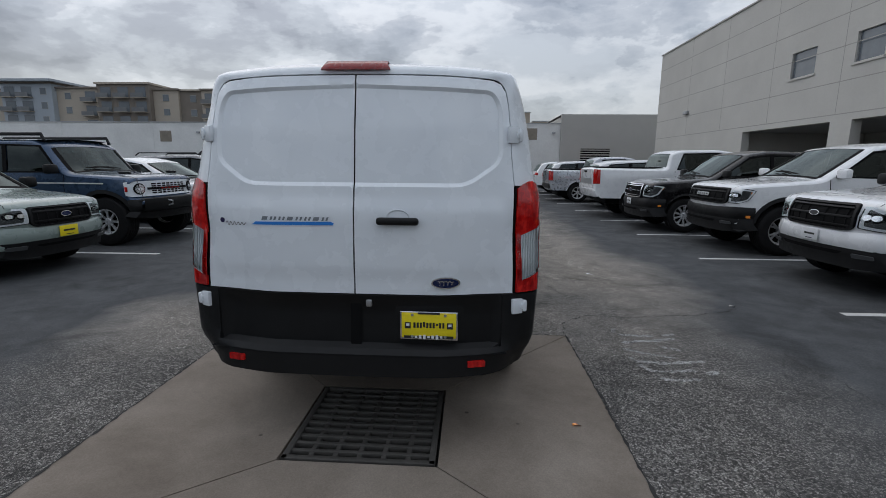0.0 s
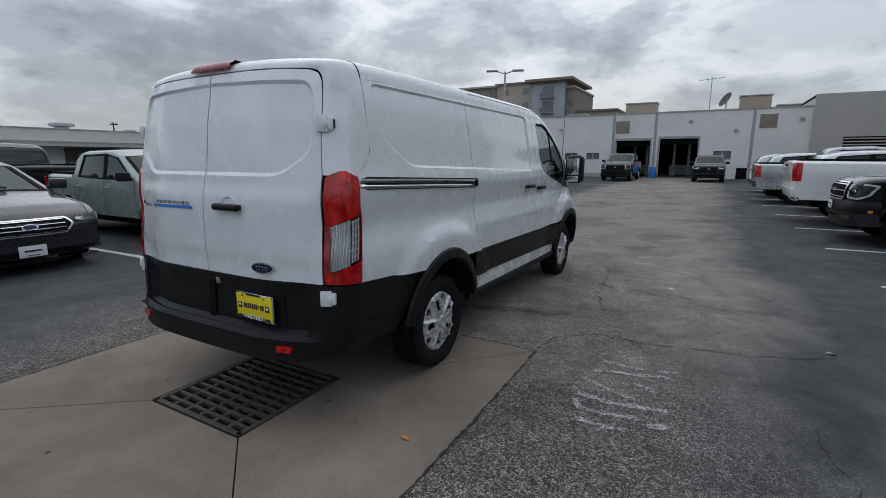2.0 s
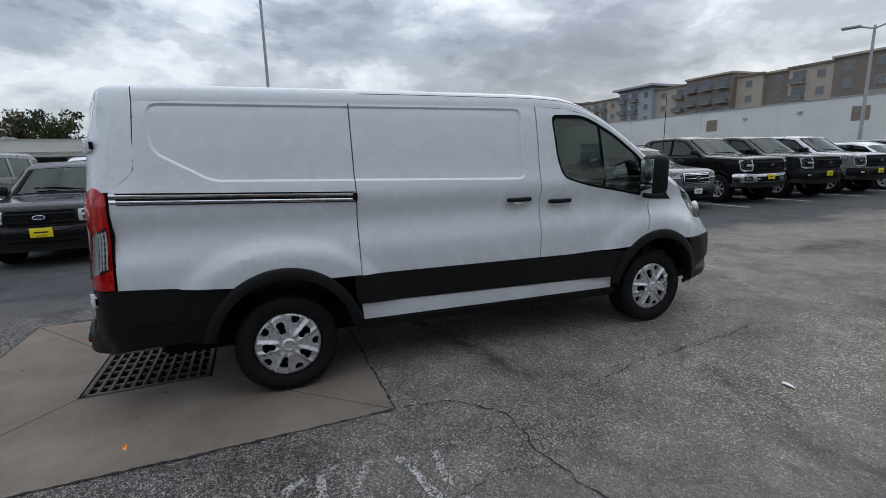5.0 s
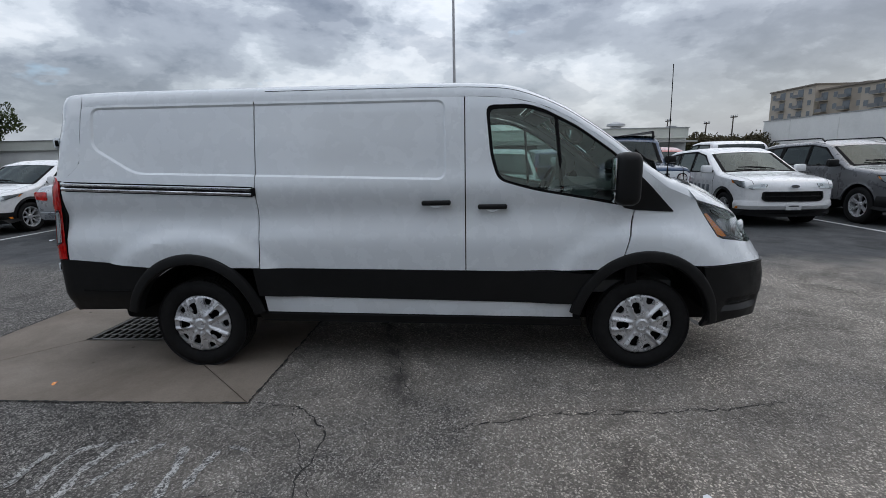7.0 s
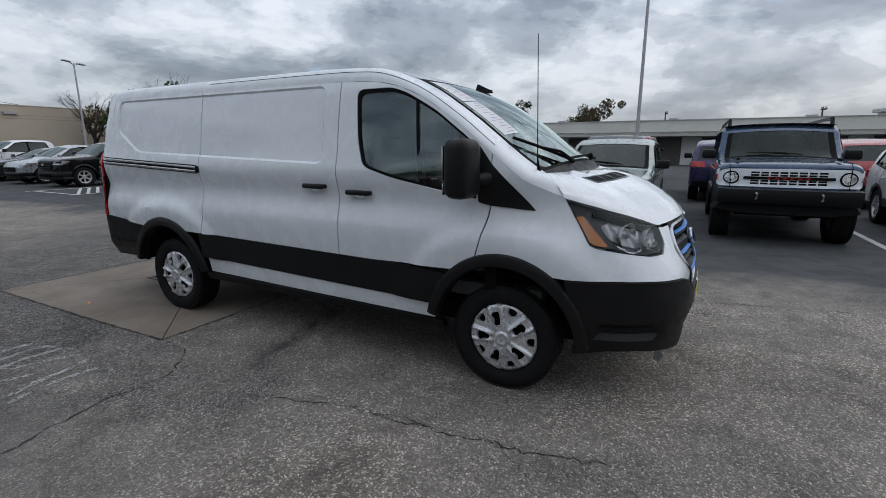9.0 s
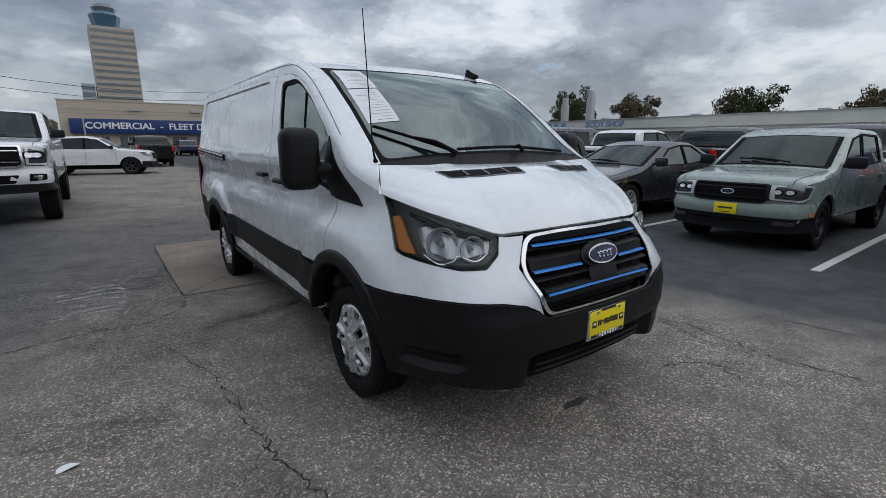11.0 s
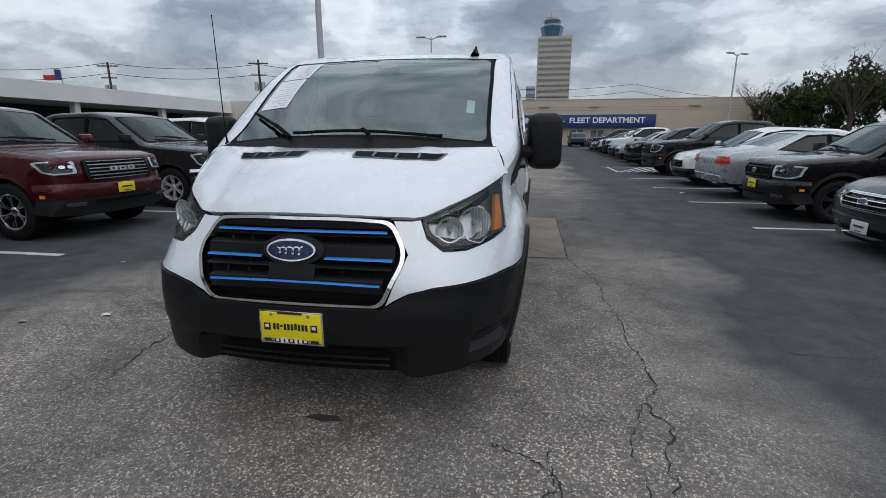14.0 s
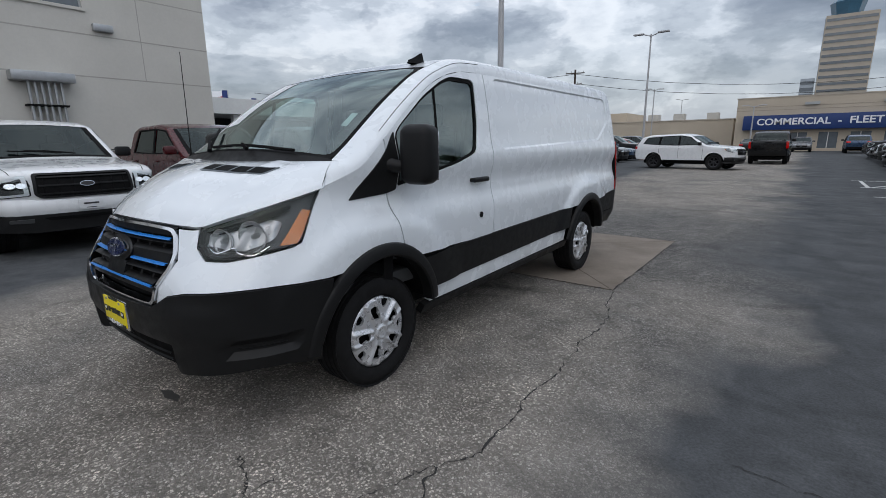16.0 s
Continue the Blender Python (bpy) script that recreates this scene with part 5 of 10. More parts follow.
SPECS["hatchvan"] = dict(SPECS["cargovan"], L=4.82, W=1.84, R=0.34, wb=3.06, fo=0.90,
    outline=[(-0.14, 0.26), (0.0, 0.40), (0.0, 0.70), (-0.12, 0.96), (-0.80, 1.16), (-1.70, 1.70), (-2.10, 1.83), (-4.55, 1.82), (-4.72, 1.72), (-4.82, 0.9), (-4.78, 0.40)],
    ws=(-1.68, -0.84, 1.18, 1.72), rw=(-4.80, -4.70, 1.25, 1.65), belt=1.16, seams=[-1.15, -2.16, -3.5],
    wins=[[(-1.16, 1.18), (-1.74, 1.60), (-2.08, 1.66), (-2.08, 1.16)], [(-2.24, 1.18), (-2.24, 1.68), (-3.40, 1.68), (-3.40, 1.18)], [(-3.54, 1.18), (-3.54, 1.68), (-4.45, 1.66), (-4.55, 1.20)]],
    grille=(0.45, 0.50, 0.74), lamp=(0.48, 0.84, 0.74, 0.98), bump=(0.28, 0.46), tail=(0.80, 0.91, 0.80, 1.35))


# headlight outlines: share of the half front (past 1: metres round the corner) and height
LAMPS = {
    "pickup": [(0.67, 0.84), (0.98, 0.82), (1.13, 0.90), (1.20, 1.09), (1.0, 1.12), (0.66, 1.11)],
    "superduty": [(0.70, 0.93), (0.98, 0.92), (1.07, 0.96), (1.10, 1.26), (1.0, 1.29), (0.70, 1.28)],
    "smallpickup": [(0.57, 0.735), (0.98, 0.72), (1.13, 0.77), (1.16, 0.94), (1.0, 0.955), (0.55, 0.945)],
    "suv": [(0.55, 0.775), (0.92, 0.745), (1.20, 0.84), (1.34, 0.915), (1.0, 0.885), (0.53, 0.835)],
    "bigsuv": [(0.60, 0.87), (0.97, 0.86), (1.16, 0.92), (1.22, 1.04), (1.0, 1.05), (0.58, 1.02)],
    "sedan": [(0.62, 0.675), (0.95, 0.675), (1.26, 0.77), (1.40, 0.845), (1.0, 0.790), (0.60, 0.745)],
}


def vehicle(at, name, label, category, spec, body, group="", R=None, lift=0.0, rim_mat=None, spokes=6, fat=0.3, split=False,
            clad=None, bumper=None, grille_mat=None, bars=3, bar_mat=None, plate=None, roof_mat=None, rails=False, glass_mat=None, cap=None, retro=False, near=True, face=None, badge=True):
    """A parked car, truck or van: shell, glass, lamps, grille, mirrors and wheels, with its front bumper at the pose and facing +y."""
    s = dict(SPECS[spec], **(face or {}))
    L, W, belt, top = s["L"], s["W"], s["belt"], s["top"]
    R = R or s["R"]
    root = thing(name, label, category, group, at=at @ Matrix.Translation((0, 0, lift)))
    H = max(z for _, z in s["outline"])
    glass_mat = glass_mat or M_TINT
    bumper = bumper or M_BLACKPL
    grille_mat, bar_mat = grille_mat or M_SHADOWPL, bar_mat or M_BLACKPL

    def half(y, z):
        t = lerp_table(z, [(0.2, 0.93), (0.42, 0.97), (0.50, 0.992), (belt - 0.50, 0.985), (belt - 0.20, 1.0), (belt - 0.13, 0.997), (belt - 0.09, 0.982), (belt, 0.972), (H, top)])
        d, e = -y, L + y
        f = 1 - 0.13 * max(0.0, 1 - d / 0.75) ** 2 - 0.07 * max(0.0, 1 - e / 0.5) ** 2
        return W / 2 * t * f

    line = dense(rounded(s["outline"], 0.10, 3)[2:-2], 0.11, False)
    n2 = []
    for i in range(len(line)):
        a, b = line[max(0, i - 1)], line[min(len(line) - 1, i + 1)]
        dy, dz = b[0] - a[0], b[1] - a[1]
        k = math.hypot(dy, dz) or 1.0
        n2.append((dz / k, -dy / k))
    # the outline runs from the front over the roof to the back: outward is to its left
    cs = [0.0, 0.3, 0.6, 0.8, 0.87, 0.92, 0.96, 0.985, 1.0]
    cs = [-c for c in cs[:0:-1]] + cs
    r = 0.055

    def crown(n):
        return 0.11 * max(0.0, n[0]) ** 2 + 0.03

    def inset(c):
        c = abs(c)
        return 0.0 if c < 0.87 else r * (1 - math.sqrt(max(0.0, 1 - ((c - 0.87) / 0.13) ** 2)))

    def spot(i, c, d=0.0):
        (y, z), n = line[i], n2[i]
        q = crown(n) * c * c + inset(c) + d
        yy, zz = y - n[0] * q, z - n[1] * q
        return (half(yy, zz) * c, yy, zz)

    def in_box(i, b):
        y, z = line[i]
        return b[0] - 0.01 <= y <= b[1] + 0.01 and b[2] - 0.02 <= z <= b[3] + 0.02

    rows = [[spot(i, c) for c in cs] for i in range(len(line))]
    bm = bmesh.new()
    vs = [[bm.verts.new(p) for p in row] for row in rows]
    for i in range(len(line) - 1):
        pane = any(in_box(i, b) and in_box(i + 1, b) for b in (s["ws"], s["rw"]))
        for k in range(len(cs) - 1):
            if pane and abs(cs[k]) < 0.9 and abs(cs[k + 1]) < 0.9:
                continue
            bm.faces.new((vs[i][k], vs[i][k + 1], vs[i + 1][k + 1], vs[i + 1][k]))
    outward(bm, (0, -L / 2, 0.9))
    part("body", bm, body, root)
    for nm, b in (("windshield", s["ws"]), ("rear_window", s["rw"])):
        idx = [i for i in range(len(line)) if in_box(i, b)]
        if len(idx) > 1:
            bm = bmesh.new()
            grid(bm, [[spot(i, c, 0.006) for c in cs if abs(c) < 0.9] for i in idx])
            outward(bm, (0, -L / 2, 0.9))
            pane = part(nm, bm, M_SCREEN if nm == "windshield" else glass_mat, root)
            if nm == "windshield" and near:
                for sg in (-1, 1):
                    bm = bmesh.new()
                    grid(bm, [[spot(i, sg * c, -0.002) for c in (0.80, 0.84, 0.885)] for i in idx])
                    outward(bm, (0, -L / 2, 0.9))
                    part("screen_border", bm, M_SHADOWPL, pane)
                    bm = bmesh.new()
                    i0 = idx[0]
                    a, b = Vector(spot(i0, sg * 0.10 - 0.25, -0.03)), Vector(spot(i0 + 1, sg * 0.10 + 0.42, -0.025))
                    tube(bm, [a, (a + b) / 2 + Vector((0, 0.02, 0.012)), b], 0.011, 5)
                    part("wiper", bm, M_SHADOWPL, pane)
                bm = bmesh.new()
                grid(bm, [[spot(i, c, -0.003) for c in cs if abs(c) < 0.9] for i in (idx[0] - 1, idx[0])])
                outward(bm, (0, -L / 2, 0.9))
                part("cowl", bm, M_SHADOWPL, root)
    # gap along the edge of the hood
    top_i = [i for i in range(len(line)) if n2[i][1] > 0.75 and line[i][0] > s["ws"][1] + 0.02]
    for sg in (-1, 1):
        if near and len(top_i) > 2 and spec not in ("cargovan", "hatchvan"):
            bm = bmesh.new()
            grid(bm, [[spot(i, sg * 0.858, -0.002), spot(i, sg * 0.870, -0.002)] for i in top_i])
            part("hood_gap", bm, M_SHADOWPL, root, smooth=False)
    # sides, with wheel openings and windows
    edge = [(spot(i, 1.0)[1], spot(i, 1.0)[2]) for i in range(len(line))]
    yf, yr = -s["fo"], -s["fo"] - s["wb"]
    ra = R + 0.07
    sill = edge[0][1] + 0.02
    zc = R - lift + lift * 0.3 if lift else R
    def opening(yc):
        a = math.degrees(math.asin(max(-0.9, min(0.9, (sill - zc) / ra))))
        return arc(yc, zc, ra, 180 - a, a, 14)
    bottom = opening(yr) + opening(yf)
    poly = edge + [(edge[-1][0] + 0.06, sill)] + bottom + [(edge[0][0] - 0.06, sill)]
    for side in (False, True):
        sheet("side_panel", poly, lambda y, z: (half(y, z), y, z), body, root, s["wins"], 0.13, 0.03, (0, -L / 2, 0.9), mirror=side)
        for wpoly in s["wins"]:
            sheet("side_window", wpoly, lambda y, z: (half(y, z) - 0.012, y, z), glass_mat, root, (), 0.2, 0.0, (0, -L / 2, 0.9), mirror=side)
        wz = s["wins"]
        ring = [(wz[0][0][0] + 0.07, wz[0][0][1] - 0.025), (wz[0][1][0] + 0.035, wz[0][1][1] + 0.028)]
        for w_ in wz:
            ring += [(w_[1][0], w_[1][1] + 0.028), (w_[2][0], w_[2][1] + 0.028)]
        ring = ring[:2] + ring[3:]
        ring += [(wz[-1][2][0] - 0.035, wz[-1][2][1] + 0.020), (wz[-1][3][0] - 0.055, wz[-1][3][1] - 0.025)]
        for w_ in wz[::-1]:
            ring += [(w_[3][0], w_[3][1] - 0.025), (w_[0][0], w_[0][1] - 0.025)]
        ring = [q for k, q in enumerate(ring) if k == 0 or math.hypot(q[0] - ring[k - 1][0], q[1] - ring[k - 1][1]) > 0.012]
        if spec != "cargovan":
            sheet("window_frame", ring[:-1], lambda y, z: (half(y, z) + 0.004, y, z), M_SHADOWPL, root, [[(q[0], q[1]) for q in w_] for w_ in wz], 0.2, 0.012, (0, -L / 2, 0.9), mirror=side)
        sg = -1 if side else 1
        for y in s["seams"]:
            bm = bmesh.new()
            z0, z1 = sill + 0.08, belt + 0.0
            grid(bm, [[(sg * (half(y, z) + 0.003), y - 0.006, z), (sg * (half(y, z) + 0.003), y + 0.006, z)] for z in np.linspace(z0, z1, 9)])
            part("door_gap", bm, M_SHADOWPL, root, smooth=False)
        y0, y1 = yf - ra - 0.02, yr + ra + 0.02
        for yc in (yf, yr):
            # inside of the wheel housing, and the lip of the arch
            pts = opening(yc)
            bm = bmesh.new()
            grid(bm, [[(sg * (half(*p) - 0.02), *p), (sg * (half(*p) - 0.34), *p)] for p in pts])
            part("wheel_housing", bm, M_SHADOWPL, root)
            if not clad:
                bm = bmesh.new()
                grid(bm, [[(sg * (half(*p) - 0.01), *p), (sg * (half(*p) + 0.012), *p), (sg * (half(*p) + 0.004), yc + (p[0] - yc) * 1.09, zc + (p[1] - zc) * 1.09)] for p in pts])
                outward(bm, (0, yc, zc - 0.2))
                part("arch_lip", bm, body, root)
        if clad:
            bm = bmesh.new()
            box(bm, sg * (half(-2.5, sill) + 0.012), (y0 + y1) / 2, sill + 0.07, 0.04, y0 - y1, 0.16, 0.012)
            for yc in (yf, yr):
                pts = opening(yc)
                for (ya, za), (yb, zb) in zip(pts, pts[1:]):
                    k = 1.13
                    o = [(yc + (ya - yc) * k, zc + (za - zc) * k), (yc + (yb - yc) * k, zc + (zb - zc) * k)]
                    q = [bm.verts.new((sg * (half(*p) + d), *p)) for p, d in (((ya, za), 0.022), ((yb, zb), 0.022), (o[1], 0.008), (o[0], 0.008))]
                    bm.faces.new(q if sg > 0 else q[::-1])
            part("cladding", bm, clad, root)
        for y in s["seams"][1:2] + ([s["seams"][2]] if len(s["seams"]) > 2 and spec not in ("cargovan",) else []):
            bm = bmesh.new()
            box(bm, sg * (half(y, belt - 0.12) + 0.018), y + 0.16, belt - 0.13, 0.03, 0.20, 0.035, 0.012)
            part("door_handle", bm, body if body is not M_WHITE else M_BLACKPL, root)
        m = boxed("door_mirror", (sg * (half(-2, belt) + 0.13), s["seams"][0] - 0.12, belt + 0.10), (0.24, 0.12, 0.17), body if spec in ("sedan", "suv") or split else M_BLACKPL, root, 0.04)
        boxed("mirror_arm", (sg * (half(-2, belt) + 0.01), s["seams"][0] - 0.12, belt + 0.05), (0.10, 0.07, 0.05), M_BLACKPL, root, 0.015)
        for yc in (yf, yr):
            wh = wheel(root, sg, W / 2 - 0.15, yc, R, 0.26 if R < 0.43 else 0.30, s["rim"], spokes, rim_mat, fat, split)
            wh.location.z = R - lift
    boxed("underbody", (0, -L / 2, 0.46 if R < 0.43 else 0.62), (W - 0.62, L - 0.9, 0.40), M_SHADOWPL, root, 0.05)
    # seats and dashboard seen through the glass
    bm = bmesh.new()
    box(bm, 0, s["ws"][1] - 0.30, belt - 0.08, W * 0.78, 0.5, 0.22, 0.08)
    part("dashboard", bm, M_CABIN, root)
    for sx in (-0.40, 0.40):
        bm = bmesh.new()
        ys = s["seams"][1] + 0.12
        box(bm, sx, ys, belt - 0.05, 0.50, 0.16, 0.62, 0.06)
        box(bm, sx, ys - 0.02, belt + 0.33, 0.26, 0.10, 0.18, 0.05)
        part("seat", bm, M_SEAT, root)

    # front and back faces
    fr = [(y, z) for (y, z), n in zip(line, n2) if n[0] > 0.25]
    bk = [(y, z) for (y, z), n in zip(line, n2) if n[0] < -0.25 and y < -L + 0.5]

    def on_front(d=0.0):
        zs, ys = zip(*sorted((z, y) for y, z in fr))
        def f(x, z):
            y = float(np.interp(z, zs, ys))
            c = min(1.0, abs(x) / half(y, z))
            return (x, y - 0.14 * c * c - inset(c) + d, z)
        return f

    def on_back(d=0.0):
        zs, ys = zip(*sorted((z, y) for y, z in bk))
        def f(x, z):
            y = float(np.interp(z, zs, ys))
            c = min(1.0, abs(x) / half(y, z))
            return (x, y + 0.03 * c * c + inset(c) - d, z)
        return f

    cen = (0, -L / 2, 0.9)
    fz, fy = zip(*sorted((z, y) for y, z in fr))

    def corner(z):
        return half(float(np.interp(z, fz, fy)) - 0.195, z)

    def wrap(d=0.0):
        """Round the nose: s is the way from the middle of the front, past the corner and along the side."""
        def f(q, z):
            a, y0, h = abs(q), float(np.interp(z, fz, fy)), corner(z)
            if a <= h:
                x, y = a, y0 - 0.14 * (a / h) ** 2 - inset(a / h)
            else:
                y = y0 - 0.195 - (a - h)
                x = half(y, z)
            th = max(0.0, min(1.0, (a / h - 0.80) / 0.26)) * math.pi / 2
            return (math.copysign(1.0, q) * (x + math.sin(th) * d), y + math.cos(th) * d, z)
        return f

    def around(pts):
        """Points whose first number is a share of the half front, and past 1 metres round the corner."""
        return [((corner(z) * a) if a <= 1 else corner(z) + (a - 1), z) for a, z in pts]

    gx, g0, g1 = s["grille"]
    gp = rounded([(-gx, g0 + 0.05), (-gx * 0.88, g0), (gx * 0.88, g0), (gx, g0 + 0.05), (gx * 0.97, g1), (-gx * 0.97, g1)], 0.04)
    if spec == "sedan":
        gp = rounded([(-gx, (g0 + g1) / 2 + 0.02), (-gx * 0.80, g0), (gx * 0.80, g0), (gx, (g0 + g1) / 2 + 0.02), (gx * 0.86, g1), (-gx * 0.86, g1)], 0.03)
    zg = (g0 + g1) / 2
    hole_ = [(a * 0.945, zg + (b - zg) * 0.86) for a, b in gp]
    g = sheet("grille", gp, wrap(0.022), grille_mat, root, (), 0.12, 0.02, cen)
    if spec != "boxsuv":
        sheet("grille_frame", gp, wrap(0.040), M_CHROME if bar_mat is M_CHROME else M_BLACKPL, g, [hole_], 0.08, 0.03, cen)
        for i in range(bars):
            z = g0 + (g1 - g0) * (i + 0.5) / bars
            k = gx * (0.90 if spec != "sedan" else 0.80)
            t = 0.030 if bars <= 3 else 0.018
            f, f2 = wrap(0.038), wrap(0.026)
            bm = bmesh.new()
            grid(bm, [[f2(x, z - t / 2), f(x, z - t * 0.2), f(x, z + t * 0.3), f2(x, z + t / 2)] for x in np.linspace(-k, k, 11)])
            outward(bm, cen)
            part("grille_bar", bm, bar_mat, g)
        for k in (np.linspace(-0.8, 0.8, 7) if near else ()):
            if abs(k) > 0.05:
                bm = bmesh.new()
                f, f2 = wrap(0.032), wrap(0.023)
                grid(bm, [[f2(gx * k - 0.012, z), f(gx * k, z), f2(gx * k + 0.012, z)] for z in np.linspace(g0 + 0.03, g1 - 0.03, 4)])
                outward(bm, cen)
                part("grille_rib", bm, M_SHADOWPL, g)
        zc2 = s.get("badge_z", zg + 0.01)
        oval_ = lambda a_, b_: [(a_ * math.cos(q), zc2 + b_ * math.sin(q)) for q in np.linspace(0, 2 * math.pi, 24, endpoint=False)]
        if badge:
            bd = sheet("badge", oval_(0.088, 0.038), wrap(0.052), M_CHROME, g, (), 0.05, 0.025, cen, "oval badge with chrome rim")
            sheet("badge_field", oval_(0.078, 0.030), wrap(0.055), M_INK if bumper is P_WHITE else M_OVAL, bd, (), 0.05, 0.003, cen)
        else:
            for c0 in (-0.16, 0.0, 0.16):
                sheet("name_block", rounded([(c0 - 0.065, zc2 - 0.032), (c0 + 0.065, zc2 - 0.032), (c0 + 0.065, zc2 + 0.032), (c0 - 0.065, zc2 + 0.032)], 0.01), wrap(0.052), M_STEEL, g, [[(c0 - 0.025, zc2 - 0.012), (c0 + 0.025, zc2 - 0.012), (c0 + 0.025, zc2 + 0.012), (c0 - 0.025, zc2 + 0.012)]], 0.05, 0.012, cen)
    shape = s.get("lamps") or LAMPS.get(spec)
    x0, x1, z0, z1 = s["lamp"]
    if not shape:
        shape = [(x0 / (W / 2) / 0.93, z0 + 0.02), (1.0, z0), (1.06, z0 + 0.04), (1.10, z1), (1.0, z1 + 0.01), (x0 / (W / 2) / 0.93, z1 - 0.03)]
    za, zb = min(z for _, z in shape), max(z for _, z in shape)
    for sd in (False, True):
        if spec != "boxsuv":
            pts = around(shape)
            hp = rounded(pts, 0.025)
            cx, cz = sum(q[0] for q in pts) / len(pts), sum(q[1] for q in pts) / len(pts)
            shrink = lambda k, dx=0.0, dz=0.0: [(cx + (a - cx) * k + dx, cz + (b - cz) * k + dz) for a, b in hp]
            h = sheet("headlight", hp, wrap(0.004), M_SHADOWPL, root, (), 0.07, 0.02, cen, "clear headlight", mirror=sd)
            slim = spec in ("sedan", "suv", "bigsuv")
            sheet("lamp_reflector", shrink(0.86), wrap(0.010), M_DIMREFL if slim else M_BEZEL, h, (), 0.06, 0.0, cen, mirror=sd)
            if not slim:
                sheet("light_line", shrink(0.93), wrap(0.014), M_LAMPW, h, [shrink(0.74)], 0.05, 0.004, cen, mirror=sd)
            dr = rounded([(pts[0][0] + 0.02, za + 0.055), (pts[1][0] * 0.97, za + 0.045), (pts[1][0] * 0.97, za + 0.015), (pts[0][0] + 0.02, za + 0.022)], 0.006)
            sheet("daytime_lamp", dr, wrap(0.013), M_LAMPW if slim else M_BEZEL, h, (), 0.08, 0.004, cen, mirror=sd)
            for fx in ((0.30, 0.66) if near and not slim else ()):
                a = pts[0][0] + (pts[1][0] - pts[0][0]) * fx
                q = 0.32 * (zb - za) * 0.62
                ring_ = [(a + q * 1.5 * math.cos(k), (za + zb) / 2 + 0.012 + q * math.sin(k)) for k in np.linspace(0, 2 * math.pi, 14, endpoint=False)]
                sheet("lamp_bezel", ring_, wrap(0.014), M_SHADOWPL, h, (), 0.1, 0.004, cen, mirror=sd)
                sheet("projector", [(a + (u - a) * 0.6, (za + zb) / 2 + 0.012 + (v - (za + zb) / 2 - 0.012) * 0.6) for u, v in ring_], wrap(0.018), M_REFLECTOR, h, (), 0.1, 0.002, cen, mirror=sd)
            am = [q for q in pts if q[0] > corner(cz) * 1.01]
            if am:
                e = max(am)
                sheet("side_marker", rounded([(e[0] - 0.075, e[1] - 0.075), (e[0] - 0.030, e[1] - 0.070), (e[0] - 0.022, e[1] - 0.018), (e[0] - 0.075, e[1] - 0.02)], 0.006), wrap(0.012), M_AMBER, h, (), 0.08, 0.003, cen, mirror=sd)
            sheet("lamp_cover", shrink(0.97), wrap(0.022), M_CLEARLENS, h, (), 0.08, 0.012, cen, mirror=sd)
        t0, t1, u0, u1 = s["tail"]
        tp = rounded([(t0, u0), (min(t1, W / 2 * 0.97), u0 + 0.02), (min(t1, W / 2 * 0.97), u1), (t0, u1)], 0.02)
        tlamp = sheet("taillight", tp, on_back(0.016), M_RED, root, (), 0.08, 0.04, cen, "red tail light", mirror=sd)
        sg = -1 if sd else 1
        bm = bmesh.new()
        grid(bm, [[(sg * (half(y, z) + 0.008), y, z) for y in (-L + 0.06, -L + 0.13, -L + 0.19)] for z in np.linspace(u0 + 0.01, u1 - 0.01, 4)])
        outward(bm, cen)
        part("side_lens", bm, M_RED, tlamp)
    b0, b1 = s["bump"]
    reach = max(0.10, s["fo"] - ra - 0.215)
    bp2 = around([(1 + reach, b0 + 0.02), (1 + reach + 0.02, b1), (0.95, b1 + 0.012), (0.5, b1 - 0.01)])
    bp2 = bp2 + [(-a, b) for a, b in bp2[::-1]]
    bp2 += [(-corner(b0) * 0.8, b0), (corner(b0) * 0.8, b0)]
    def swell(q, z):
        return wrap(0.032 * math.sin(math.pi * max(0.02, min(0.98, (z - b0) / (b1 - b0)))) + 0.012)(q, z)
    b = sheet("front_bumper", bp2, swell, bumper, root, (), 0.07, 0.05, cen)
    bx = corner((b0 + b1) / 2)
    inp = rounded([(-bx * 0.52, b0 + 0.04), (bx * 0.52, b0 + 0.04), (bx * 0.60, b1 - 0.09), (-bx * 0.60, b1 - 0.09)], 0.03)
    deep = b1 - b0 > 0.215
    if not deep:
        inp = [(u, b0 - 0.10 + (v - b0) * 0.55) for u, v in inp]
    sheet("air_intake", inp, (lambda q, z: swell(q, z)[:1] + (swell(q, z)[1] + 0.004,) + swell(q, z)[2:]) if deep else wrap(0.078), M_SHADOWPL, b, (), 0.10, 0.0, cen)
    for sd in (False, True):
        if not near or not deep:
            continue
        fg = rounded([(bx * 0.72, b0 + 0.07), (bx * 0.95, b0 + 0.09), (bx * 0.96, b1 - 0.08), (bx * 0.74, b1 - 0.07)], 0.015)
        fl_ = sheet("fog_lamp", fg, lambda q, z: (swell(q, z)[0] * 1.004, swell(q, z)[1] + 0.005, z), M_SHADOWPL, b, (), 0.08, 0.0, cen, mirror=sd)
        mid = [(bx * 0.845 + (u - bx * 0.845) * 0.5, (b0 + b1) / 2 + (v - (b0 + b1) / 2) * 0.45) for u, v in fg]
        sheet("fog_lens", mid, lambda q, z: (swell(q, z)[0] * 1.006, swell(q, z)[1] + 0.009, z), M_REFLECTOR, fl_, (), 0.08, 0.0, cen, mirror=sd)
    zv = max(0.24, min(z for _, z in s["outline"]) - 0.02)
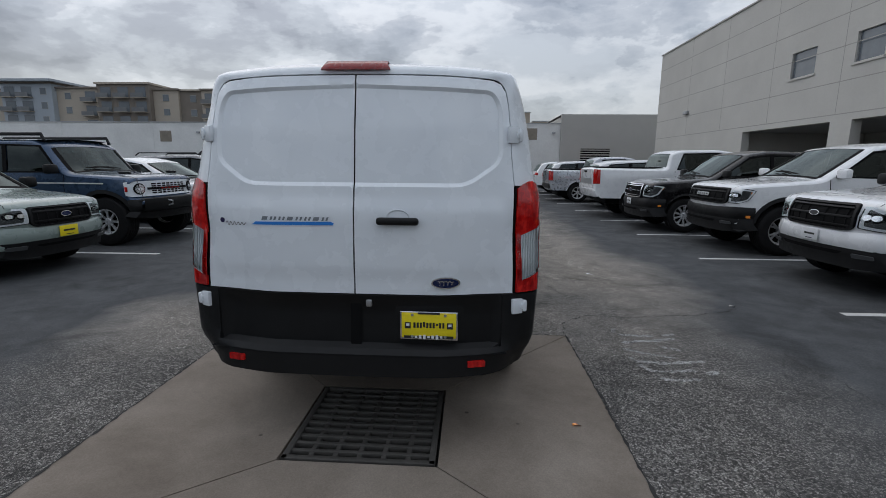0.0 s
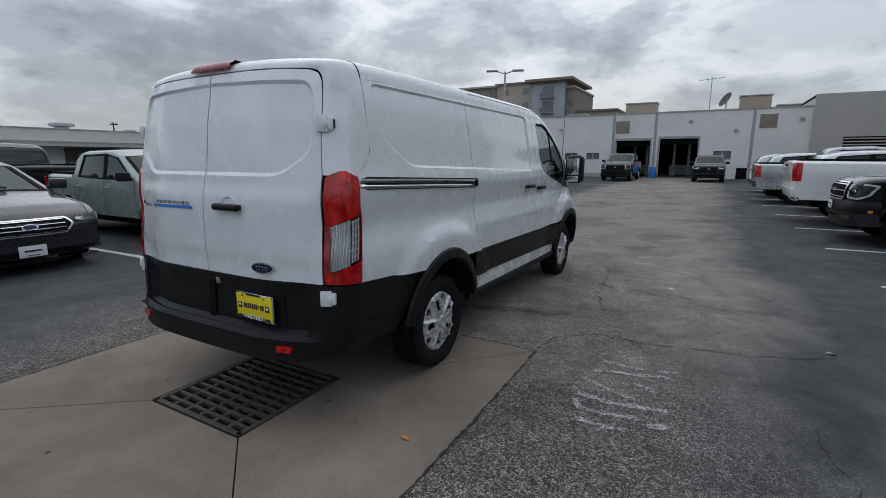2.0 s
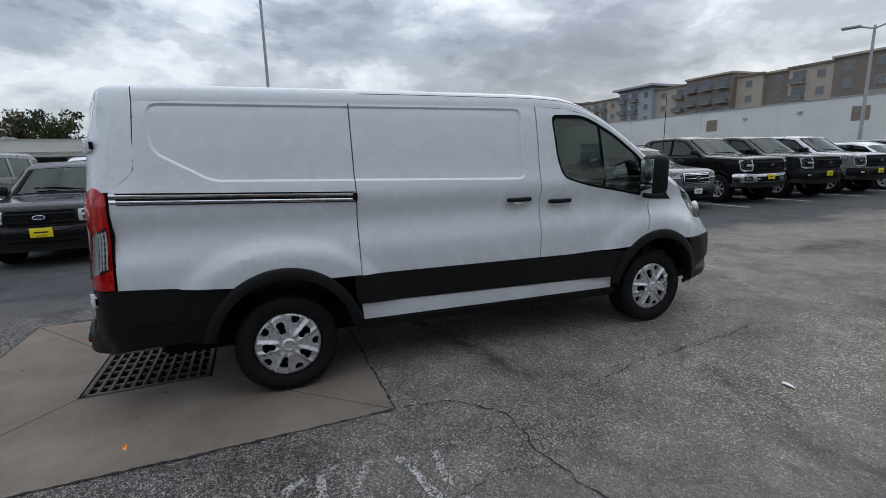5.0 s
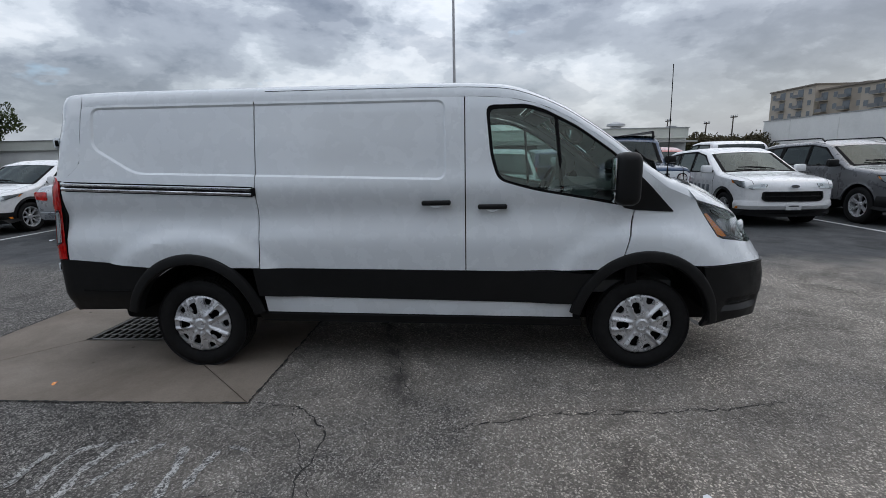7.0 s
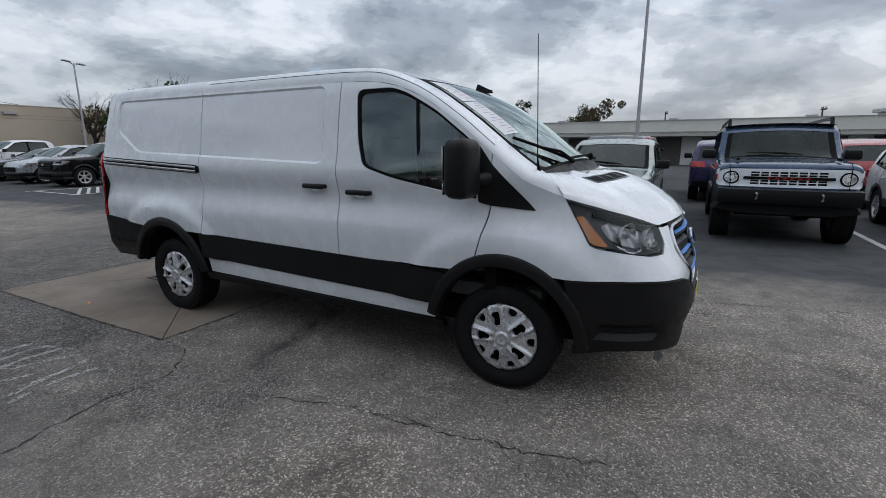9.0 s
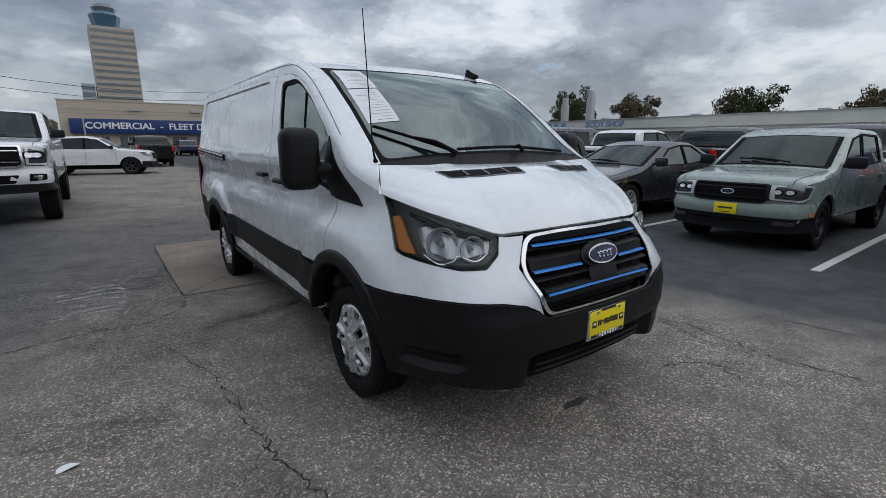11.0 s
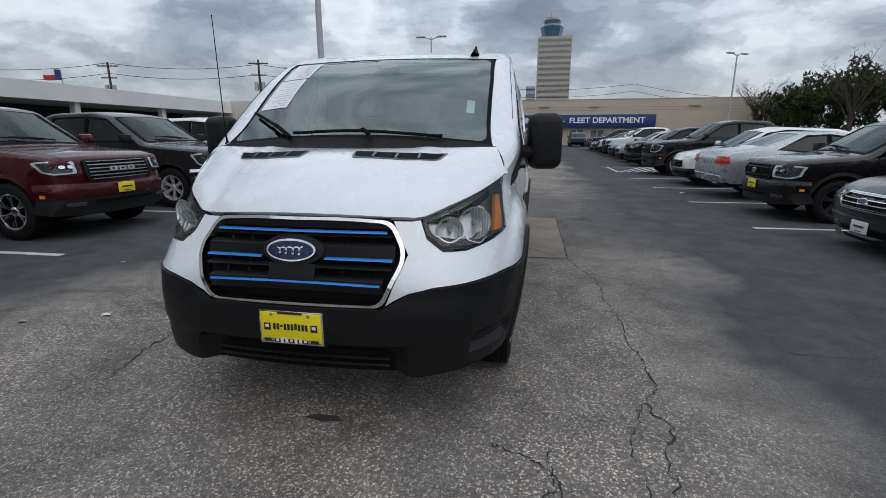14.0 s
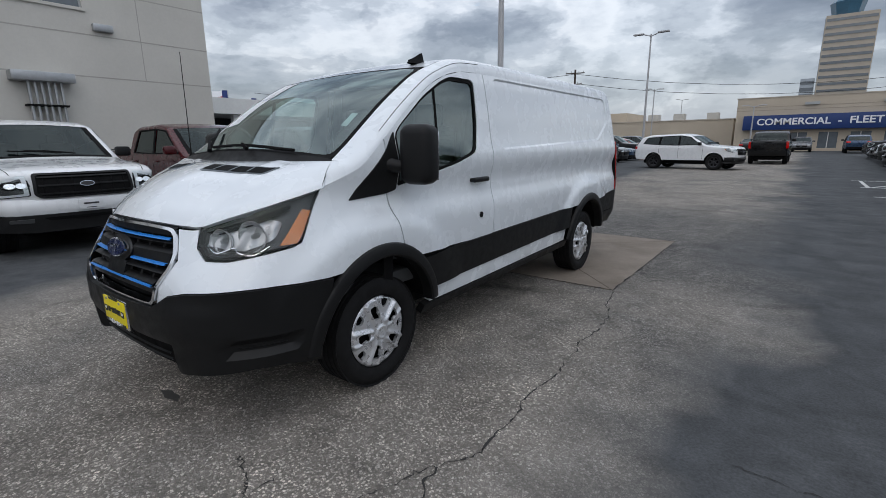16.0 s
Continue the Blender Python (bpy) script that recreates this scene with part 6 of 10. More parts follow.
    vp = around([(1 + reach, zv + 0.06), (1 + reach, b0 + 0.03), (0.8, b0 + 0.02)])
    vp = vp + [(-a, z) for a, z in vp[::-1]] + [(-bx * 0.7, zv), (bx * 0.7, zv)]
    knee = s["outline"][1][1]
    sheet("valance", vp, lambda q, z: wrap((0.014 if not deep else 0.006) + 0.085 * max(0.0, min(1.0, (knee + 0.05 - z) / 0.18)))(q, z), M_BLACKPL, root, (), 0.12, 0.05, cen)
    if not deep and near:
        for sd in (False, True):
            fg = rounded([(bx * 0.70, b0 - 0.10), (bx * 0.92, b0 - 0.09), (bx * 0.92, b0 - 0.045), (bx * 0.70, b0 - 0.045)], 0.012)
            sheet("fog_lamp", fg, wrap(0.070), M_BEZEL, root, (), 0.08, 0.01, cen, mirror=sd)
            mk = corner(b0) + reach * 0.55
            sheet("bumper_marker", rounded([(mk - 0.04, b0 + 0.03), (mk + 0.03, b0 + 0.03), (mk + 0.03, b0 + 0.075), (mk - 0.04, b0 + 0.075)], 0.008), wrap(0.045), M_AMBER, root, (), 0.08, 0.01, cen, mirror=sd)
    br = max(b0, min(z for _, z in bk) + 0.02)
    bp = rounded([(-W * 0.45, br), (W * 0.45, br), (W * 0.45, max(b1, br + 0.16)), (-W * 0.45, max(b1, br + 0.16))], 0.05)
    sheet("rear_bumper", bp, on_back(0.03), bumper, root, (), 0.12, 0.05, cen)
    if retro:
        # white full-width front with round lamps, two rows of slots and a dark red bar
        hg = around([(1.02, g0 + 0.02), (1.02, g1 - 0.02), (0.96, g1), (0.0, g1 + 0.01)])
        hg = hg + [(-a, z) for a, z in hg[-2::-1]] + [(-corner(g0) * 0.96, g0), (corner(g0) * 0.96, g0)]
        pn = sheet("front_panel", hg, wrap(0.022), M_WHITE, root, (), 0.06, 0.05, cen, "white front panel with slots")
        for zz in (g0 + 0.075, g1 - 0.075):
            sheet("slot_recess", rounded([(-0.50, zz - 0.035), (0.50, zz - 0.035), (0.50, zz + 0.035), (-0.50, zz + 0.035)], 0.01), wrap(0.027), M_SHADOWPL, pn, (), 0.1, 0.0, cen)
            for k in range(8):
                c0 = -0.5 + 1.0 * (k + 0.5) / 8
                if k:
                    sheet("slot_post", [(c0 - 0.0625 - 0.012, zz - 0.035), (c0 - 0.0625 + 0.012, zz - 0.035), (c0 - 0.0625 + 0.012, zz + 0.035), (c0 - 0.0625 - 0.012, zz + 0.035)], wrap(0.032), M_WHITE, pn, (), 0.1, 0.004, cen)
            sheet("slot_rail", [(-0.5, zz - 0.006), (0.5, zz - 0.006), (0.5, zz + 0.006), (-0.5, zz + 0.006)], wrap(0.033), M_WHITE, pn, (), 0.1, 0.004, cen)
        sheet("centre_bar", rounded([(-0.60, zg - 0.022), (0.60, zg - 0.022), (0.60, zg + 0.022), (-0.60, zg + 0.022)], 0.006), wrap(0.040), M_SHADOWPL, pn, (), 0.1, 0.02, cen)
        for k in range(6):
            c0 = -0.25 + 0.1 * k
            sheet("bar_mark", [(c0 - 0.025, zg - 0.013), (c0 + 0.025, zg - 0.013), (c0 + 0.025, zg + 0.013), (c0 - 0.025, zg + 0.013)], wrap(0.044), M_RED, pn, (), 0.1, 0.0, cen)
        for sg in (-1, 1):
            for rr, dd, mt, nm in ((0.105, 0.034, M_SHADOWPL, "headlight"), (0.085, 0.040, M_REFLECTOR, "lamp_reflector"), (0.030, 0.046, M_LAMPW, "projector")):
                c0 = sg * corner(zg) * 0.80
                sheet(nm, [(c0 + rr * math.cos(k), zg + rr * math.sin(k)) for k in np.linspace(0, 2 * math.pi, 22, endpoint=False)], wrap(dd), mt, pn, (), 0.06, 0.012, cen)
            sheet("side_marker", [(sg * corner(zg) * 0.985, zg - 0.05), (sg * corner(zg) * 1.01, zg - 0.05), (sg * corner(zg) * 1.01, zg + 0.04), (sg * corner(zg) * 0.985, zg + 0.04)], wrap(0.032), M_RED, pn, (), 0.06, 0.004, cen)
            bm = bmesh.new()
            ya, yb = s["ws"][0] - 0.16, s["rw"][0] + 0.4
            tube(bm, [(sg * W * 0.40, ya, H - 0.06), (sg * W * 0.40, ya - 0.05, H + 0.075), (sg * W * 0.40, yb, H + 0.065), (sg * W * 0.40, yb - 0.15, H - 0.04)], 0.032, 8)
            part("roof_rack", bm, M_BLACKPL, root, "thick black roof rack bar")
            bm = bmesh.new()
            grid(bm, [[(sg * (half(y, belt - 0.16) + 0.006), y, belt - 0.17), (sg * (half(y, belt - 0.14) + 0.006), y, belt - 0.145)] for y in np.linspace(-0.75, -4.4, 14)])
            part("side_stripe", bm, M_LINE, root, "pale side stripe")
            boxed("grab_handle", (sg * half(-0.6, belt) * 0.72, -0.55, belt + 0.035), (0.05, 0.22, 0.05), M_BLACKPL, root, 0.015)
        bm = bmesh.new()
        rows_ = []
        for x in np.linspace(-0.94, 0.94, 15):
            yy = 0.10 - 0.16 * abs(x) ** 3
            rows_.append([(x, yy - 0.12, 0.90), (x, yy - 0.01, 0.885), (x, yy, 0.84), (x, yy, 0.70), (x, yy - 0.03, 0.66), (x, yy - 0.14, 0.65)])
        grid(bm, rows_)
        outward(bm, (0, -0.3, 0.75))
        bb = part("steel_bumper", bm, M_BLACKPL, root, "heavy black steel bumper")
        for sg in (-1, 1):
            bm = bmesh.new()
            tube(bm, [(sg * 0.42, 0.08, 0.74), (sg * 0.42, 0.16, 0.76), (sg * 0.42, 0.17, 0.82), (sg * 0.42, 0.08, 0.84)], 0.016, 6)
            part("tow_hook", bm, M_STEEL, bb)
    if spec in ("pickup", "superduty", "smallpickup"):
        bm = bmesh.new()
        y0, y1 = s["rw"][0] - 0.06, -L + 0.12
        zt = s["outline"][11][1] - 0.012
        zb0, zb1 = s["bump"][1] + 0.06, zt - 0.05
        tg = sheet("tailgate", rounded([(-W * 0.385, zb0), (W * 0.385, zb0), (W * 0.385, zb1), (-W * 0.385, zb1)], 0.03), on_back(0.012), body, root, (), 0.12, 0.02, cen)
        sheet("tailgate_handle", rounded([(-0.16, zb1 - 0.10), (0.16, zb1 - 0.10), (0.16, zb1 - 0.04), (-0.16, zb1 - 0.04)], 0.012), on_back(0.020), M_SHADOWPL, tg, (), 0.12, 0.01, cen)
        sheet("tailgate_band", rounded([(-W * 0.34, zb0 + 0.10), (W * 0.34, zb0 + 0.10), (W * 0.34, zb0 + 0.26), (-W * 0.34, zb0 + 0.26)], 0.02), on_back(0.018), M_STEEL if spec == "superduty" else body, tg, (), 0.12, 0.012, cen)
        box(bm, 0, (y0 + y1) / 2, zt + 0.018, W * 0.80, y0 - y1, 0.03, 0.01)
        part("bed_cover", bm, M_SHADOWPL, root)
    if plate:
        pm = {"yellow": M_YELLOW, "white": M_PLATEW}[plate]
        f = on_front(0.055)
        z = b1 - 0.10
        y = f(0, z)[1]
        p = boxed("number_plate", (0, y, z), (0.305, 0.012, 0.152), pm, root, 0.008)
        for k, (wd, hh, dz) in enumerate(((0.19, 0.024, 0.006), (0.12, 0.010, -0.052))):
            boxed("print_bar", (0, y + 0.007, z + dz), (wd, 0.003, hh), M_INK, p)
    if rails:
        for sg in (-1, 1):
            bm = bmesh.new()
            ya, yb = s["ws"][0] - 0.35, s["rw"][0] + 0.5
            tube(bm, [(sg * W * 0.36, ya, H - 0.03), (sg * W * 0.36, ya - 0.12, H + 0.045), (sg * W * 0.36, yb + 0.12, H + 0.035), (sg * W * 0.36, yb, H - 0.05)], 0.018, 6)
            part("roof_rail", bm, M_BLACKPL, root)
    if cap:
        bm = bmesh.new()
        ya, yb = s["ws"][0] - 0.12, s["rw"][0] + 0.20
        rws = []
        for y in np.linspace(ya, yb, 8):
            rws.append([(x * half(y, H - 0.05) * 0.97, y, H + 0.004 - 0.04 * x * x) for x in np.linspace(-1, 1, 9)])
        grid(bm, rws)
        outward(bm, cen)
        part("roof_panel", bm, cap, root)
    return root


P_WHITE = paint("white_paint", (0.78, 0.79, 0.80), 0.0)
P_BLACK = paint("black_paint", (0.005, 0.005, 0.006), 0.1)
P_CHARC = paint("charcoal_paint", (0.030, 0.031, 0.034), 0.4)
P_GREY = paint("mid_grey_paint", (0.16, 0.165, 0.175), 0.5)
P_SILVER = paint("silver_paint", (0.42, 0.44, 0.47), 0.6)
P_PALE = paint("pale_silver_paint", (0.55, 0.57, 0.59), 0.3)
P_SAGE = paint("sage_grey_paint", (0.265, 0.325, 0.30), 0.0)
P_NAVY = paint("dark_blue_paint", (0.035, 0.065, 0.12), 0.4)
P_MAROON = paint("deep_red_paint", (0.062, 0.005, 0.007), 0.3)
P_RED = paint("red_paint", (0.30, 0.02, 0.02), 0.2)
P_PURPLE = paint("indigo_paint", (0.04, 0.035, 0.10), 0.3)


def nose_east(x, y, z=0.0, turn=0.0):
    return pose(x, y, z, 0, 0, -90 + turn)


def nose_west(x, y, z=0.0, turn=0.0):
    return pose(x, y, z, 0, 0, 90 + turn)


SMALL_FACE = dict(grille=(0.50, 0.69, 0.955))
WIDE_FACE = dict(grille=(0.74, 0.84, 1.13), lamps=[(0.80, 0.86), (0.98, 0.86), (1.12, 0.92), (1.17, 1.09), (1.0, 1.12), (0.80, 1.12)])
RAM_FACE = dict(grille=(0.58, 0.82, 1.12), lamps=[(0.70, 0.93), (0.98, 0.92), (1.13, 0.96), (1.20, 1.10), (1.0, 1.12), (0.68, 1.11)])
ROW_W, ROW_E = "cars parked along the west row", "trucks parked along the east row"
# west row, fronts to the drive lane
vehicle(nose_east(-5.20, 3.95), "pickup_truck", "sage grey small pickup truck with black grille and yellow plate", "pickup truck", "smallpickup", P_SAGE, ROW_W, rim_mat=M_DARKRIM, spokes=5, fat=0.34, plate="yellow", bumper=P_SAGE, bars=2, face=SMALL_FACE)
vehicle(nose_east(-5.10, 0.92), "sedan_car", "dark grey four-door sedan with chrome-barred grille", "car", "sedan", P_CHARC, ROW_W, spokes=10, fat=0.16, bumper=P_CHARC, bars=4, bar_mat=M_CHROME, plate="white")
vehicle(nose_east(-5.15, -2.15), "pickup_truck", "glossy black small pickup truck with black wheels", "pickup truck", "smallpickup", P_BLACK, ROW_W, rim_mat=M_DARKRIM, spokes=5, fat=0.34, clad=M_BLACKPL, plate="yellow", bumper=P_BLACK, bars=2, face=SMALL_FACE)
vehicle(nose_west(-10.4, -5.10), "sedan_car", "silver sedan parked nose in", "car", "sedan", P_SILVER, ROW_W, spokes=8, fat=0.2, bumper=P_SILVER)
vehicle(nose_east(-5.40, -8.00), "small_suv", "white boxy small SUV with round lamps", "suv", "suv", P_WHITE, ROW_W, spokes=8, fat=0.2, clad=M_BLACKPL, bars=5)
vehicle(nose_east(-5.30, -11.8), "pickup_truck", "black pickup truck with chrome wheels", "pickup truck", "pickup", P_BLACK, ROW_W)
vehicle(nose_east(-5.35, 6.85), "off_road_suv", "dark blue boxy off-road SUV with white grille and roof rails", "suv", "boxsuv", P_NAVY, ROW_W, spokes=8, fat=0.2, clad=M_BLACKPL, grille_mat=M_WHITE, bars=4, bar_mat=M_SHADOWPL, cap=M_WHITE, retro=True)
ESC = vehicle(nose_east(-5.60, 9.85), "compact_suv", "white compact SUV with dark lettering on its doors", "suv", "suv", P_WHITE, ROW_W, bars=1, bumper=P_WHITE, clad=M_BLACKPL, split=True, spokes=5, plate="white", face=dict(grille=(0.60, 0.56, 0.76), bump=(0.36, 0.56), badge_z=0.86, lamps=[(0.58, 0.845), (0.88, 0.80), (1.14, 0.86), (1.30, 0.985), (1.0, 0.965), (0.54, 0.905)],
    outline=[(-0.14, 0.26), (0.0, 0.40), (0.035, 0.62), (0.0, 0.88), (-0.12, 0.99), (-0.36, 1.035), (-1.12, 1.115), (-1.98, 1.57), (-2.45, 1.675), (-3.80, 1.62), (-4.18, 1.52), (-4.50, 1.10), (-4.60, 0.92), (-4.58, 0.50), (-4.48, 0.34)]))
for k, (w_, h_) in enumerate(((0.15, 0.17), (0.16, 0.17), (0.13, 0.17), (0.13, 0.17), (0.20, 0.22))):
    for sg in (-1, 1):
        y_ = -1.55 - 0.21 * k
        if k < 4:
            boxed("door_lettering", (sg * 0.938, y_, 0.75), (0.006, 0.115, 0.155), M_FADEINK, ESC, 0.002)
        else:
            boxed("door_lettering", (sg * 0.938, y_ - 0.02, 0.76), (0.006, w_, h_ * 0.8), M_FADEINK, ESC, 0.002)
vehicle(nose_east(-5.35, 12.6), "suv_car", "mid grey SUV with a barred grille and roof rails", "suv", "bigsuv", P_GREY, ROW_W, plate="white", bars=3, bar_mat=M_CHROME, rails=True)
for yy, mm, lb in ((15.6, P_BLACK, "black heavy-duty pickup truck with a chrome bumper"), (18.4, P_CHARC, "charcoal heavy-duty pickup truck with a black bumper"), (21.2, P_SILVER, "silver-blue heavy-duty pickup truck with a grey bumper")):
    vehicle(nose_east(-5.35, yy), "pickup_truck", lb, "pickup truck", "superduty", mm, ROW_W, spokes=8, fat=0.22, bumper=M_CHROME if mm is P_BLACK else M_BLACKPL, bars=2, plate="yellow", lift=0.05)
vehicle(nose_east(-5.3, 24.3), "small_van", "white small passenger van", "van", "hatchvan", P_WHITE, ROW_W, bumper=P_WHITE, near=False)
vehicle(nose_east(-5.2, 27.2), "pickup_truck", "mid-grey pickup truck parked in the row", "pickup truck", "pickup", P_GREY, ROW_W, spokes=6, near=False)
vehicle(nose_east(-5.6, 30.2), "pickup_truck", "dark grey pickup truck", "pickup truck", "pickup", P_CHARC, ROW_W, spokes=6, near=False)
# east row
vehicle(nose_west(5.25, 4.15), "pickup_truck", "white pickup truck with black grille and black wheels", "pickup truck", "pickup", P_WHITE, ROW_E, rim_mat=M_DARKRIM, bumper=P_WHITE, plate="white", bars=3)
vehicle(nose_west(5.20, 7.15), "pickup_truck", "white wide-bodied pickup truck with black arches and block grille", "pickup truck", "pickup", P_WHITE, ROW_E, R=0.45, lift=0.06, clad=M_BLACKPL, bars=2, split=True, spokes=6, rim_mat=M_STEEL, face=WIDE_FACE, badge=False)
vehicle(nose_west(4.75, 10.0), "pickup_truck", "black pickup truck with chrome grille", "pickup truck", "pickup", P_BLACK, ROW_E, bars=3, bar_mat=M_CHROME, spokes=10, fat=0.2, plate="white")
vehicle(nose_east(10.6, 12.9), "pickup_truck", "white heavy-duty pickup truck parked nose in", "pickup truck", "superduty", P_WHITE, ROW_E, R=0.46, bumper=P_WHITE, rim_mat=M_DARKRIM)
vehicle(nose_east(10.0, 16.0), "suv_car", "white large SUV parked nose in", "suv", "bigsuv", P_WHITE, ROW_E, near=False)
vehicle(nose_east(9.8, 19.0), "pickup_truck", "silver pickup truck parked nose in", "pickup truck", "pickup", P_SILVER, ROW_E, near=False)
vehicle(nose_east(9.4, 22.0), "suv_car", "white SUV parked nose in", "suv", "bigsuv", P_WHITE, ROW_E, near=False)
vehicle(nose_east(9.2, 25.0), "suv_car", "white SUV parked nose in", "suv", "bigsuv", P_WHITE, ROW_E, near=False)
vehicle(nose_west(5.15, 1.15), "pickup_truck", "deep red pickup truck with chrome wheels", "pickup truck", "pickup", P_MAROON, ROW_E, spokes=6, split=True, bars=6, bar_mat=M_STEEL, bumper=P_MAROON, plate="yellow", face=RAM_FACE, badge=False, rim_mat=M_CHROME)
vehicle(nose_west(5.2, -2.0), "pickup_truck", "dark grey pickup truck with chrome grille bars", "pickup truck", "pickup", P_CHARC, ROW_E, bar_mat=M_CHROME, plate="white", bumper=M_CHROME)
vehicle(nose_west(5.2, -5.1), "pickup_truck", "white pickup truck with black grille", "pickup truck", "pickup", P_WHITE, ROW_E, bumper=P_WHITE, plate="white")
vehicle(nose_west(5.2, -8.1), "pickup_truck", "white pickup truck with amber-lit lamps", "pickup truck", "pickup", P_WHITE, ROW_E, bumper=P_WHITE, plate="white")
# loose in the lanes
vehicle(pose(3.75, -4.35, 0, 0, 0, 0), "lifted_truck", "white lifted heavy-duty pickup truck on tall tyres", "pickup truck", "superduty", P_WHITE, R=0.52, lift=0.16, rim_mat=M_DARKRIM, bars=2, bar_mat=M_CHROME, bumper=P_WHITE)
vehicle(pose(-0.45, -21.0, 0, 0, 0, 77), "suv_car", "white three-row SUV with dark glass and black wheels", "suv", "bigsuv", P_WHITE, rim_mat=M_DARKRIM)
vehicle(pose(-1.1, -33.2, 0, 0, 0, 180), "pickup_truck", "black pickup truck seen from behind", "pickup truck", "pickup", P_BLACK, plate="white")
# second west row, backs to the first
ROW_B = "cars parked behind the west row"
for yy, sp, mm, lb in ((0.2, "pickup", P_BLACK, "black pickup truck"), (-3.0, "pickup", P_WHITE, "white pickup truck"), (3.2, "pickup", P_BLACK, "black pickup truck with red tail lamps"), (6.4, "bigsuv", P_PURPLE, "indigo SUV"), (9.6, "bigsuv", P_RED, "red SUV"), (12.6, "pickup", P_WHITE, "white pickup truck"), (-6.2, "cargovan", P_GREY, "grey van"), (-9.4, "bigsuv", P_CHARC, "charcoal SUV"), (15.8, "suv", P_SILVER, "silver compact SUV")):
    vehicle(nose_west(-16.6, yy), "parked_" + {"pickup": "truck", "bigsuv": "suv", "cargovan": "van", "suv": "suv"}[sp], lb + " parked nose in", {"pickup": "pickup truck", "cargovan": "van"}.get(sp, "suv"), sp, mm, ROW_B, near=False)

# ---- the white cargo van ----
VAN = thing("cargo_van", "white low-roof electric cargo van with black lower cladding", "van")
VC = (0.0, 2.8, 1.0)
XZ = [(0.28, 0.90), (0.36, 0.945), (0.42, 0.968), (0.56, 0.985), (0.80, 1.000), (0.90, 1.007), (0.96, 1.007), (1.01, 1.004), (1.05, 0.993), (1.09, 0.981), (1.14, 0.971), (1.19, 0.967), (1.225, 0.970), (1.25, 0.978), (1.29, 0.989), (1.33, 0.996), (1.36, 0.998), (1.39, 0.997), (1.42, 0.990), (1.47, 0.976), (1.55, 0.962), (1.70, 0.942), (1.92, 0.903), (2.00, 0.878), (2.06, 0.845)]
WHEEL_Y, WHEEL_Z = (1.215, 4.525), 0.345


def sstep(t):
    t = max(0.0, min(1.0, t))
    return t * t * (3 - 2 * t)


PRESS_S = Press([(0.85, 1.487), (3.115, 1.415), (3.115, 1.968), (0.53, 1.968), (0.53, 1.68)], 0.013, 0.015)
PRESS_D = Press([(-0.12, 1.445), (0.60, 1.445), (0.79, 1.575), (0.785, 1.86), (0.735, 1.952), (-0.12, 1.980)], 0.016, 0.020)


def flare(y, z):
    f = 0.0
    for yc in WHEEL_Y:
        d = math.hypot((y - yc) * 0.92, z - 0.33)
        f += 0.034 * sstep((0.79 - d) / 0.115)
    return f if z < 1.15 else 0.0


def xs(y, z):
    x = lerp_table(z, XZ) + flare(y, z)
    if z > 1.4 and y < 3.2:
        x += PRESS_S(y, z)
    return x


def y_rear(z):
    return lerp_table(z, [(0.40, 0.02), (0.85, 0.045), (1.27, 0.062), (1.50, 0.085), (1.75, 0.115), (1.95, 0.155), (2.05, 0.195)])


CR = 0.21


def s_side(y, z):
    """Way round the back corner, from the middle of the back to the side at y."""
    return lerp_table(z, XZ) - CR + math.pi * CR / 2 + (y - y_rear(z) - CR)


def rear_surf(d=0.0, shape=None):
    def f(s, z):
        a, w = abs(s), lerp_table(z, XZ)
        y0 = y_rear(z)
        k = w - CR
        if a <= k:
            x, y, nx, ny = a, y0 + 0.02 * (a / w) ** 2 - 0.02 * (k / w) ** 2, 0.0, -1.0
        elif a <= k + math.pi * CR / 2:
            t = (a - k) / CR
            x, y, nx, ny = k + CR * math.sin(t), y0 + CR - CR * math.cos(t), math.sin(t), -math.cos(t)
        else:
            x, y, nx, ny = w, y0 + CR + (a - k - math.pi * CR / 2), 1.0, 0.0
        # the back bows forward towards the lamps
        y += 0.066 * sstep((a - 0.42) / 0.43) * sstep((1.14 - a) / 0.25)
        e = d + (shape(a, z) if shape else 0.0)
        return (math.copysign(1.0, s) * (x + nx * e), y + ny * e, z)
    return f


def door_shape(a, z):
    e = PRESS_D(a, z)
    return e + 0.010 * sstep((1.385 - z) / 0.05) * sstep((z - 0.955) / 0.05) * sstep((0.84 - a) / 0.08)


def lamp_fill(a, z):
    """The tail lamp bridges the hollow of the flank with a straight outer edge."""
    straight = float(np.interp(z, (0.86, 1.36, 1.42, 1.49), (1.006, 0.998, 0.990, 0.972)))
    return max(0.0, straight - lerp_table(z, XZ)) * sstep((a - 0.88) / 0.16)


# front end: plan curves at bumper height and at hood-edge height
NOSE_LO = smooth_curve([(1.0, 4.26), (1.0, 4.42), (1.0, 4.70), (0.990, 4.90), (0.958, 5.08), (0.918, 5.22), (0.862, 5.33), (0.78, 5.42), (0.675, 5.485), (0.55, 5.528), (0.37, 5.551), (0.18, 5.562), (0.0, 5.566)], 4)
NOSE_HI = smooth_curve([(1.0, 4.26), (1.0, 4.40), (0.99, 4.62), (0.972, 4.80), (0.938, 4.95), (0.890, 5.06), (0.828, 5.15), (0.755, 5.225), (0.66, 5.288), (0.545, 5.345), (0.38, 5.408), (0.19, 5.455), (0.0, 5.47)], 4)
NA = [((a[0] + b[0]) / 2, (a[1] + b[1]) / 2) for a, b in zip(NOSE_LO, NOSE_HI)][::-1]
NS = [0.0]
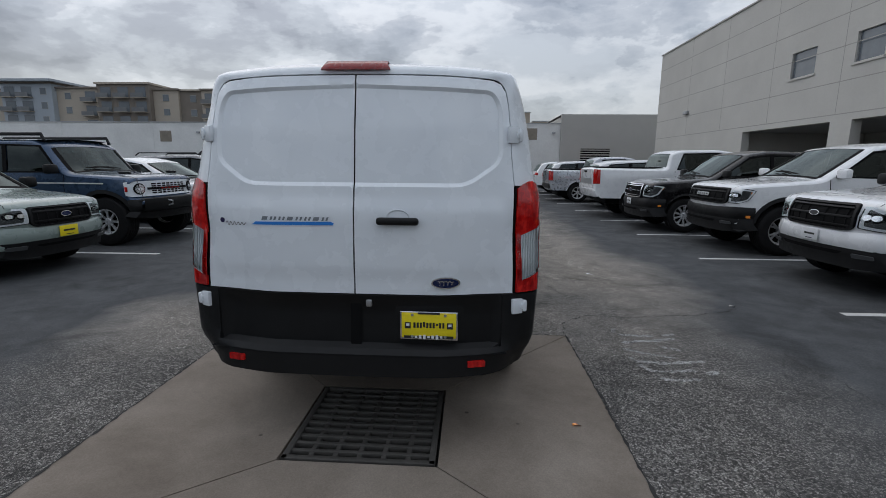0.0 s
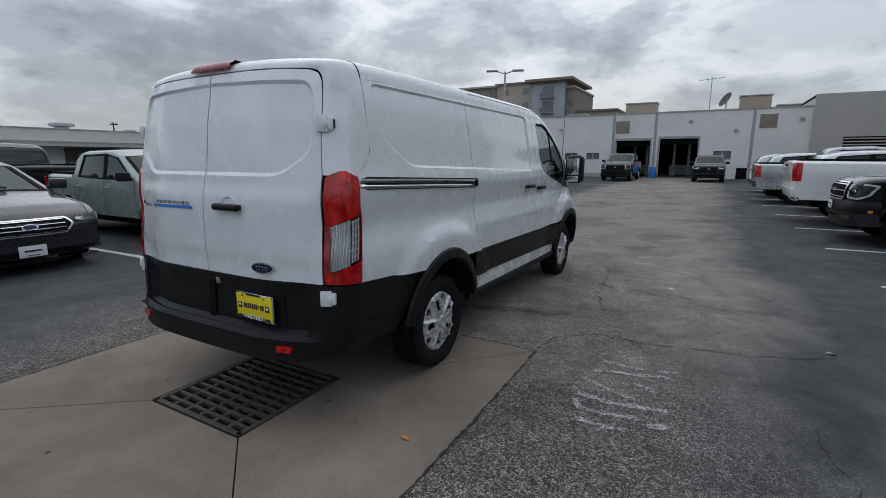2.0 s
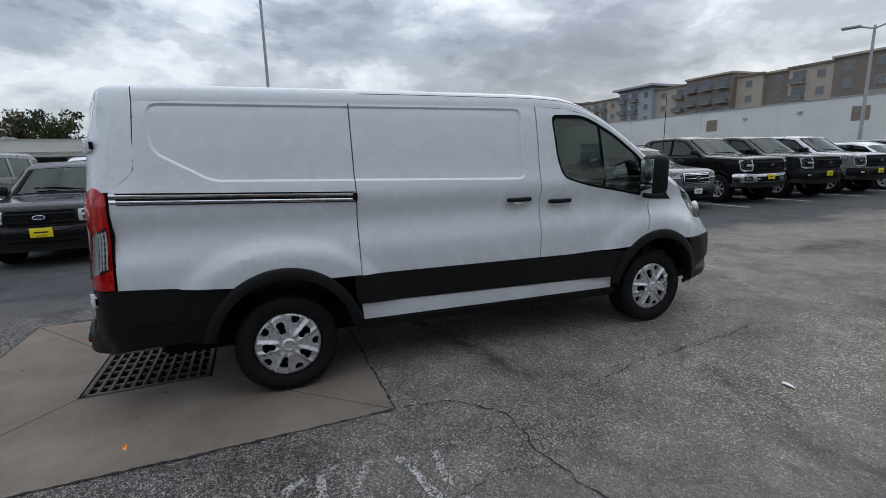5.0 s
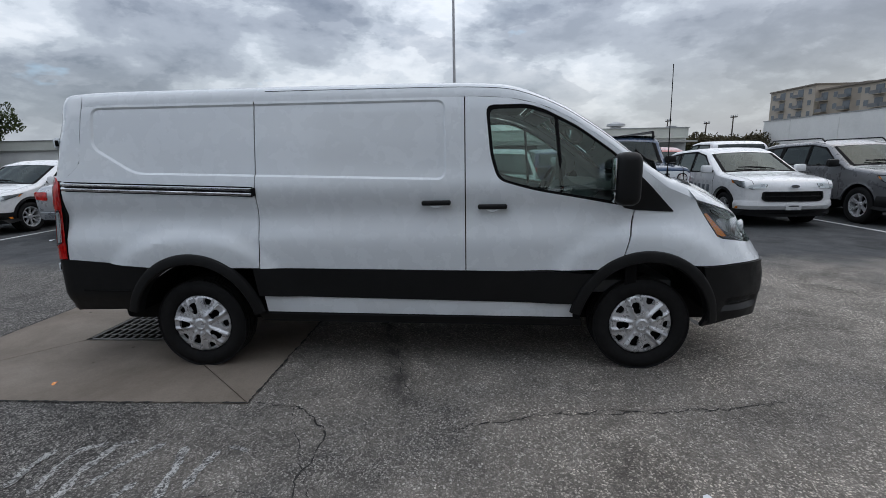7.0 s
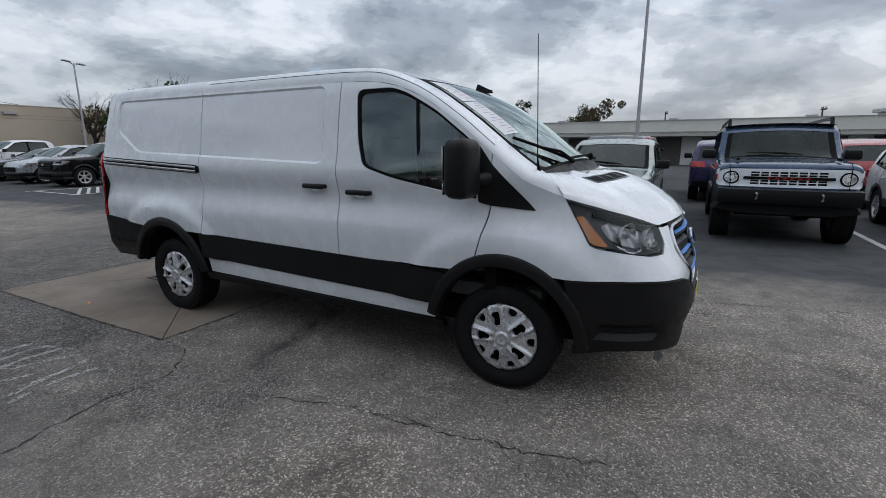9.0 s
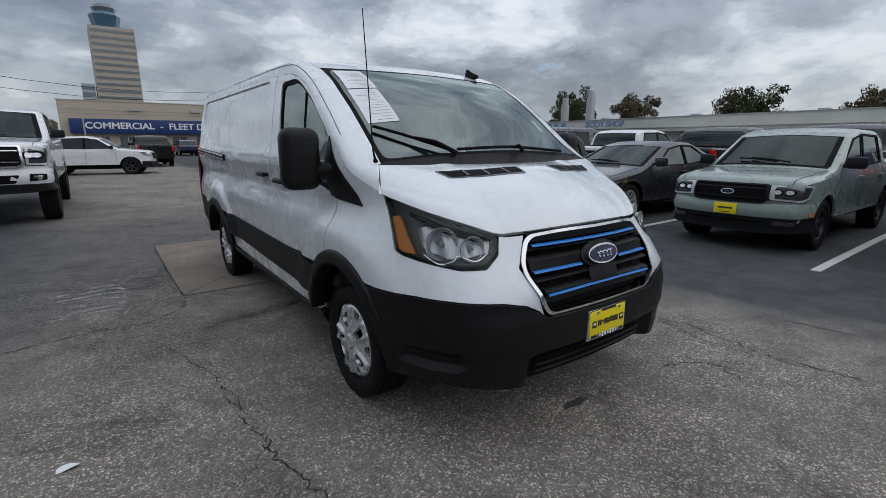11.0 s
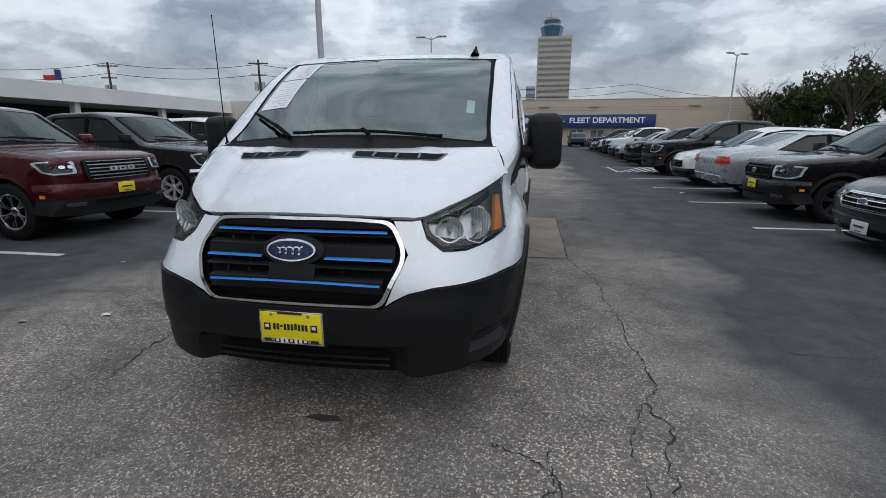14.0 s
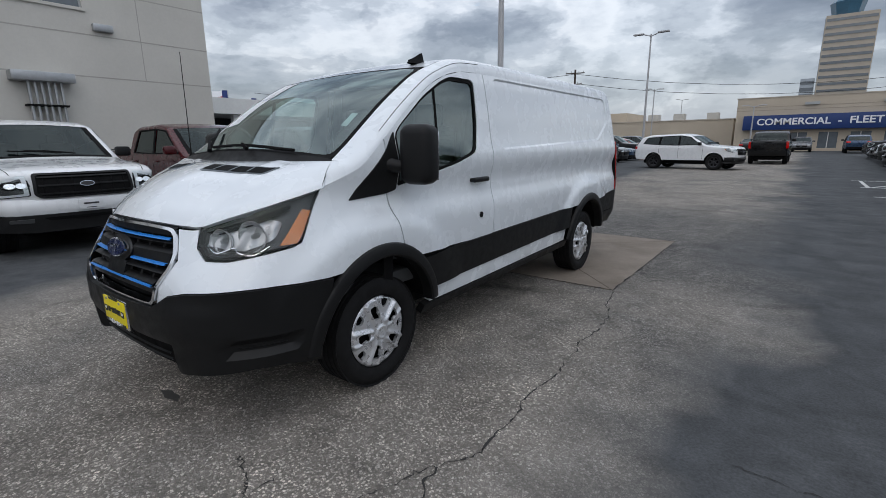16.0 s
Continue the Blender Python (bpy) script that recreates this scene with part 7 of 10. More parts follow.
for p, q in zip(NA, NA[1:]):
    NS.append(NS[-1] + math.hypot(q[0] - p[0], q[1] - p[1]))
NLO, NHI = np.array(NOSE_LO[::-1]), np.array(NOSE_HI[::-1])
S_END = NS[-1]


def s_nose(x, y):
    i = min(range(len(NA)), key=lambda k: (NA[k][0] - x) ** 2 + (NA[k][1] - y) ** 2)
    return NS[i]


def s_of_y(y):
    """For the straight flank: way from the middle of the nose to the side at y."""
    ys = [p[1] for p in NA][::-1]
    return float(np.interp(y, ys, NS[::-1]))


def nose(d=0.0, shape=None):
    def f(s, z):
        a = abs(s)
        t = max(0.0, min(1.75, (z - 0.80) / 0.27)) * 0.96
        def at(q):
            lo = np.array((np.interp(q, NS, NLO[:, 0]), np.interp(q, NS, NLO[:, 1])))
            hi = np.array((np.interp(q, NS, NHI[:, 0]), np.interp(q, NS, NHI[:, 1])))
            return lo + (hi - lo) * t
        p = at(a)
        g = at(min(S_END, a + 0.02)) - at(max(0.0, a - 0.02))
        n = np.array((-g[1], g[0])) if g[0] > 0 or g[1] < 0 else np.array((g[1], -g[0]))
        n = n / (np.linalg.norm(n) or 1)
        if n[0] < -0.01 or (n[1] < 0 and n[0] <= 0.01):
            n = -n
        k = sstep((a - 0.75) / 0.6)
        side = lerp_table(z, XZ) + flare(p[1], z)
        p = p.copy()
        p[0] = p[0] * (1 - k) + p[0] * side * k
        e = d + (shape(a, z) if shape else 0.0)
        if z < 0.52:
            e -= 0.30 * (0.52 - z) ** 1.6 * (1 - 0.6 * k)
        return (math.copysign(1.0, s) * (p[0] + n[0] * e), p[1] + n[1] * e, z)
    return f


def s_fit(x, y, z):
    """Way along the nose at height z that comes nearest to (x, y)."""
    f = nose()
    return min(np.linspace(0, S_END, 260), key=lambda q: (f(q, z)[0] - x) ** 2 + (f(q, z)[1] - y) ** 2)


def s_yz(y, z):
    """Way along the nose at height z where the flank stands at y."""
    f = nose()
    q = np.linspace(0, S_END, 160)[::-1]
    return float(np.interp(y, [f(k, z)[1] for k in q], q))


# ---- side skin ----
A_LINE = [(0.465, 1.975), (0.70, 1.985), (1.20, 1.985), (1.70, 1.985), (2.20, 1.985), (2.60, 1.985), (2.90, 1.985), (3.12, 1.985), (3.32, 1.983), (3.55, 1.970), (3.75, 1.925), (3.92, 1.855), (4.07, 1.765), (4.22, 1.665), (4.37, 1.550), (4.52, 1.432), (4.63, 1.350), (4.70, 1.318), (4.79, 1.282), (4.862, 1.251)]
B_LINE = [(0.800, 0.455, 2.078), (0.80, 0.70, 2.085), (0.80, 1.20, 2.088), (0.80, 1.70, 2.090), (0.80, 2.20, 2.091), (0.80, 2.60, 2.091), (0.80, 2.90, 2.090), (0.80, 3.13, 2.088), (0.798, 3.34, 2.082), (0.795, 3.58, 2.060), (0.79, 3.80, 1.988), (0.79, 3.97, 1.907), (0.80, 4.12, 1.813), (0.805, 4.27, 1.709), (0.812, 4.42, 1.594), (0.822, 4.57, 1.480), (0.845, 4.70, 1.398), (0.860, 4.73, 1.387), (0.8975, 4.801, 1.333), (0.935, 4.860, 1.252)]


def zt(y):
    return lerp_table(y, A_LINE)


def arch(yc, r, a0, a1, n=18):
    return arc(yc, 0.335, r, a0, a1, n)


def top_edge(y0, y1):
    ys = sorted({y0, y1} | {y for y, _ in A_LINE if y0 < y < y1})
    return [(y, zt(y)) for y in ys]


WIN = rounded([(3.395, 1.925), (3.425, 1.58), (3.475, 1.410), (3.72, 1.335), (4.335, 1.220), (4.335, 1.53), (4.28, 1.585), (4.03, 1.768), (3.80, 1.888), (3.68, 1.926)], [0.06, 0.06, 0.06, 0.1, 0.03, 0.05, 0.05, 0.08, 0.08, 0.05], 4)
R_ARCH = 0.475
A_IN = math.degrees(math.asin((0.80 - 0.335) / R_ARCH)) if R_ARCH > 0.465 else 80
for right in (True, False):
    mir = not right
    side = lambda y, z: (xs(y, z), y, z)
    yq = 1.741 if right else 3.246
    # rear quarter panel above the cladding line, with the arch cut out
    ra0 = arch(1.215, 0.53, 180 - 62, 62)
    quarter = [(0.278, 0.862), *[(p[0], p[1]) for p in ra0 if p[1] > 0.80], (yq, 0.80 if right else 0.77)] + top_edge(0.465, yq)[::-1] + [(0.461, 1.90), (0.452, 1.775), (0.437, 1.575), (0.300, 1.449), (0.290, 1.10)]
    sheet("quarter_panel", quarter, side, M_WHITE, VAN, (), 0.042, 0.012, VC, "white ribbed rear side panel", mirror=mir, angle=22, lines=PRESS_S.lines())
    if right:
        sd = [(1.749, 0.795), (3.246, 0.755)] + top_edge(1.749, 3.246)[::-1]
        dr = sheet("sliding_door", sd, side, M_WHITE, VAN, (), 0.042, 0.012, VC, "white sliding side door", mirror=mir, angle=22, lines=PRESS_S.lines())
    fd = [(3.254, 0.755), *[p for p in arch(4.525, 0.53, 158, 112, 8) if p[1] > 0.752 and p[0] < 4.33], (4.338, 0.832), (4.378, 0.98), (4.424, 1.20), (4.427, zt(4.427))] + top_edge(3.254, 4.41)[::-1]
    door = sheet("front_door", fd, side, M_WHITE, VAN, [WIN], 0.042, 0.012, VC, "white front door with dark window frame", mirror=mir)
    gl = sheet("door_window", WIN, lambda y, z: (xs(y, z) - 0.016, y, z), M_GLASS, door, (), 0.12, 0.0, VC, "lightly tinted door glass", mirror=mir)
    inner = [(p[0] + (3.88 - p[0]) * 0.05, p[1] + (1.56 - p[1]) * 0.075) for p in WIN]
    sheet("window_seal", WIN, lambda y, z: (xs(y, z) - 0.008, y, z), M_SHADOWPL, door, [inner], 0.06, 0.006, VC, mirror=mir)
    sg = 1 if right else -1
    bm = bmesh.new()
    tube(bm, [(sg * (xs(3.93, 1.27) - 0.02), 3.93, 1.27), (sg * (xs(3.90, 1.55) - 0.02), 3.905, 1.55), (sg * (xs(3.88, 1.84) - 0.02), 3.88, 1.84)], 0.014, 6)
    part("window_divider", bm, M_SHADOWPL, door)
    sail = rounded([(4.345, 1.55), (4.435, 1.44), (4.708, 1.170), (4.43, 1.188), (4.345, 1.205)], 0.015)
    sheet("mirror_sail", sail, lambda y, z: (nose()(s_yz(max(4.42, y), z), z)[0] * (1 if y > 4.43 else 0) + xs(y, z) * (0 if y > 4.43 else 1) + 0.006, y, z), M_BLACKPL, VAN, (), 0.05, 0.01, VC, "black triangular mirror base panel", mirror=mir)
    # white sill strip and black sill below the cladding
    y0s, y1s = 1.755, 4.03
    for nm, za, zb, mt, dx, ya, yb in (("sill_strip", (0.450, 0.402), (0.578, 0.510), M_WHITE, 0.0, y0s, y1s), ("sill", (0.375, 0.325), (0.437, 0.387), M_BLACKPL, 0.012, 1.70, 4.10)):
        pl = [(ya, za[0]), (yb, za[1]), (yb - 0.01, zb[1]), (ya - 0.015, zb[0])]
        sheet(nm, pl, (lambda k: (lambda y, z: (xs(y, z) - flare(y, z) + k, y, z)))(dx), mt, VAN, (), 0.08, 0.05, VC, mirror=mir)
    cl = [(1.715, 0.584), (4.09, 0.514), (4.05, 0.58), *[p for p in arch(4.525, 0.525, 148, 118, 5) if p[1] < 0.752], (3.9, 0.755), (1.745, 0.795), (1.69, 0.80)]
    sheet("side_cladding", cl, lambda y, z: (xs(y, z) - 0.3 * flare(y, z) + 0.010, y, z), M_BLACKPL, VAN, (), 0.08, 0.02, VC, "black plastic side cladding", mirror=mir)
    # wheel arch mouldings
    for yc, a0, a1 in ((1.215, 12, 166), (4.525, 4, 168)):
        bm = bmesh.new()
        rows = []
        for a in np.linspace(a0, a1, 40):
            ca, sa = math.cos(radians(a)), math.sin(radians(a))
            row = []
            for rr, dx in ((0.462, -0.06), (0.462, 0.018), (0.472, 0.028), (0.515, 0.026), (0.532, 0.016), (0.540, -0.01)):
                y, z = yc + rr * ca, 0.335 + rr * sa * 1.07
                base = nose()(s_yz(y, max(0.40, z)), max(0.40, z))[0] if y > 4.43 else xs(y, max(0.40, z)) if y > 0.5 else lerp_table(z, XZ)
                row.append((sg * (base + dx), y, z))
            rows.append(row)
        grid(bm, rows)
        outward(bm, (0, yc, 0.3))
        part("wheel_arch", bm, M_BLACKPL, VAN, "black wheel arch moulding")
        # dark liner behind the wheel
        bm = bmesh.new()
        rows = [[(sg * x, yc + 0.47 * math.cos(radians(a)), 0.335 + 0.49 * math.sin(radians(a))) for x in (0.62, 0.96)] for a in np.linspace(14, 166, 24)]
        grid(bm, rows)
        part("arch_liner", bm, M_SHADOWPL, VAN)
    # roof rail and windscreen pillar: rounded strip from side to roof
    bm = bmesh.new()
    ai = smooth_curve([(y, z) for y, z in A_LINE], 4)
    bi = smooth_curve(B_LINE, 4)
    rows = []
    for (ya, za), (xb, yb, zb) in zip(ai, bi):
        a = np.array((xs(ya, za) if ya < 4.40 else nose()(s_yz(ya, za), za)[0], ya, za))
        b = np.array((xb, yb, zb))
        k = sstep((ya - 4.55) / 0.3)
        c = np.array((a[0] - 0.010 - 0.015 * k, (ya + yb) / 2 + 0.004, zb - 0.004 - 0.004 * k))
        rows.append([tuple((1 - t) ** 2 * a + 2 * t * (1 - t) * c + t * t * b) for t in np.linspace(0, 1, 8)])
    rows = [[(sg * p[0], p[1], p[2]) for p in r] for r in rows]
    grid(bm, rows)
    outward(bm, (0, 2.8, 1.2))
    part("roof_rail", bm, M_WHITE, VAN)
    gap = [r[3] for r in rows if (1.74 if right else 3.24) < r[3][1] < 4.45]
    bm = bmesh.new()
    tube(bm, [(x + sg * 0.0005, y, z) for x, y, z in gap], 0.0022, 5)
    part("door_top_gap", bm, M_SHADOWPL, VAN)

# seams between the doors show a dark gap: an inner skin behind them
for sg in (-1, 1):
    for yy in (1.745, 3.250, 4.43):
        bm = bmesh.new()
        grid(bm, [[(sg * (lerp_table(z, XZ) - 0.030), yy - 0.04, z), (sg * (lerp_table(z, XZ) - 0.030), yy + 0.04, z)] for z in np.linspace(0.45, 1.98, 12) if yy < 4 or z < 1.2])
        part("door_rubber", bm, M_SHADOWPL, VAN)

# ---- roof ----
bm = bmesh.new()
bi = smooth_curve(B_LINE, 4)
rows = []
for xb, yb, zb in bi:
    if yb <= 3.71:
        rows.append([(xb * c, yb, zb + (0.040 - 0.020 * sstep((yb - 2.9) / 0.8)) * (1 - c * c) - (0.006 if 0.7 < yb < 3.4 and abs(math.sin(c * 9.5)) > 0.93 else 0.0)) for c in np.linspace(-1, 1, 33)])
edge_b = rows[0]
grid(bm, rows)
outward(bm, (0, 2.8, 1.2))
part("roof", bm, M_WHITE, VAN, "white ribbed steel roof")
last = rows[-1]

# ---- windscreen ----
ws_rows = [(xb, yb, zb) for xb, yb, zb in bi if 3.66 <= yb <= 4.715]


def screen(u, v, d=0.0):
    """u across from -1 to 1, v from the top to the foot."""
    i = v * (len(ws_rows) - 1)
    k = min(len(ws_rows) - 2, int(i))
    a, b = np.array(ws_rows[k]), np.array(ws_rows[k + 1])
    p = a + (b - a) * (i - k)
    bulge = (0.020 + 0.055 * sstep(v * 1.6)) * (1 - u * u) + d
    return (p[0] * u, p[1] + bulge * (0.35 + 0.5 * v), p[2] + bulge * (0.95 - 0.35 * v))


V0, V1 = 0.085, 0.985
ring = rounded([(-0.985, V0), (0.985, V0), (0.985, V1), (-0.985, V1)], [0.06] * 4)
hole = rounded([(-0.955, V0 + 0.03), (0.955, V0 + 0.03), (0.958, V1 - 0.045), (-0.958, V1 - 0.045)], [0.08] * 4)
wsg = sheet("windscreen", hole, lambda u, v: screen(u, v, 0.004), M_GLASS, VAN, (), 0.05, 0.0, (0, 2.8, 1.0), "large raked windscreen")
sheet("screen_border", ring, lambda u, v: screen(u, v, 0.003), M_SHADOWPL, wsg, [hole], 0.06, 0.008, (0, 2.8, 1.0))
hdr = [(-1, 0.0), (1, 0.0), (1, V0 - 0.004), (-1, V0 - 0.004)]
sheet("roof_header", hdr, lambda u, v: screen(u, v, 0.002), M_WHITE, VAN, (), 0.08, 0.0, VC)
for sg in (-1, 1):
    sheet("pillar_trim", [(sg * 0.988, V0 - 0.01), (sg * 1.0, V0 - 0.01), (sg * 1.0, 1.0), (sg * 0.988, 1.0)], lambda u, v: screen(u, v, 0.0), M_WHITE, VAN, (), 0.06, 0.0, VC)

# ---- hood ----


EDGE = [nose(0.005)(s_fit(0.55 + 0.385 * t, 5.343 - 0.483 * t ** 1.12, 1.072 + 0.180 * t), 1.072 + 0.180 * t) for t in np.linspace(0, 1, 17)]


def hood(u, v, d=0.0):
    """u across from -1 to 1, v from the cowl to the front edge."""
    a = abs(u)
    r = np.array((0.86 * u, 4.840 - 0.110 * u * u, 1.380 + 0.007 * u * u))
    if a < 0.6:
        t = a / 0.6
        f = np.array((0.55 * t, 5.468 - 0.125 * t * t, 1.106 - 0.034 * t * t))
    else:
        t = (a - 0.6) / 0.4
        f = np.array([float(np.interp(t, np.linspace(0, 1, 17), [e[k] for e in EDGE])) for k in range(3)])
    f[0] *= math.copysign(1, u)
    b = (0.052 + 0.022 * math.cos(a * math.pi)) * 4 * v * (1 - v) * (1 - 0.55 * a ** 3)
    crease = 0.007 * sstep(1 - abs(a - 0.56) / 0.10) * (1 - v * 0.4)
    p = r + (f - r) * v
    b += 0.018 * sstep((v - 0.75) / 0.25) * (1 - v) * 4
    return (p[0], p[1] + b * 0.45 + d * 0.3, p[2] + b + crease + d)


bm = bmesh.new()
grid(bm, [[hood(u, v) for u in np.linspace(-1, 1, 49)] for v in np.linspace(0, 1, 22)])
outward(bm, VC)
rim_edges(bm, 0.03)
HOOD = part("hood", bm, M_WHITE, VAN, "white bonnet with two dark vents")
for sg in (-1, 1):
    vent_o = [(0.145, 0.235), (0.70, 0.185), (0.655, 0.325), (0.165, 0.395)]
    cu, cv = 0.41, 0.288
    vent_i = [(cu + (p - cu) * 0.95, cv + (q - cv) * 0.80) for p, q in vent_o]
    v = sheet("hood_vent", rounded([(sg * p, q) for p, q in vent_o], 0.02), lambda u, v: hood(u, v, 0.004), M_FADEINK, HOOD, (), 0.06, 0.006, VC, "grey-framed bonnet vent")
    sheet("vent_opening", rounded([(sg * p, q) for p, q in vent_i], 0.015), lambda u, v: hood(u, v, 0.0065), M_SHADOWPL, v, (), 0.06, 0.0, VC)
    for k in (0.28, 0.41, 0.54):
        bm = bmesh.new()
        q0, q1 = 0.235 - 0.09 * (k - 0.145) + 0.012, 0.395 - 0.143 * (k - 0.165) - 0.012
        grid(bm, [[hood(sg * (k - 0.007), q, 0.0085), hood(sg * (k + 0.007), q, 0.0085)] for q in np.linspace(q0, q1, 5)])
        outward(bm, VC)
        part("vent_bar", bm, M_FADEINK, v)
bm = bmesh.new()
grid(bm, [[screen(u, 0.98, 0.004) for u in np.linspace(-0.99, 0.99, 25)], [tuple(np.array(screen(u, 1.0, -0.01)) + np.array((0, 0.03, -0.02))) for u in np.linspace(-0.99, 0.99, 25)], [hood(u, 0.0, -0.012) for u in np.linspace(-0.97, 0.97, 25)], [hood(u, 0.05, -0.02) for u in np.linspace(-0.97, 0.97, 25)]])
outward(bm, VC)
part("cowl", bm, M_BLACKPL, VAN, "black plastic cowl under the windscreen")
for x0, x1, v1 in ((0.70, 0.06, 0.90), (-0.05, -0.72, 0.935)):
    pts = [screen(x0, 0.66 if x0 > 0.5 else 0.93, 0.03), screen((x0 + x1) / 2, 0.80 if x0 > 0.5 else 0.93, 0.035), screen(x1, v1, 0.03)]
    if x0 < 0.5:
        pts = [screen(0.42, 0.935, 0.03), screen(-0.08, 0.935, 0.035), screen(-0.66, 0.955, 0.03)]
    else:
        pts = [screen(0.93, 0.70, 0.03), screen(0.72, 0.80, 0.035), screen(0.50, 0.92, 0.03)]
    bm = bmesh.new()
    tube(bm, smooth_curve(pts, 5), 0.010, 6)
    w = part("wiper_blade", bm, M_SHADOWPL, VAN, "black wiper blade")
    bm = bmesh.new()
    m = pts[1]
    e = screen(0.44, 0.985, 0.02) if x0 > 0.5 else screen(-0.16, 0.99, 0.03)
    tube(bm, [m, ((m[0] + e[0]) / 2, (m[1] + e[1]) / 2 + 0.02, (m[2] + e[2]) / 2 + 0.02), e], [0.008, 0.011, 0.016], 6)
    part("wiper_arm", bm, M_SHADOWPL, w)

# ---- front fascia ----
hl_xyz = [(0.567, 5.340, 1.066), (0.585, 5.365, 0.985), (0.648, 5.345, 0.928), (0.735, 5.29, 0.925), (0.835, 5.20, 0.945), (0.920, 5.06, 0.972), (0.937, 5.02, 0.990), (0.936, 4.868, 1.243), (0.875, 4.985, 1.210), (0.735, 5.150, 1.140), (0.63, 5.278, 1.092)]
HL = [(s_fit(x, y, z), z) for x, y, z in hl_xyz]
HL_IN = rounded(HL, 0.02, 3)
GR = [(-0.435, 1.062), (-0.22, 1.082), (0.22, 1.082), (0.435, 1.062), (0.520, 0.925), (0.425, 0.705), (-0.425, 0.705), (-0.520, 0.925)]
GR_R = rounded(GR, [0.05, 0.1, 0.1, 0.05, 0.06, 0.05, 0.05, 0.06], 5)
arch_f = [(s_yz(y, z), z) for y, z in arch(4.525, 0.53, 110, 24) if y > 4.352]
for sg in (1, -1):
    hl_top = [HL[i] for i in (7, 8, 9, 10, 0)]
    hl_bot = [HL[i] for i in (0, 1, 2, 3, 4, 5, 6, 7)]
    # wing: from the door to the lamp, over the arch
    fen = [(s_yz(4.347, 0.836), 0.836)] + [p for p in arch_f if p[1] > 0.80] + [(s_yz(4.93, 0.795), 0.795), (s_fit(0.86, 5.335, 0.80), 0.80), (0.66, 0.790), (0.545, 0.765), (0.475, 0.728), (0.440, 0.700)]
    fen += [(0.448, 0.712), (0.532, 0.925), (0.447, 1.066), (0.535, 1.062)]
    fen += [(a + 0.0 if i else a - 0.008, b) for i, (a, b) in enumerate(hl_bot)]
    fen += [(s_yz(4.862, 1.250), 1.250), (s_yz(4.79, 1.281), 1.281), (s_yz(4.70, 1.317), 1.317), (s_yz(4.63, 1.349), 1.349), (s_yz(4.52, 1.431), 1.431), (s_yz(4.434, zt(4.434)), zt(4.434)), (s_yz(4.432, 1.20), 1.20), (s_yz(4.386, 0.98), 0.98)]
    sheet("front_wing", [(sg * a, b) for a, b in fen], nose(0.0), M_WHITE, VAN, (), 0.05, 0.012, VC, "white front wing beside the grille")
    # lamp: dark housing, reflectors, amber corner, clear cover
    lamp = sheet("headlight", [(sg * a, b) for a, b in HL_IN], nose(-0.05), M_BEZEL, VAN, (), 0.05, -0.045, VC, "clear headlight with amber corner")
    amb = [(s_fit(0.932, 5.035, 0.985), 0.985), (s_fit(0.884, 5.118, 0.982), 0.982), (s_fit(0.903, 5.045, 1.065), 1.065), (s_fit(0.914, 4.975, 1.150), 1.150), (s_fit(0.936, 4.925, 1.140), 1.140)]
    sheet("indicator", [(sg * a, b) for a, b in rounded(amb, 0.012)], nose(-0.018), M_AMBER, lamp, (), 0.04, 0.02, VC, "amber turn signal")
    refl = [(HL[0][0] + 0.035, 1.045), (HL[1][0] + 0.04, 0.99), (HL[2][0] + 0.05, 0.975), (HL[3][0] + 0.04, 0.965), (HL[4][0] - 0.01, 0.985), (HL[5][0] - 0.10, 1.02), (HL[5][0] - 0.09, 1.09), (HL[9][0] + 0.06, 1.12), (HL[10][0] + 0.03, 1.075)]
    sheet("reflector_shell", [(sg * a, b) for a, b in rounded(refl, 0.02)], nose(-0.04, lambda a, z: 0.008 * math.sin(a * 60)), M_DIMREFL, lamp, (), 0.025, 0.0, VC)
    s1 = (HL[3][0] + HL[4][0]) / 2 + 0.015
    for cs_, cz_, rr in ((s1, 1.035, 0.078), (s1 - 0.155, 1.015, 0.062)):
        bm = bmesh.new()
        f = nose(-0.045)
        c0 = Vector(f(sg * cs_, cz_))
        c1 = Vector(nose(0.0)(sg * cs_, cz_))
        ax = (c1 - c0).normalized()
        ax = (ax + Vector((0, 1.2, 0))).normalized()
        q = ax.to_track_quat("Z", "Y").to_matrix().to_4x4()
        lathe(bm, [(0.012, -0.035), (rr * 0.45, -0.028), (rr * 0.8, 0.0), (rr, 0.03), (rr * 1.04, 0.03)], 20, "Z")
        bmesh.ops.transform(bm, matrix=Matrix.Translation(c0 + ax * 0.012) @ q, verts=bm.verts[:])
        part("reflector_bowl", bm, M_FLUTED, lamp)
        bm = bmesh.new()
        lathe(bm, [(0.0001, 0.030), (0.010, 0.028), (0.013, 0.015), (0.013, -0.03)], 12, "Z")
        bmesh.ops.transform(bm, matrix=Matrix.Translation(c0 + ax * 0.012) @ q, verts=bm.verts[:])
        part("bulb_cap", bm, M_DIMREFL, lamp)
    f = nose(-0.012)
    bm = bmesh.new()
    tube(bm, [f(sg * a, z) for a, z in smooth_line([(s1 - 0.235, 0.995), (s1 - 0.165, 0.962), (s1 - 0.09, 0.985), (s1 - 0.055, 0.962), (s1 + 0.02, 0.948), (s1 + 0.085, 0.985)])], 0.0045, 6)
    part("lamp_brow", bm, M_CHROME, lamp)
    up = [(HL[0][0] + 0.02, 1.05), (HL[10][0] + 0.005, 1.072), (HL[9][0] + 0.01, 1.115), (HL[8][0] - 0.02, 1.175), (HL[8][0] - 0.01, 1.150), (HL[9][0] + 0.03, 1.085), (HL[10][0] + 0.02, 1.045)]
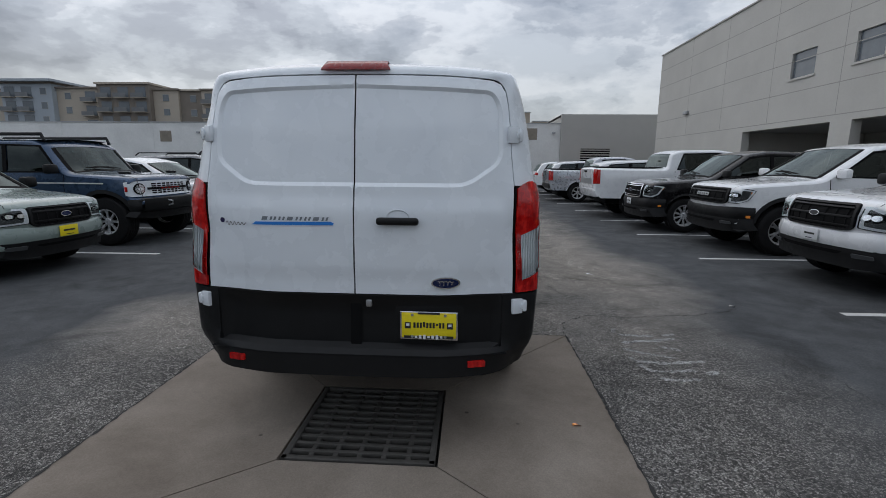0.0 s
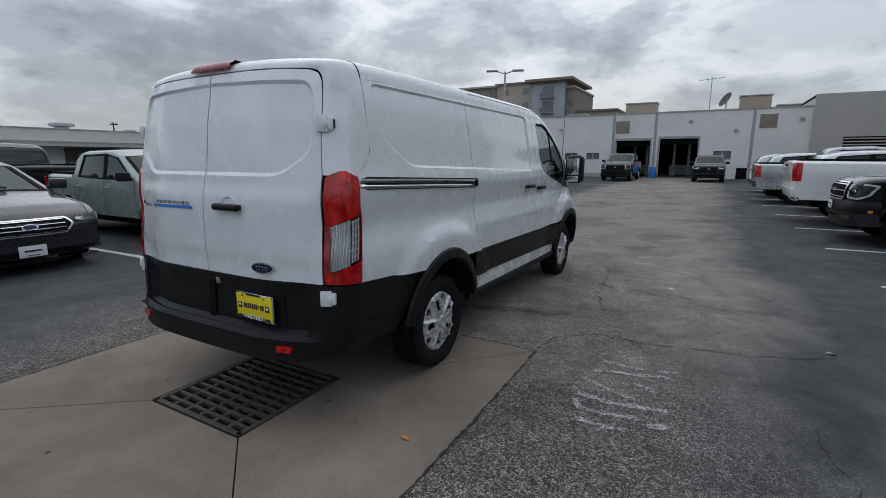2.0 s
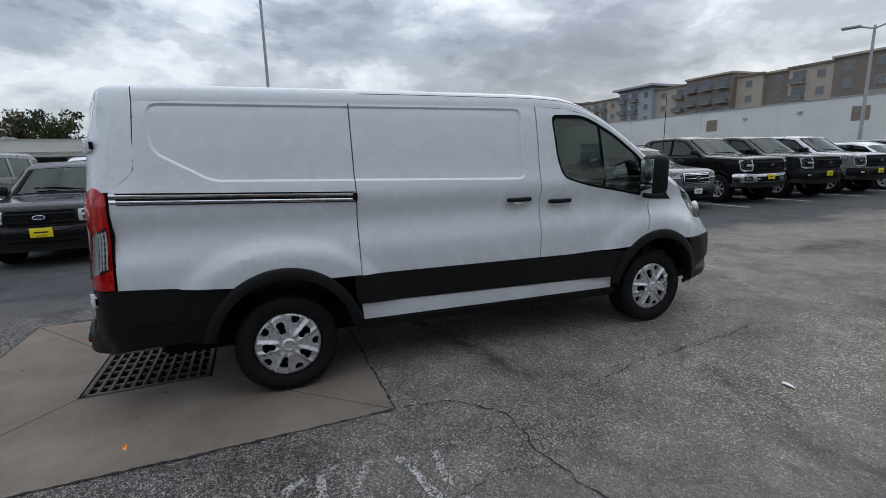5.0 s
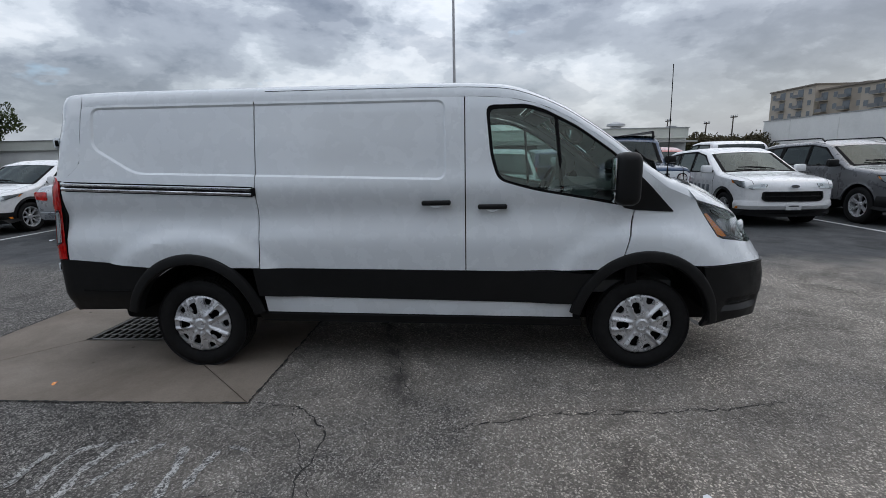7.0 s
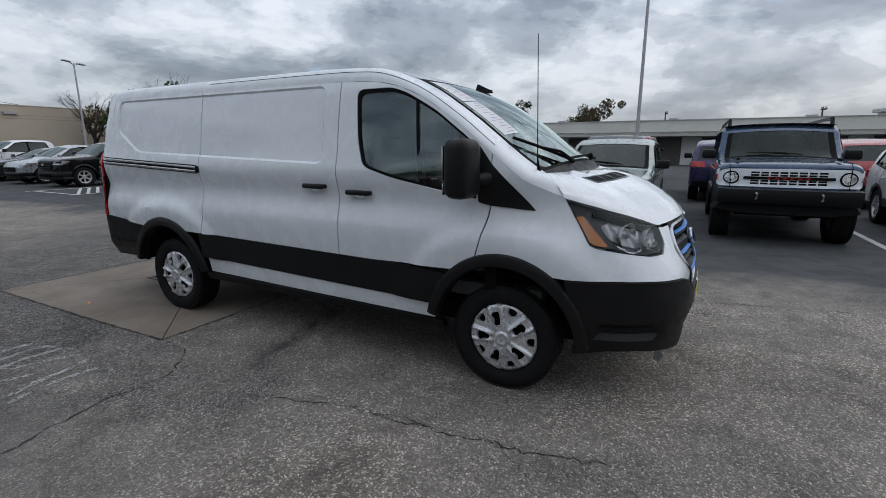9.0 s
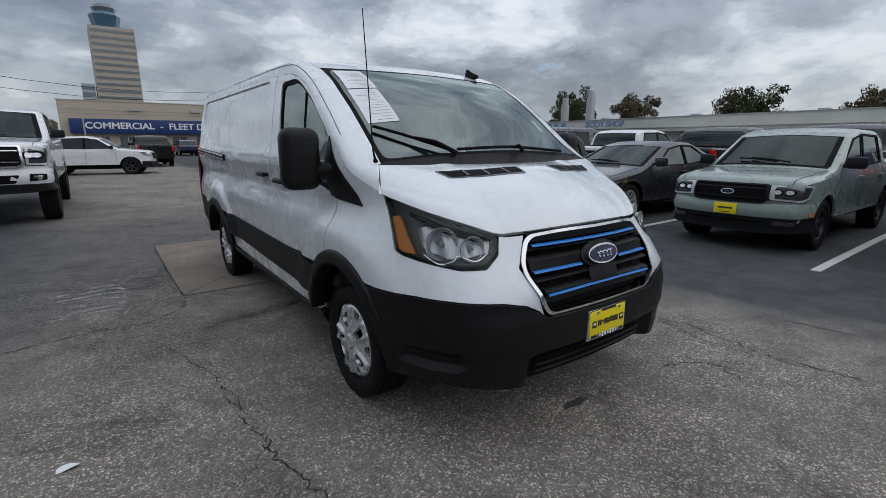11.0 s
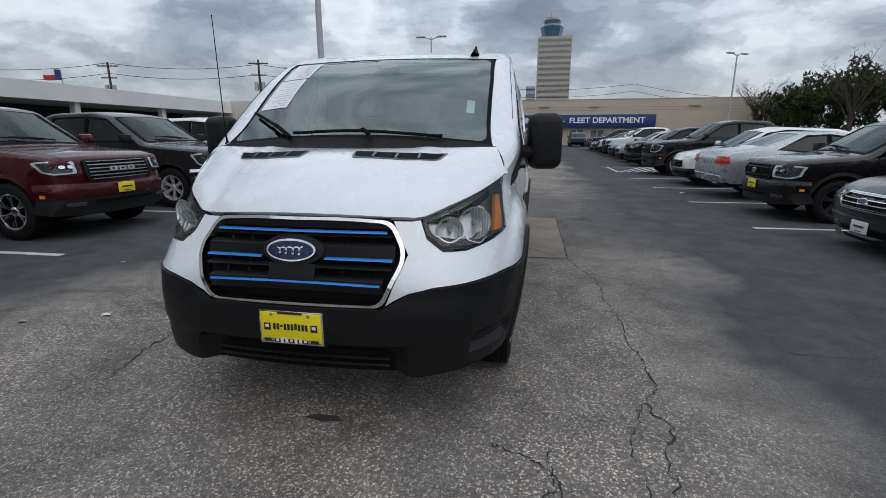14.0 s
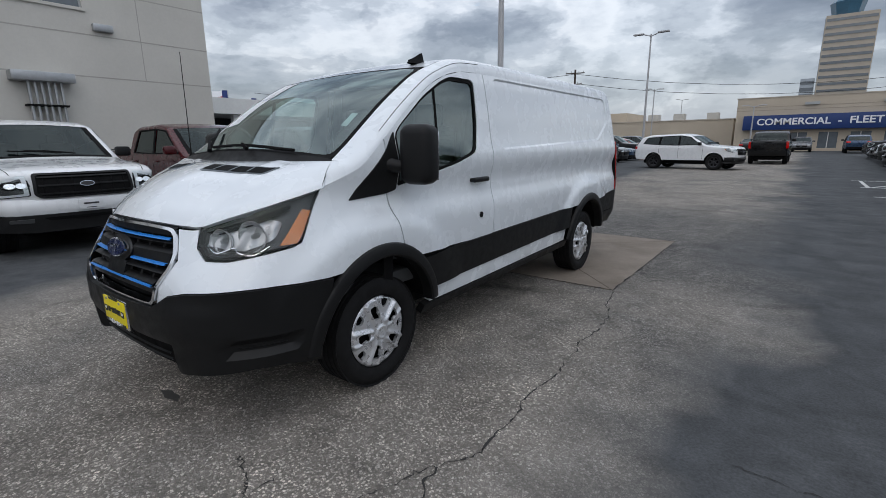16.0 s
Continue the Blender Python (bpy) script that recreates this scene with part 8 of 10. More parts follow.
    sheet("lamp_trim", [(sg * a, b) for a, b in rounded(up, 0.012)], nose(-0.02), M_SHADOWPL, lamp, (), 0.04, 0.01, VC)
    sheet("lamp_cover", [(sg * a, b) for a, b in HL_IN], nose(0.002), M_CLEARLENS, lamp, (), 0.04, 0.012, VC)

# grille: chrome frame, dark mesh, blue bars
gback = sheet("grille", GR_R, nose(-0.055), M_SHADOWPL, VAN, (), 0.06, 0.0, VC, "black grille with blue bars and chrome frame")
out_r = [(a * 1.022, 0.885 + (b - 0.885) * 1.04) for a, b in GR_R]
in_r = [(a * 0.984, 0.885 + (b - 0.885) * 0.972) for a, b in GR_R]
sheet("grille_frame", out_r, nose(0.012), M_CHROME, gback, [in_r], 0.03, 0.05, VC, "chrome grille surround")
for (z0, z1, k) in ((1.030, 1.078, 0.86), (0.995, 1.008, 0.9), (0.895, 0.965, 0.935), (0.862, 0.872, 0.92), (0.755, 0.822, 0.86)):
    w = 0.505 * k
    bm = bmesh.new()
    rows = []
    for s in np.linspace(-w, w, 21):
        zz = 0.010 * (1 - (s / w) ** 2)
        rows.append([nose(-0.04)(s, z1 + zz), nose(-0.012)(s, z1 + zz), nose(0.004)(s, z1 - 0.012 + zz), nose(-0.01)(s, z0 + zz), nose(-0.04)(s, z0 + zz)])
    grid(bm, rows)
    outward(bm, VC)
    part("grille_slat", bm, M_BLACKPL, gback)
for z0, k, gap in ((1.016, 0.84, 0.0), (0.900, 0.92, 0.155), (0.797, 0.84, 0.0)):
    w = 0.505 * k
    for sg in ((-1, 1) if gap else (0,)):
        bm = bmesh.new()
        lo, hi = (-w, w) if not gap else sorted((sg * gap, sg * w))
        rows = []
        for s in np.linspace(lo, hi, 17):
            zz = 0.010 * (1 - (s / w) ** 2)
            rows.append([nose(-0.01)(s, z0 + 0.006 + zz), nose(0.008)(s, z0 + 0.004 + zz), nose(0.010)(s, z0 - 0.003 + zz), nose(-0.01)(s, z0 - 0.006 + zz)])
        grid(bm, rows)
        outward(bm, VC)
        part("blue_bar", bm, M_BLUE, gback, "bright blue grille bar")
for s in (-0.36, -0.24, -0.12, 0.12, 0.24, 0.36):
    bm = bmesh.new()
    grid(bm, [[nose(-0.03)(s - 0.006, z), nose(-0.022)(s, z), nose(-0.03)(s + 0.006, z)] for z in np.linspace(0.76, 1.07, 8)])
    outward(bm, VC)
    part("grille_rib", bm, M_BLACKPL, gback)
sheet("charge_flap", rounded([(-0.115, 0.785), (0.115, 0.785), (0.115, 0.885), (-0.115, 0.885)], 0.012), nose(0.004), M_BLACKPL, gback, (), 0.05, 0.03, VC)


def oval(cx, cz, rx, rz, n=36):
    return [(cx + rx * math.cos(2 * math.pi * i / n), cz + rz * math.sin(2 * math.pi * i / n)) for i in range(n)]


bz = 0.948
sheet("badge_mount", oval(0, bz - 0.004, 0.150, 0.068), nose(0.006), M_BLACKPL, gback, (), 0.04, 0.04, VC)
bdg = sheet("badge", oval(0, bz, 0.118, 0.049), nose(0.030), M_CHROME, gback, (), 0.04, 0.02, VC, "blue oval badge with chrome rim")
sheet("badge_field", oval(0, bz, 0.108, 0.041), nose(0.0335), M_OVAL, bdg, (), 0.03, 0.004, VC)
def script(cx, cz, w, h, thick):
    """Outline of one flowing stroke, like worn handwriting."""
    q = np.linspace(0, 1, 60)
    mid = [(cx + w * (t - 0.5) + 0.10 * w * math.sin(25 * t), cz + h * (0.5 * math.cos(25 * t) * (1 - 0.35 * t)) ) for t in q]
    up = [(a, b + thick) for a, b in mid]
    return mid, up


def script_stroke(surface, cx, cz, w, h, thick, parent, d):
    mid, up = script(cx, cz, w, h, thick)
    bm = bmesh.new()
    f = surface(d)
    grid(bm, [[f(*a), f(*b)] for a, b in zip(mid, up)])
    return part("badge_stroke", bm, M_CHROME, parent, smooth=False)


script_stroke(nose, 0.0, bz - 0.003, 0.120, 0.034, 0.006, bdg, 0.0375)

# front bumper
bp = [(s_yz(4.905, 0.788), 0.788), (s_fit(0.86, 5.335, 0.795), 0.795), (0.66, 0.785), (0.545, 0.760), (0.475, 0.722), (0.43, 0.694), (0.0, 0.690)]
bp = bp + [(-a, b) for a, b in bp[-2::-1]]
low_h = [(0.0, 0.345), (0.6, 0.355), (0.95, 0.385), (s_yz(5.15, 0.5), 0.375), (s_yz(5.05, 0.5), 0.345), (s_yz(4.955, 0.5), 0.325), (s_yz(4.985, 0.5), 0.46), (s_yz(4.965, 0.5), 0.56)]
low = [(-a, b) for a, b in low_h[:0:-1]] + low_h


def bumper_shape(a, z):
    e = 0.012
    e += 0.014 * sstep((0.74 - z) / 0.05) * sstep((z - 0.50) / 0.06) * sstep((1.0 - a) / 0.3)
    fog = max(abs(a - 0.99) / 0.15, abs(z - 0.497) / 0.040)
    e -= 0.030 * sstep((1.25 - fog) / 0.35)
    mouth = max(a / 0.52, abs(z - 0.415) / 0.075)
    e -= 0.07 * sstep((1.06 - mouth) / 0.14)
    return e


BUMP = sheet("front_bumper", bp + low, nose(0.0, bumper_shape), M_BLACKPL, VAN, (), 0.035, 0.03, VC, "black moulded front bumper")
sheet("air_intake", rounded([(-0.48, 0.36), (0.48, 0.36), (0.44, 0.465), (-0.44, 0.465)], 0.02), nose(-0.045), M_SHADOWPL, BUMP, (), 0.06, 0.0, VC)
for z in (0.395, 0.43):
    bm = bmesh.new()
    grid(bm, [[nose(-0.03)(s, z + 0.007), nose(-0.02)(s, z), nose(-0.03)(s, z - 0.007)] for s in np.linspace(-0.45, 0.45, 13)])
    outward(bm, VC)
    part("intake_slat", bm, M_BLACKPL, BUMP)
for sg in (-1, 1):
    bm = bmesh.new()
    grid(bm, [[nose(-0.03)(sg * s, 0.512), nose(-0.012)(sg * s, 0.500), nose(-0.03)(sg * s, 0.486)] for s in np.linspace(0.88, 1.10, 9)])
    outward(bm, VC)
    part("bumper_fin", bm, M_BLACKPL, BUMP)


def dealer_plate(parent, x, y, z, face):
    """A yellow advertising plate; its print stands as plain bars."""
    pl = boxed("number_plate", (x, y, z), (0.318, 0.014, 0.164), M_CHROME, parent, 0.006, "yellow plate in a thin frame")
    boxed("plate_face", (x, y + face * 0.005, z + 0.004), (0.300, 0.012, 0.142), M_YELLOW, pl, 0.005)
    yb = y + face * 0.012
    for k in range(10):
        boxed("print_bar", (x - 0.078 + k * 0.0175, yb, z + 0.006 + (0.004 if k in (3, 7) else 0)), (0.011, 0.003, 0.030 if k not in (7,) else 0.010), M_INK, pl)
    for sx in (-0.115, 0.115):
        boxed("print_mark", (x + sx, yb, z + 0.004), (0.032, 0.003, 0.034), M_INK, pl)
        boxed("print_mark", (x + sx, yb + face * 0.001, z + 0.008), (0.018, 0.003, 0.014), M_PAPER, pl)
    boxed("print_bar", (x, yb, z + 0.073), (0.12, 0.003, 0.010), M_INK, pl)
    boxed("print_bar", (x, yb, z - 0.062), (0.27, 0.004, 0.016), M_INK, pl)
    for k in range(7):
        boxed("print_mark", (x - 0.07 + 0.023 * k, yb + face * 0.002, z - 0.060), (0.014, 0.003, 0.012 + 0.006 * (k % 3)), M_PAPER, pl)
    for sx in (-0.09, 0.09):
        for sz in (-0.058, 0.064):
            bm = bmesh.new()
            rod(bm, (x + sx, yb - face * 0.002, z + sz), (x + sx, yb + face * 0.004, z + sz), 0.008, None, 8)
            part("plate_screw", bm, M_STEEL, pl)
    return pl


dealer_plate(VAN, 0.0, 5.588, 0.590, 1)
boxed("plate_bracket", (0.0, 5.570, 0.585), (0.34, 0.03, 0.17), M_BLACKPL, VAN, 0.01)

# ---- back ----
rs = rear_surf
DOORS = []
# outline of the door opening: way round the back and height, from the lamp to the middle
OPEN = [(0.858, 1.455), (0.842, 1.60), (0.832, 1.775), (0.822, 1.88), (0.808, 1.952), (0.780, 1.995), (0.735, 2.013), (0.60, 2.022), (0.30, 2.031), (0.0, 2.034)]
TLO = [(0.870, 0.862), (0.863, 1.30), (0.864, 1.446)]
SIDE_Y = ((0.862, 1.10, 1.40, 1.449), (0.272, 0.282, 0.290, 0.286))
for sg in (-1, 1):
    rd = [(0.004, 0.868), (0.860, 0.868), (0.852, 1.30), (0.853, 1.455), (0.837, 1.60), (0.827, 1.775), (0.817, 1.88), (0.803, 1.948), (0.775, 1.990), (0.730, 2.006), (0.60, 2.015), (0.30, 2.024), (0.004, 2.027)]
    d = sheet("rear_door", [(sg * a, b) for a, b in rd], rs(0.0, door_shape), M_WHITE, VAN, (), 0.035, 0.014, VC, "white rear door with pressed panel", angle=24, lines=[[(sg * max(0.02, q[0]), q[1]) for q in lp] for lp in PRESS_D.lines()])
    DOORS.append(d)
    # tail lamp: dark shell, red and clear lenses split by slanting lines
    tl = [(sg * a, b) for a, b in TLO] + [(sg * 0.893, 1.474), (sg * 0.945, 1.490), (sg * s_side(0.195, 1.49), 1.490), (sg * s_side(0.245, 1.474), 1.474)] + [(sg * s_side(float(np.interp(z, *SIDE_Y)), z), z) for z in (1.445, 1.40, 1.10, 0.862)]
    TL = sheet("taillight", rounded(tl, 0.012), rs(-0.004, lamp_fill), M_SHADOWPL, VAN, (), 0.05, 0.03, VC, "tall red and clear tail light")
    def band(z0a, z0b, z1a, z1b, u0=0.0, u1=1.0, m=0.010):
        """Part of the lamp between two slanting lines, inner and outer height of each."""
        def edge(z, u):
            lo = float(np.interp(z, (0.86, 1.30, 1.448, 1.485), (0.870, 0.863, 0.866, 0.925))) + m
            hi = s_side(float(np.interp(z, (0.86, 1.10, 1.40, 1.449, 1.472, 1.49), (0.272, 0.282, 0.290, 0.282, 0.250, 0.195))), z) - m
            return sg * (lo + (hi - lo) * u)
        za = lambda u: z0a + (z0b - z0a) * u
        zb = lambda u: z1a + (z1b - z1a) * u
        lo = [(edge(z, u0), z) for z in np.linspace(za(u0), zb(u0), 8)]
        hi = [(edge(z, u1), z) for z in np.linspace(za(u1), zb(u1), 8)]
        return lo + hi[::-1]
    top_l = band(1.175, 1.255, 1.440, 1.440, m=0.008)
    top_l = top_l[:8] + [(sg * 0.903, 1.461), (sg * 0.950, 1.477), (sg * (s_side(0.195, 1.477) - 0.004), 1.477), (sg * (s_side(0.240, 1.462) - 0.008), 1.462)] + top_l[8:]
    for lens in (top_l, band(0.872, 0.872, 0.928, 0.995, m=0.008)):
        sheet("red_lens", lens, rs(0.010, lamp_fill), M_RED, TL, (), 0.035, 0.012, VC)
    for u in (0.68, 0.77, 0.87, 0.93):
        sheet("lens_bar", band(0.965, 1.005, 1.168, 1.235, u, u + 0.045), rs(0.008, lamp_fill), M_LAMPW, TL, (), 0.05, 0.004, VC)
    sheet("lamp_reflector", band(0.932, 1.0, 1.171, 1.251, 0.0, 0.64), rs(0.004, lamp_fill), M_FLUTED, TL, (), 0.04, 0.0, VC)
    sheet("lamp_reflector", band(0.945, 1.0, 1.171, 1.251, 0.66, 1.0), rs(0.004, lamp_fill), M_BEZEL, TL, (), 0.04, 0.0, VC)
    for k in range(6):
        f = 0.10 + 0.155 * k
        za, zb = 0.96 + f * 0.24, 1.005 + f * 0.245
        sheet("lens_rib", band(za, zb, za + 0.006, zb + 0.006, 0.66 if k % 2 else 0.72, 1.0 if k % 3 else 0.88, 0.012), rs(0.0095, lamp_fill), M_LAMPW, TL, (), 0.05, 0.004, VC)
    for u0_, u1_ in ((0.0, 0.13), (0.91, 1.0)):
        sheet("red_border", band(0.925, 0.99, 1.18, 1.26, u0_, u1_, 0.006), rs(0.012, lamp_fill), M_RED, TL, (), 0.04, 0.006, VC)
    sheet("clear_lens", band(0.932, 1.0, 1.171, 1.251), rs(0.013, lamp_fill), M_CLEARLENS, TL, (), 0.04, 0.006, VC)
    # hinges: a plate, a knuckle and a dark slot, square to the rounded corner
    for zz, ss, hh in ((1.722, 0.852, 0.088), (0.795, 0.895, 0.085)):
        w_ = lerp_table(zz, XZ) - CR
        th = (ss - w_) / CR
        m4 = Matrix.Translation(Vector(rs(0.0)(sg * ss, zz))) @ Matrix.Rotation(sg * th, 4, "Z")
        hg = None
        for nm, cx, cy, sx, sy, sz, bv, mt in (("hinge", -0.012, -0.012, 0.064, 0.026, hh, 0.006, M_WHITE), ("hinge_knuckle", 0.030, -0.016, 0.030, 0.034, hh * 0.78, 0.010, M_WHITE), ("hinge_slot", 0.046, -0.010, 0.012, 0.020, hh * 0.5, 0.003, M_SHADOWPL), ("hinge_tab", 0.010, -0.028, 0.018, 0.010, hh * 0.35, 0.003, M_WHITE)):
            bm = bmesh.new()
            box(bm, sg * cx, cy, 0.0, sx, sy, sz, bv)
            bmesh.ops.transform(bm, matrix=m4, verts=bm.verts[:])
            ob = part(nm, bm, mt, hg or VAN, "white rear door hinge bracket" if hg is None else "")
            hg = hg or ob
# frame round the doors: corner posts and the band under the roof edge
for sg in (-1, 1):
    pin = smooth_curve(OPEN, 4)
    pout = smooth_curve([(xs(0.300, 1.449), 0.296, 1.449), (lerp_table(1.575, XZ), 0.431, 1.575), (lerp_table(1.775, XZ), 0.446, 1.775), (lerp_table(1.90, XZ), 0.454, 1.90), (lerp_table(1.975, XZ), 0.457, 1.975), (0.856, 0.457, 2.048), (0.800, 0.455, 2.076), (0.60, 0.455, 2.096), (0.30, 0.455, 2.112), (0.0, 0.455, 2.117)], 4)
    rows = []
    for (si, zi), po in zip(pin, pout):
        p0, p1 = np.array(rs(0.0)(si, zi)), np.array(po)
        c = np.array((p1[0], p0[1] + 0.012, p1[2]))
        c1, c2 = p0 + 0.72 * (c - p0), p1 + 0.72 * (c - p1)
        k = sstep((zi - 1.86) / 0.12)
        row = []
        so = s_side(max(0.30, po[1]), min(po[2], 1.99))
        for t in np.linspace(0, 1, 12):
            q = (1 - t) ** 3 * p0 + 3 * (1 - t) ** 2 * t * c1 + 3 * (1 - t) * t * t * c2 + t ** 3 * p1
            e = np.array(rs(0.0)(si + (so - si) * t, zi + (po[2] - zi) * t)) if k < 1 else q
            q = q * k + e * (1 - k)
            row.append((sg * q[0], q[1], q[2]))
        rows.append(row)
    bm = bmesh.new()
    grid(bm, rows)
    outward(bm, (0, 1.2, 1.4))
    rim_edges(bm, 0.012)
    part("rear_frame", bm, M_WHITE, VAN, "white corner post and roof edge")
    bm = bmesh.new()
    seam = smooth_curve([(0.300, 1.450), (0.385, 1.515), (0.434, 1.575), (0.440, 1.640)], 5)
    tube(bm, [(sg * (lerp_table(z, XZ) - 0.001), y, z) for y, z in seam], 0.0013, 5)
    part("panel_gap", bm, M_SHADOWPL, VAN)
# dark rubber behind the seams
bm = bmesh.new()
grid(bm, [[rs(-0.02)(s, z) for s in (-0.03, 0.03)] for z in np.linspace(0.5, 2.02, 8)])
for sg in (-1, 1):
    pts = [(0.918, 0.87), (0.914, 1.30)] + OPEN
    grid(bm, [[rs(-0.022)(sg * max(0.0, a + k), b + k * (1 if b > 1.99 else 0)) for k in (-0.04, 0.03)] for a, b in pts])
    bmesh.ops.recalc_face_normals(bm, faces=bm.faces[:])
part("door_seal", bm, M_SHADOWPL, VAN)
bm = bmesh.new()
rows = []
for x in np.linspace(-0.185, 0.185, 15):
    e = 1 - 0.10 * (abs(x) / 0.185) ** 6
    k = 0.0 if abs(x) < 0.184 else 0.012
    rows.append([(x, 0.175, 2.050), (x, 0.152 + k, 2.054), (x * 0.985, 0.154 + k, 2.062), (x * 0.93, 0.162 + k, 2.080 * e + 2.05 * (1 - e)), (x * 0.90, 0.215, 2.106 * e + 2.085 * (1 - e)), (x * 0.86, 0.36, 2.100)])
grid(bm, rows)
outward(bm, (0, 0.4, 1.9))
part("brake_light", bm, M_DULLRED, VAN, "long red high-level brake light")
# door furniture
bm = bmesh.new()
hy = y_rear(1.268)
bm2 = bmesh.new()
lathe(bm2, [(0.0001, 0.004), (0.05, 0.004), (0.060, 0.010), (0.064, 0.002)], 24, "Z")
bmesh.ops.transform(bm2, matrix=Matrix.Translation((0.238, hy - 0.012, 1.285)) @ Matrix.Rotation(radians(90), 4, "X") @ Matrix.Diagonal((1.0, 0.7, 1, 1)), verts=bm2.verts[:])
part("handle_cup", bm2, M_WHITE, DOORS[1])
box(bm, 0.238, hy - 0.045, 1.268, 0.225, 0.035, 0.040, 0.016, 3)
box(bm, 0.150, hy - 0.022, 1.268, 0.03, 0.05, 0.032, 0.010)
box(bm, 0.326, hy - 0.022, 1.268, 0.03, 0.05, 0.032, 0.010)
part("door_handle", bm, M_BLACKPL, DOORS[1], "black bar door handle")
# blue name strip with plain dark strokes on it
sheet("name_strip", [(-0.565, 1.236), (-0.112, 1.240), (-0.105, 1.250), (-0.122, 1.258), (-0.54, 1.252)], rs(0.014), M_BLUE, DOORS[0], (), 0.05, 0.004, VC)
# its lettering stands as slanting grey strokes
for k in range(8):
    x = -0.505 + 0.0475 * k
    w = 0.010 if k % 3 else 0.030
    for q in ((0.0, 0.022) if k % 3 else (0.0,)):
        sheet("name_mark", [(x + q, 1.2625), (x + q + w, 1.2625), (x + q + w + 0.007, 1.282), (x + q + 0.007, 1.282)], rs(0.014), M_FADEINK, DOORS[0], (), 0.05, 0.003, VC)
sheet("sticker_mark", oval(-0.752, 1.252, 0.014, 0.014, 14), rs(0.0125), P_PURPLE, DOORS[0], (), 0.02, 0.001, VC)
x = -0.73
wave = [(x + 0.13 * q, 1.238 + 0.012 * math.sin(34 * q) * (1 - 0.6 * q)) for q in np.linspace(0, 1, 40)]
sheet("sticker_stroke", wave + [(a, b - 0.0045) for a, b in wave[::-1]], rs(0.0125), M_INK, DOORS[0], (), 0.02, 0.001, VC)
ob = sheet("badge", oval(0.495, 0.938, 0.078, 0.031), rs(0.018), M_CHROME, DOORS[1], (), 0.03, 0.01, VC, "blue oval badge with chrome rim")
sheet("badge_field", oval(0.495, 0.938, 0.070, 0.025), rs(0.0205), M_OVAL, ob, (), 0.03, 0.002, VC)
script_stroke(rs, 0.495, 0.936, 0.085, 0.024, 0.005, ob, 0.0225)
# black lower doors, bumper and step


def low_shape(a, z):
    e = 0.004
    e -= 0.035 * sstep((0.80 - a) / 0.05) * sstep((0.845 - z) / 0.03) * sstep((z - 0.555) / 0.03)
    return e


def step_shape(a, z):
    return 0.008 + 0.050 * sstep((0.60 - z) / 0.05) * sstep((0.98 - a) / 0.30) - 0.05 * sstep((0.60 - z) / 0.16) * sstep((a - 0.70) / 0.2)


sheet("lower_door_panel", [(-0.80, 0.560), (0.80, 0.560), (0.835, 0.862), (-0.835, 0.862)], rs(0.0, low_shape), M_BLACKPL, VAN, (), 0.05, 0.01, VC, "black lower rear door panel")
sb = lambda y, z: s_side(y, z)
arch_r = [(1.215 + 0.525 * math.cos(radians(a)), 0.335 + 0.562 * math.sin(radians(a))) for a in np.linspace(171, 128, 12)]
outer_r = [(sb(y, max(z, 0.30)), z) for y, z in arch_r]
poly = [(0.805, 0.862), (sb(0.30, 0.864), 0.864), (sb(0.92, 0.812), 0.812)] + outer_r[::-1] + [(sb(0.60, 0.455), 0.455), (sb(0.25, 0.45), 0.45), (0.80, 0.430), (0.0, 0.425)]
full = poly + [(-a, b) for a, b in poly[-2::-1]] + [(-0.80, 0.575), (0.80, 0.575)]
RB = sheet("rear_bumper", full, rs(0.0, step_shape), M_BLACKPL, VAN, (), 0.05, 0.04, VC, "black rear bumper with a step")
bm = bmesh.new()
grid(bm, [[rs(0.062)(s, 0.545), rs(-0.03)(s, 0.552), rs(-0.05)(s, 0.565)] for s in np.linspace(-0.82, 0.82, 15)])
part("step_tread", bm, M_SHADOWPL, RB)
for sg in (-1, 1):
    sheet("reflector", rounded([(sg * 0.62, 0.482), (sg * 0.715, 0.482), (sg * 0.715, 0.518), (sg * 0.62, 0.518)], 0.008), rs(0.070), M_RED, RB, (), 0.04, 0.02, VC, "red bumper reflector")
    bm = bmesh.new()
    grid(bm, [[(sg * (lerp_table(0.63, XZ) + 0.012), y, 0.640 - 0.02 * y), (sg * (lerp_table(0.63, XZ) + 0.016), y, 0.634 - 0.02 * y), (sg * (lerp_table(0.63, XZ) + 0.012), y, 0.628 - 0.02 * y)] for y in np.linspace(0.35, 0.72, 6)])
    part("bumper_line", bm, M_SHADOWPL, RB)
dealer_plate(VAN, 0.405, y_rear(0.69) + 0.000, 0.695, -1)
sheet("plate_recess", rounded([(0.20, 0.600), (0.61, 0.600), (0.59, 0.80), (0.22, 0.80)], 0.02), rs(-0.024), M_BLACKPL, VAN, (), 0.08, 0.01, VC)
bm = bmesh.new()
box(bm, 0.075, y_rear(0.82) + 0.012, 0.815, 0.034, 0.04, 0.045, 0.008)
part("door_latch", bm, M_STEEL, VAN)

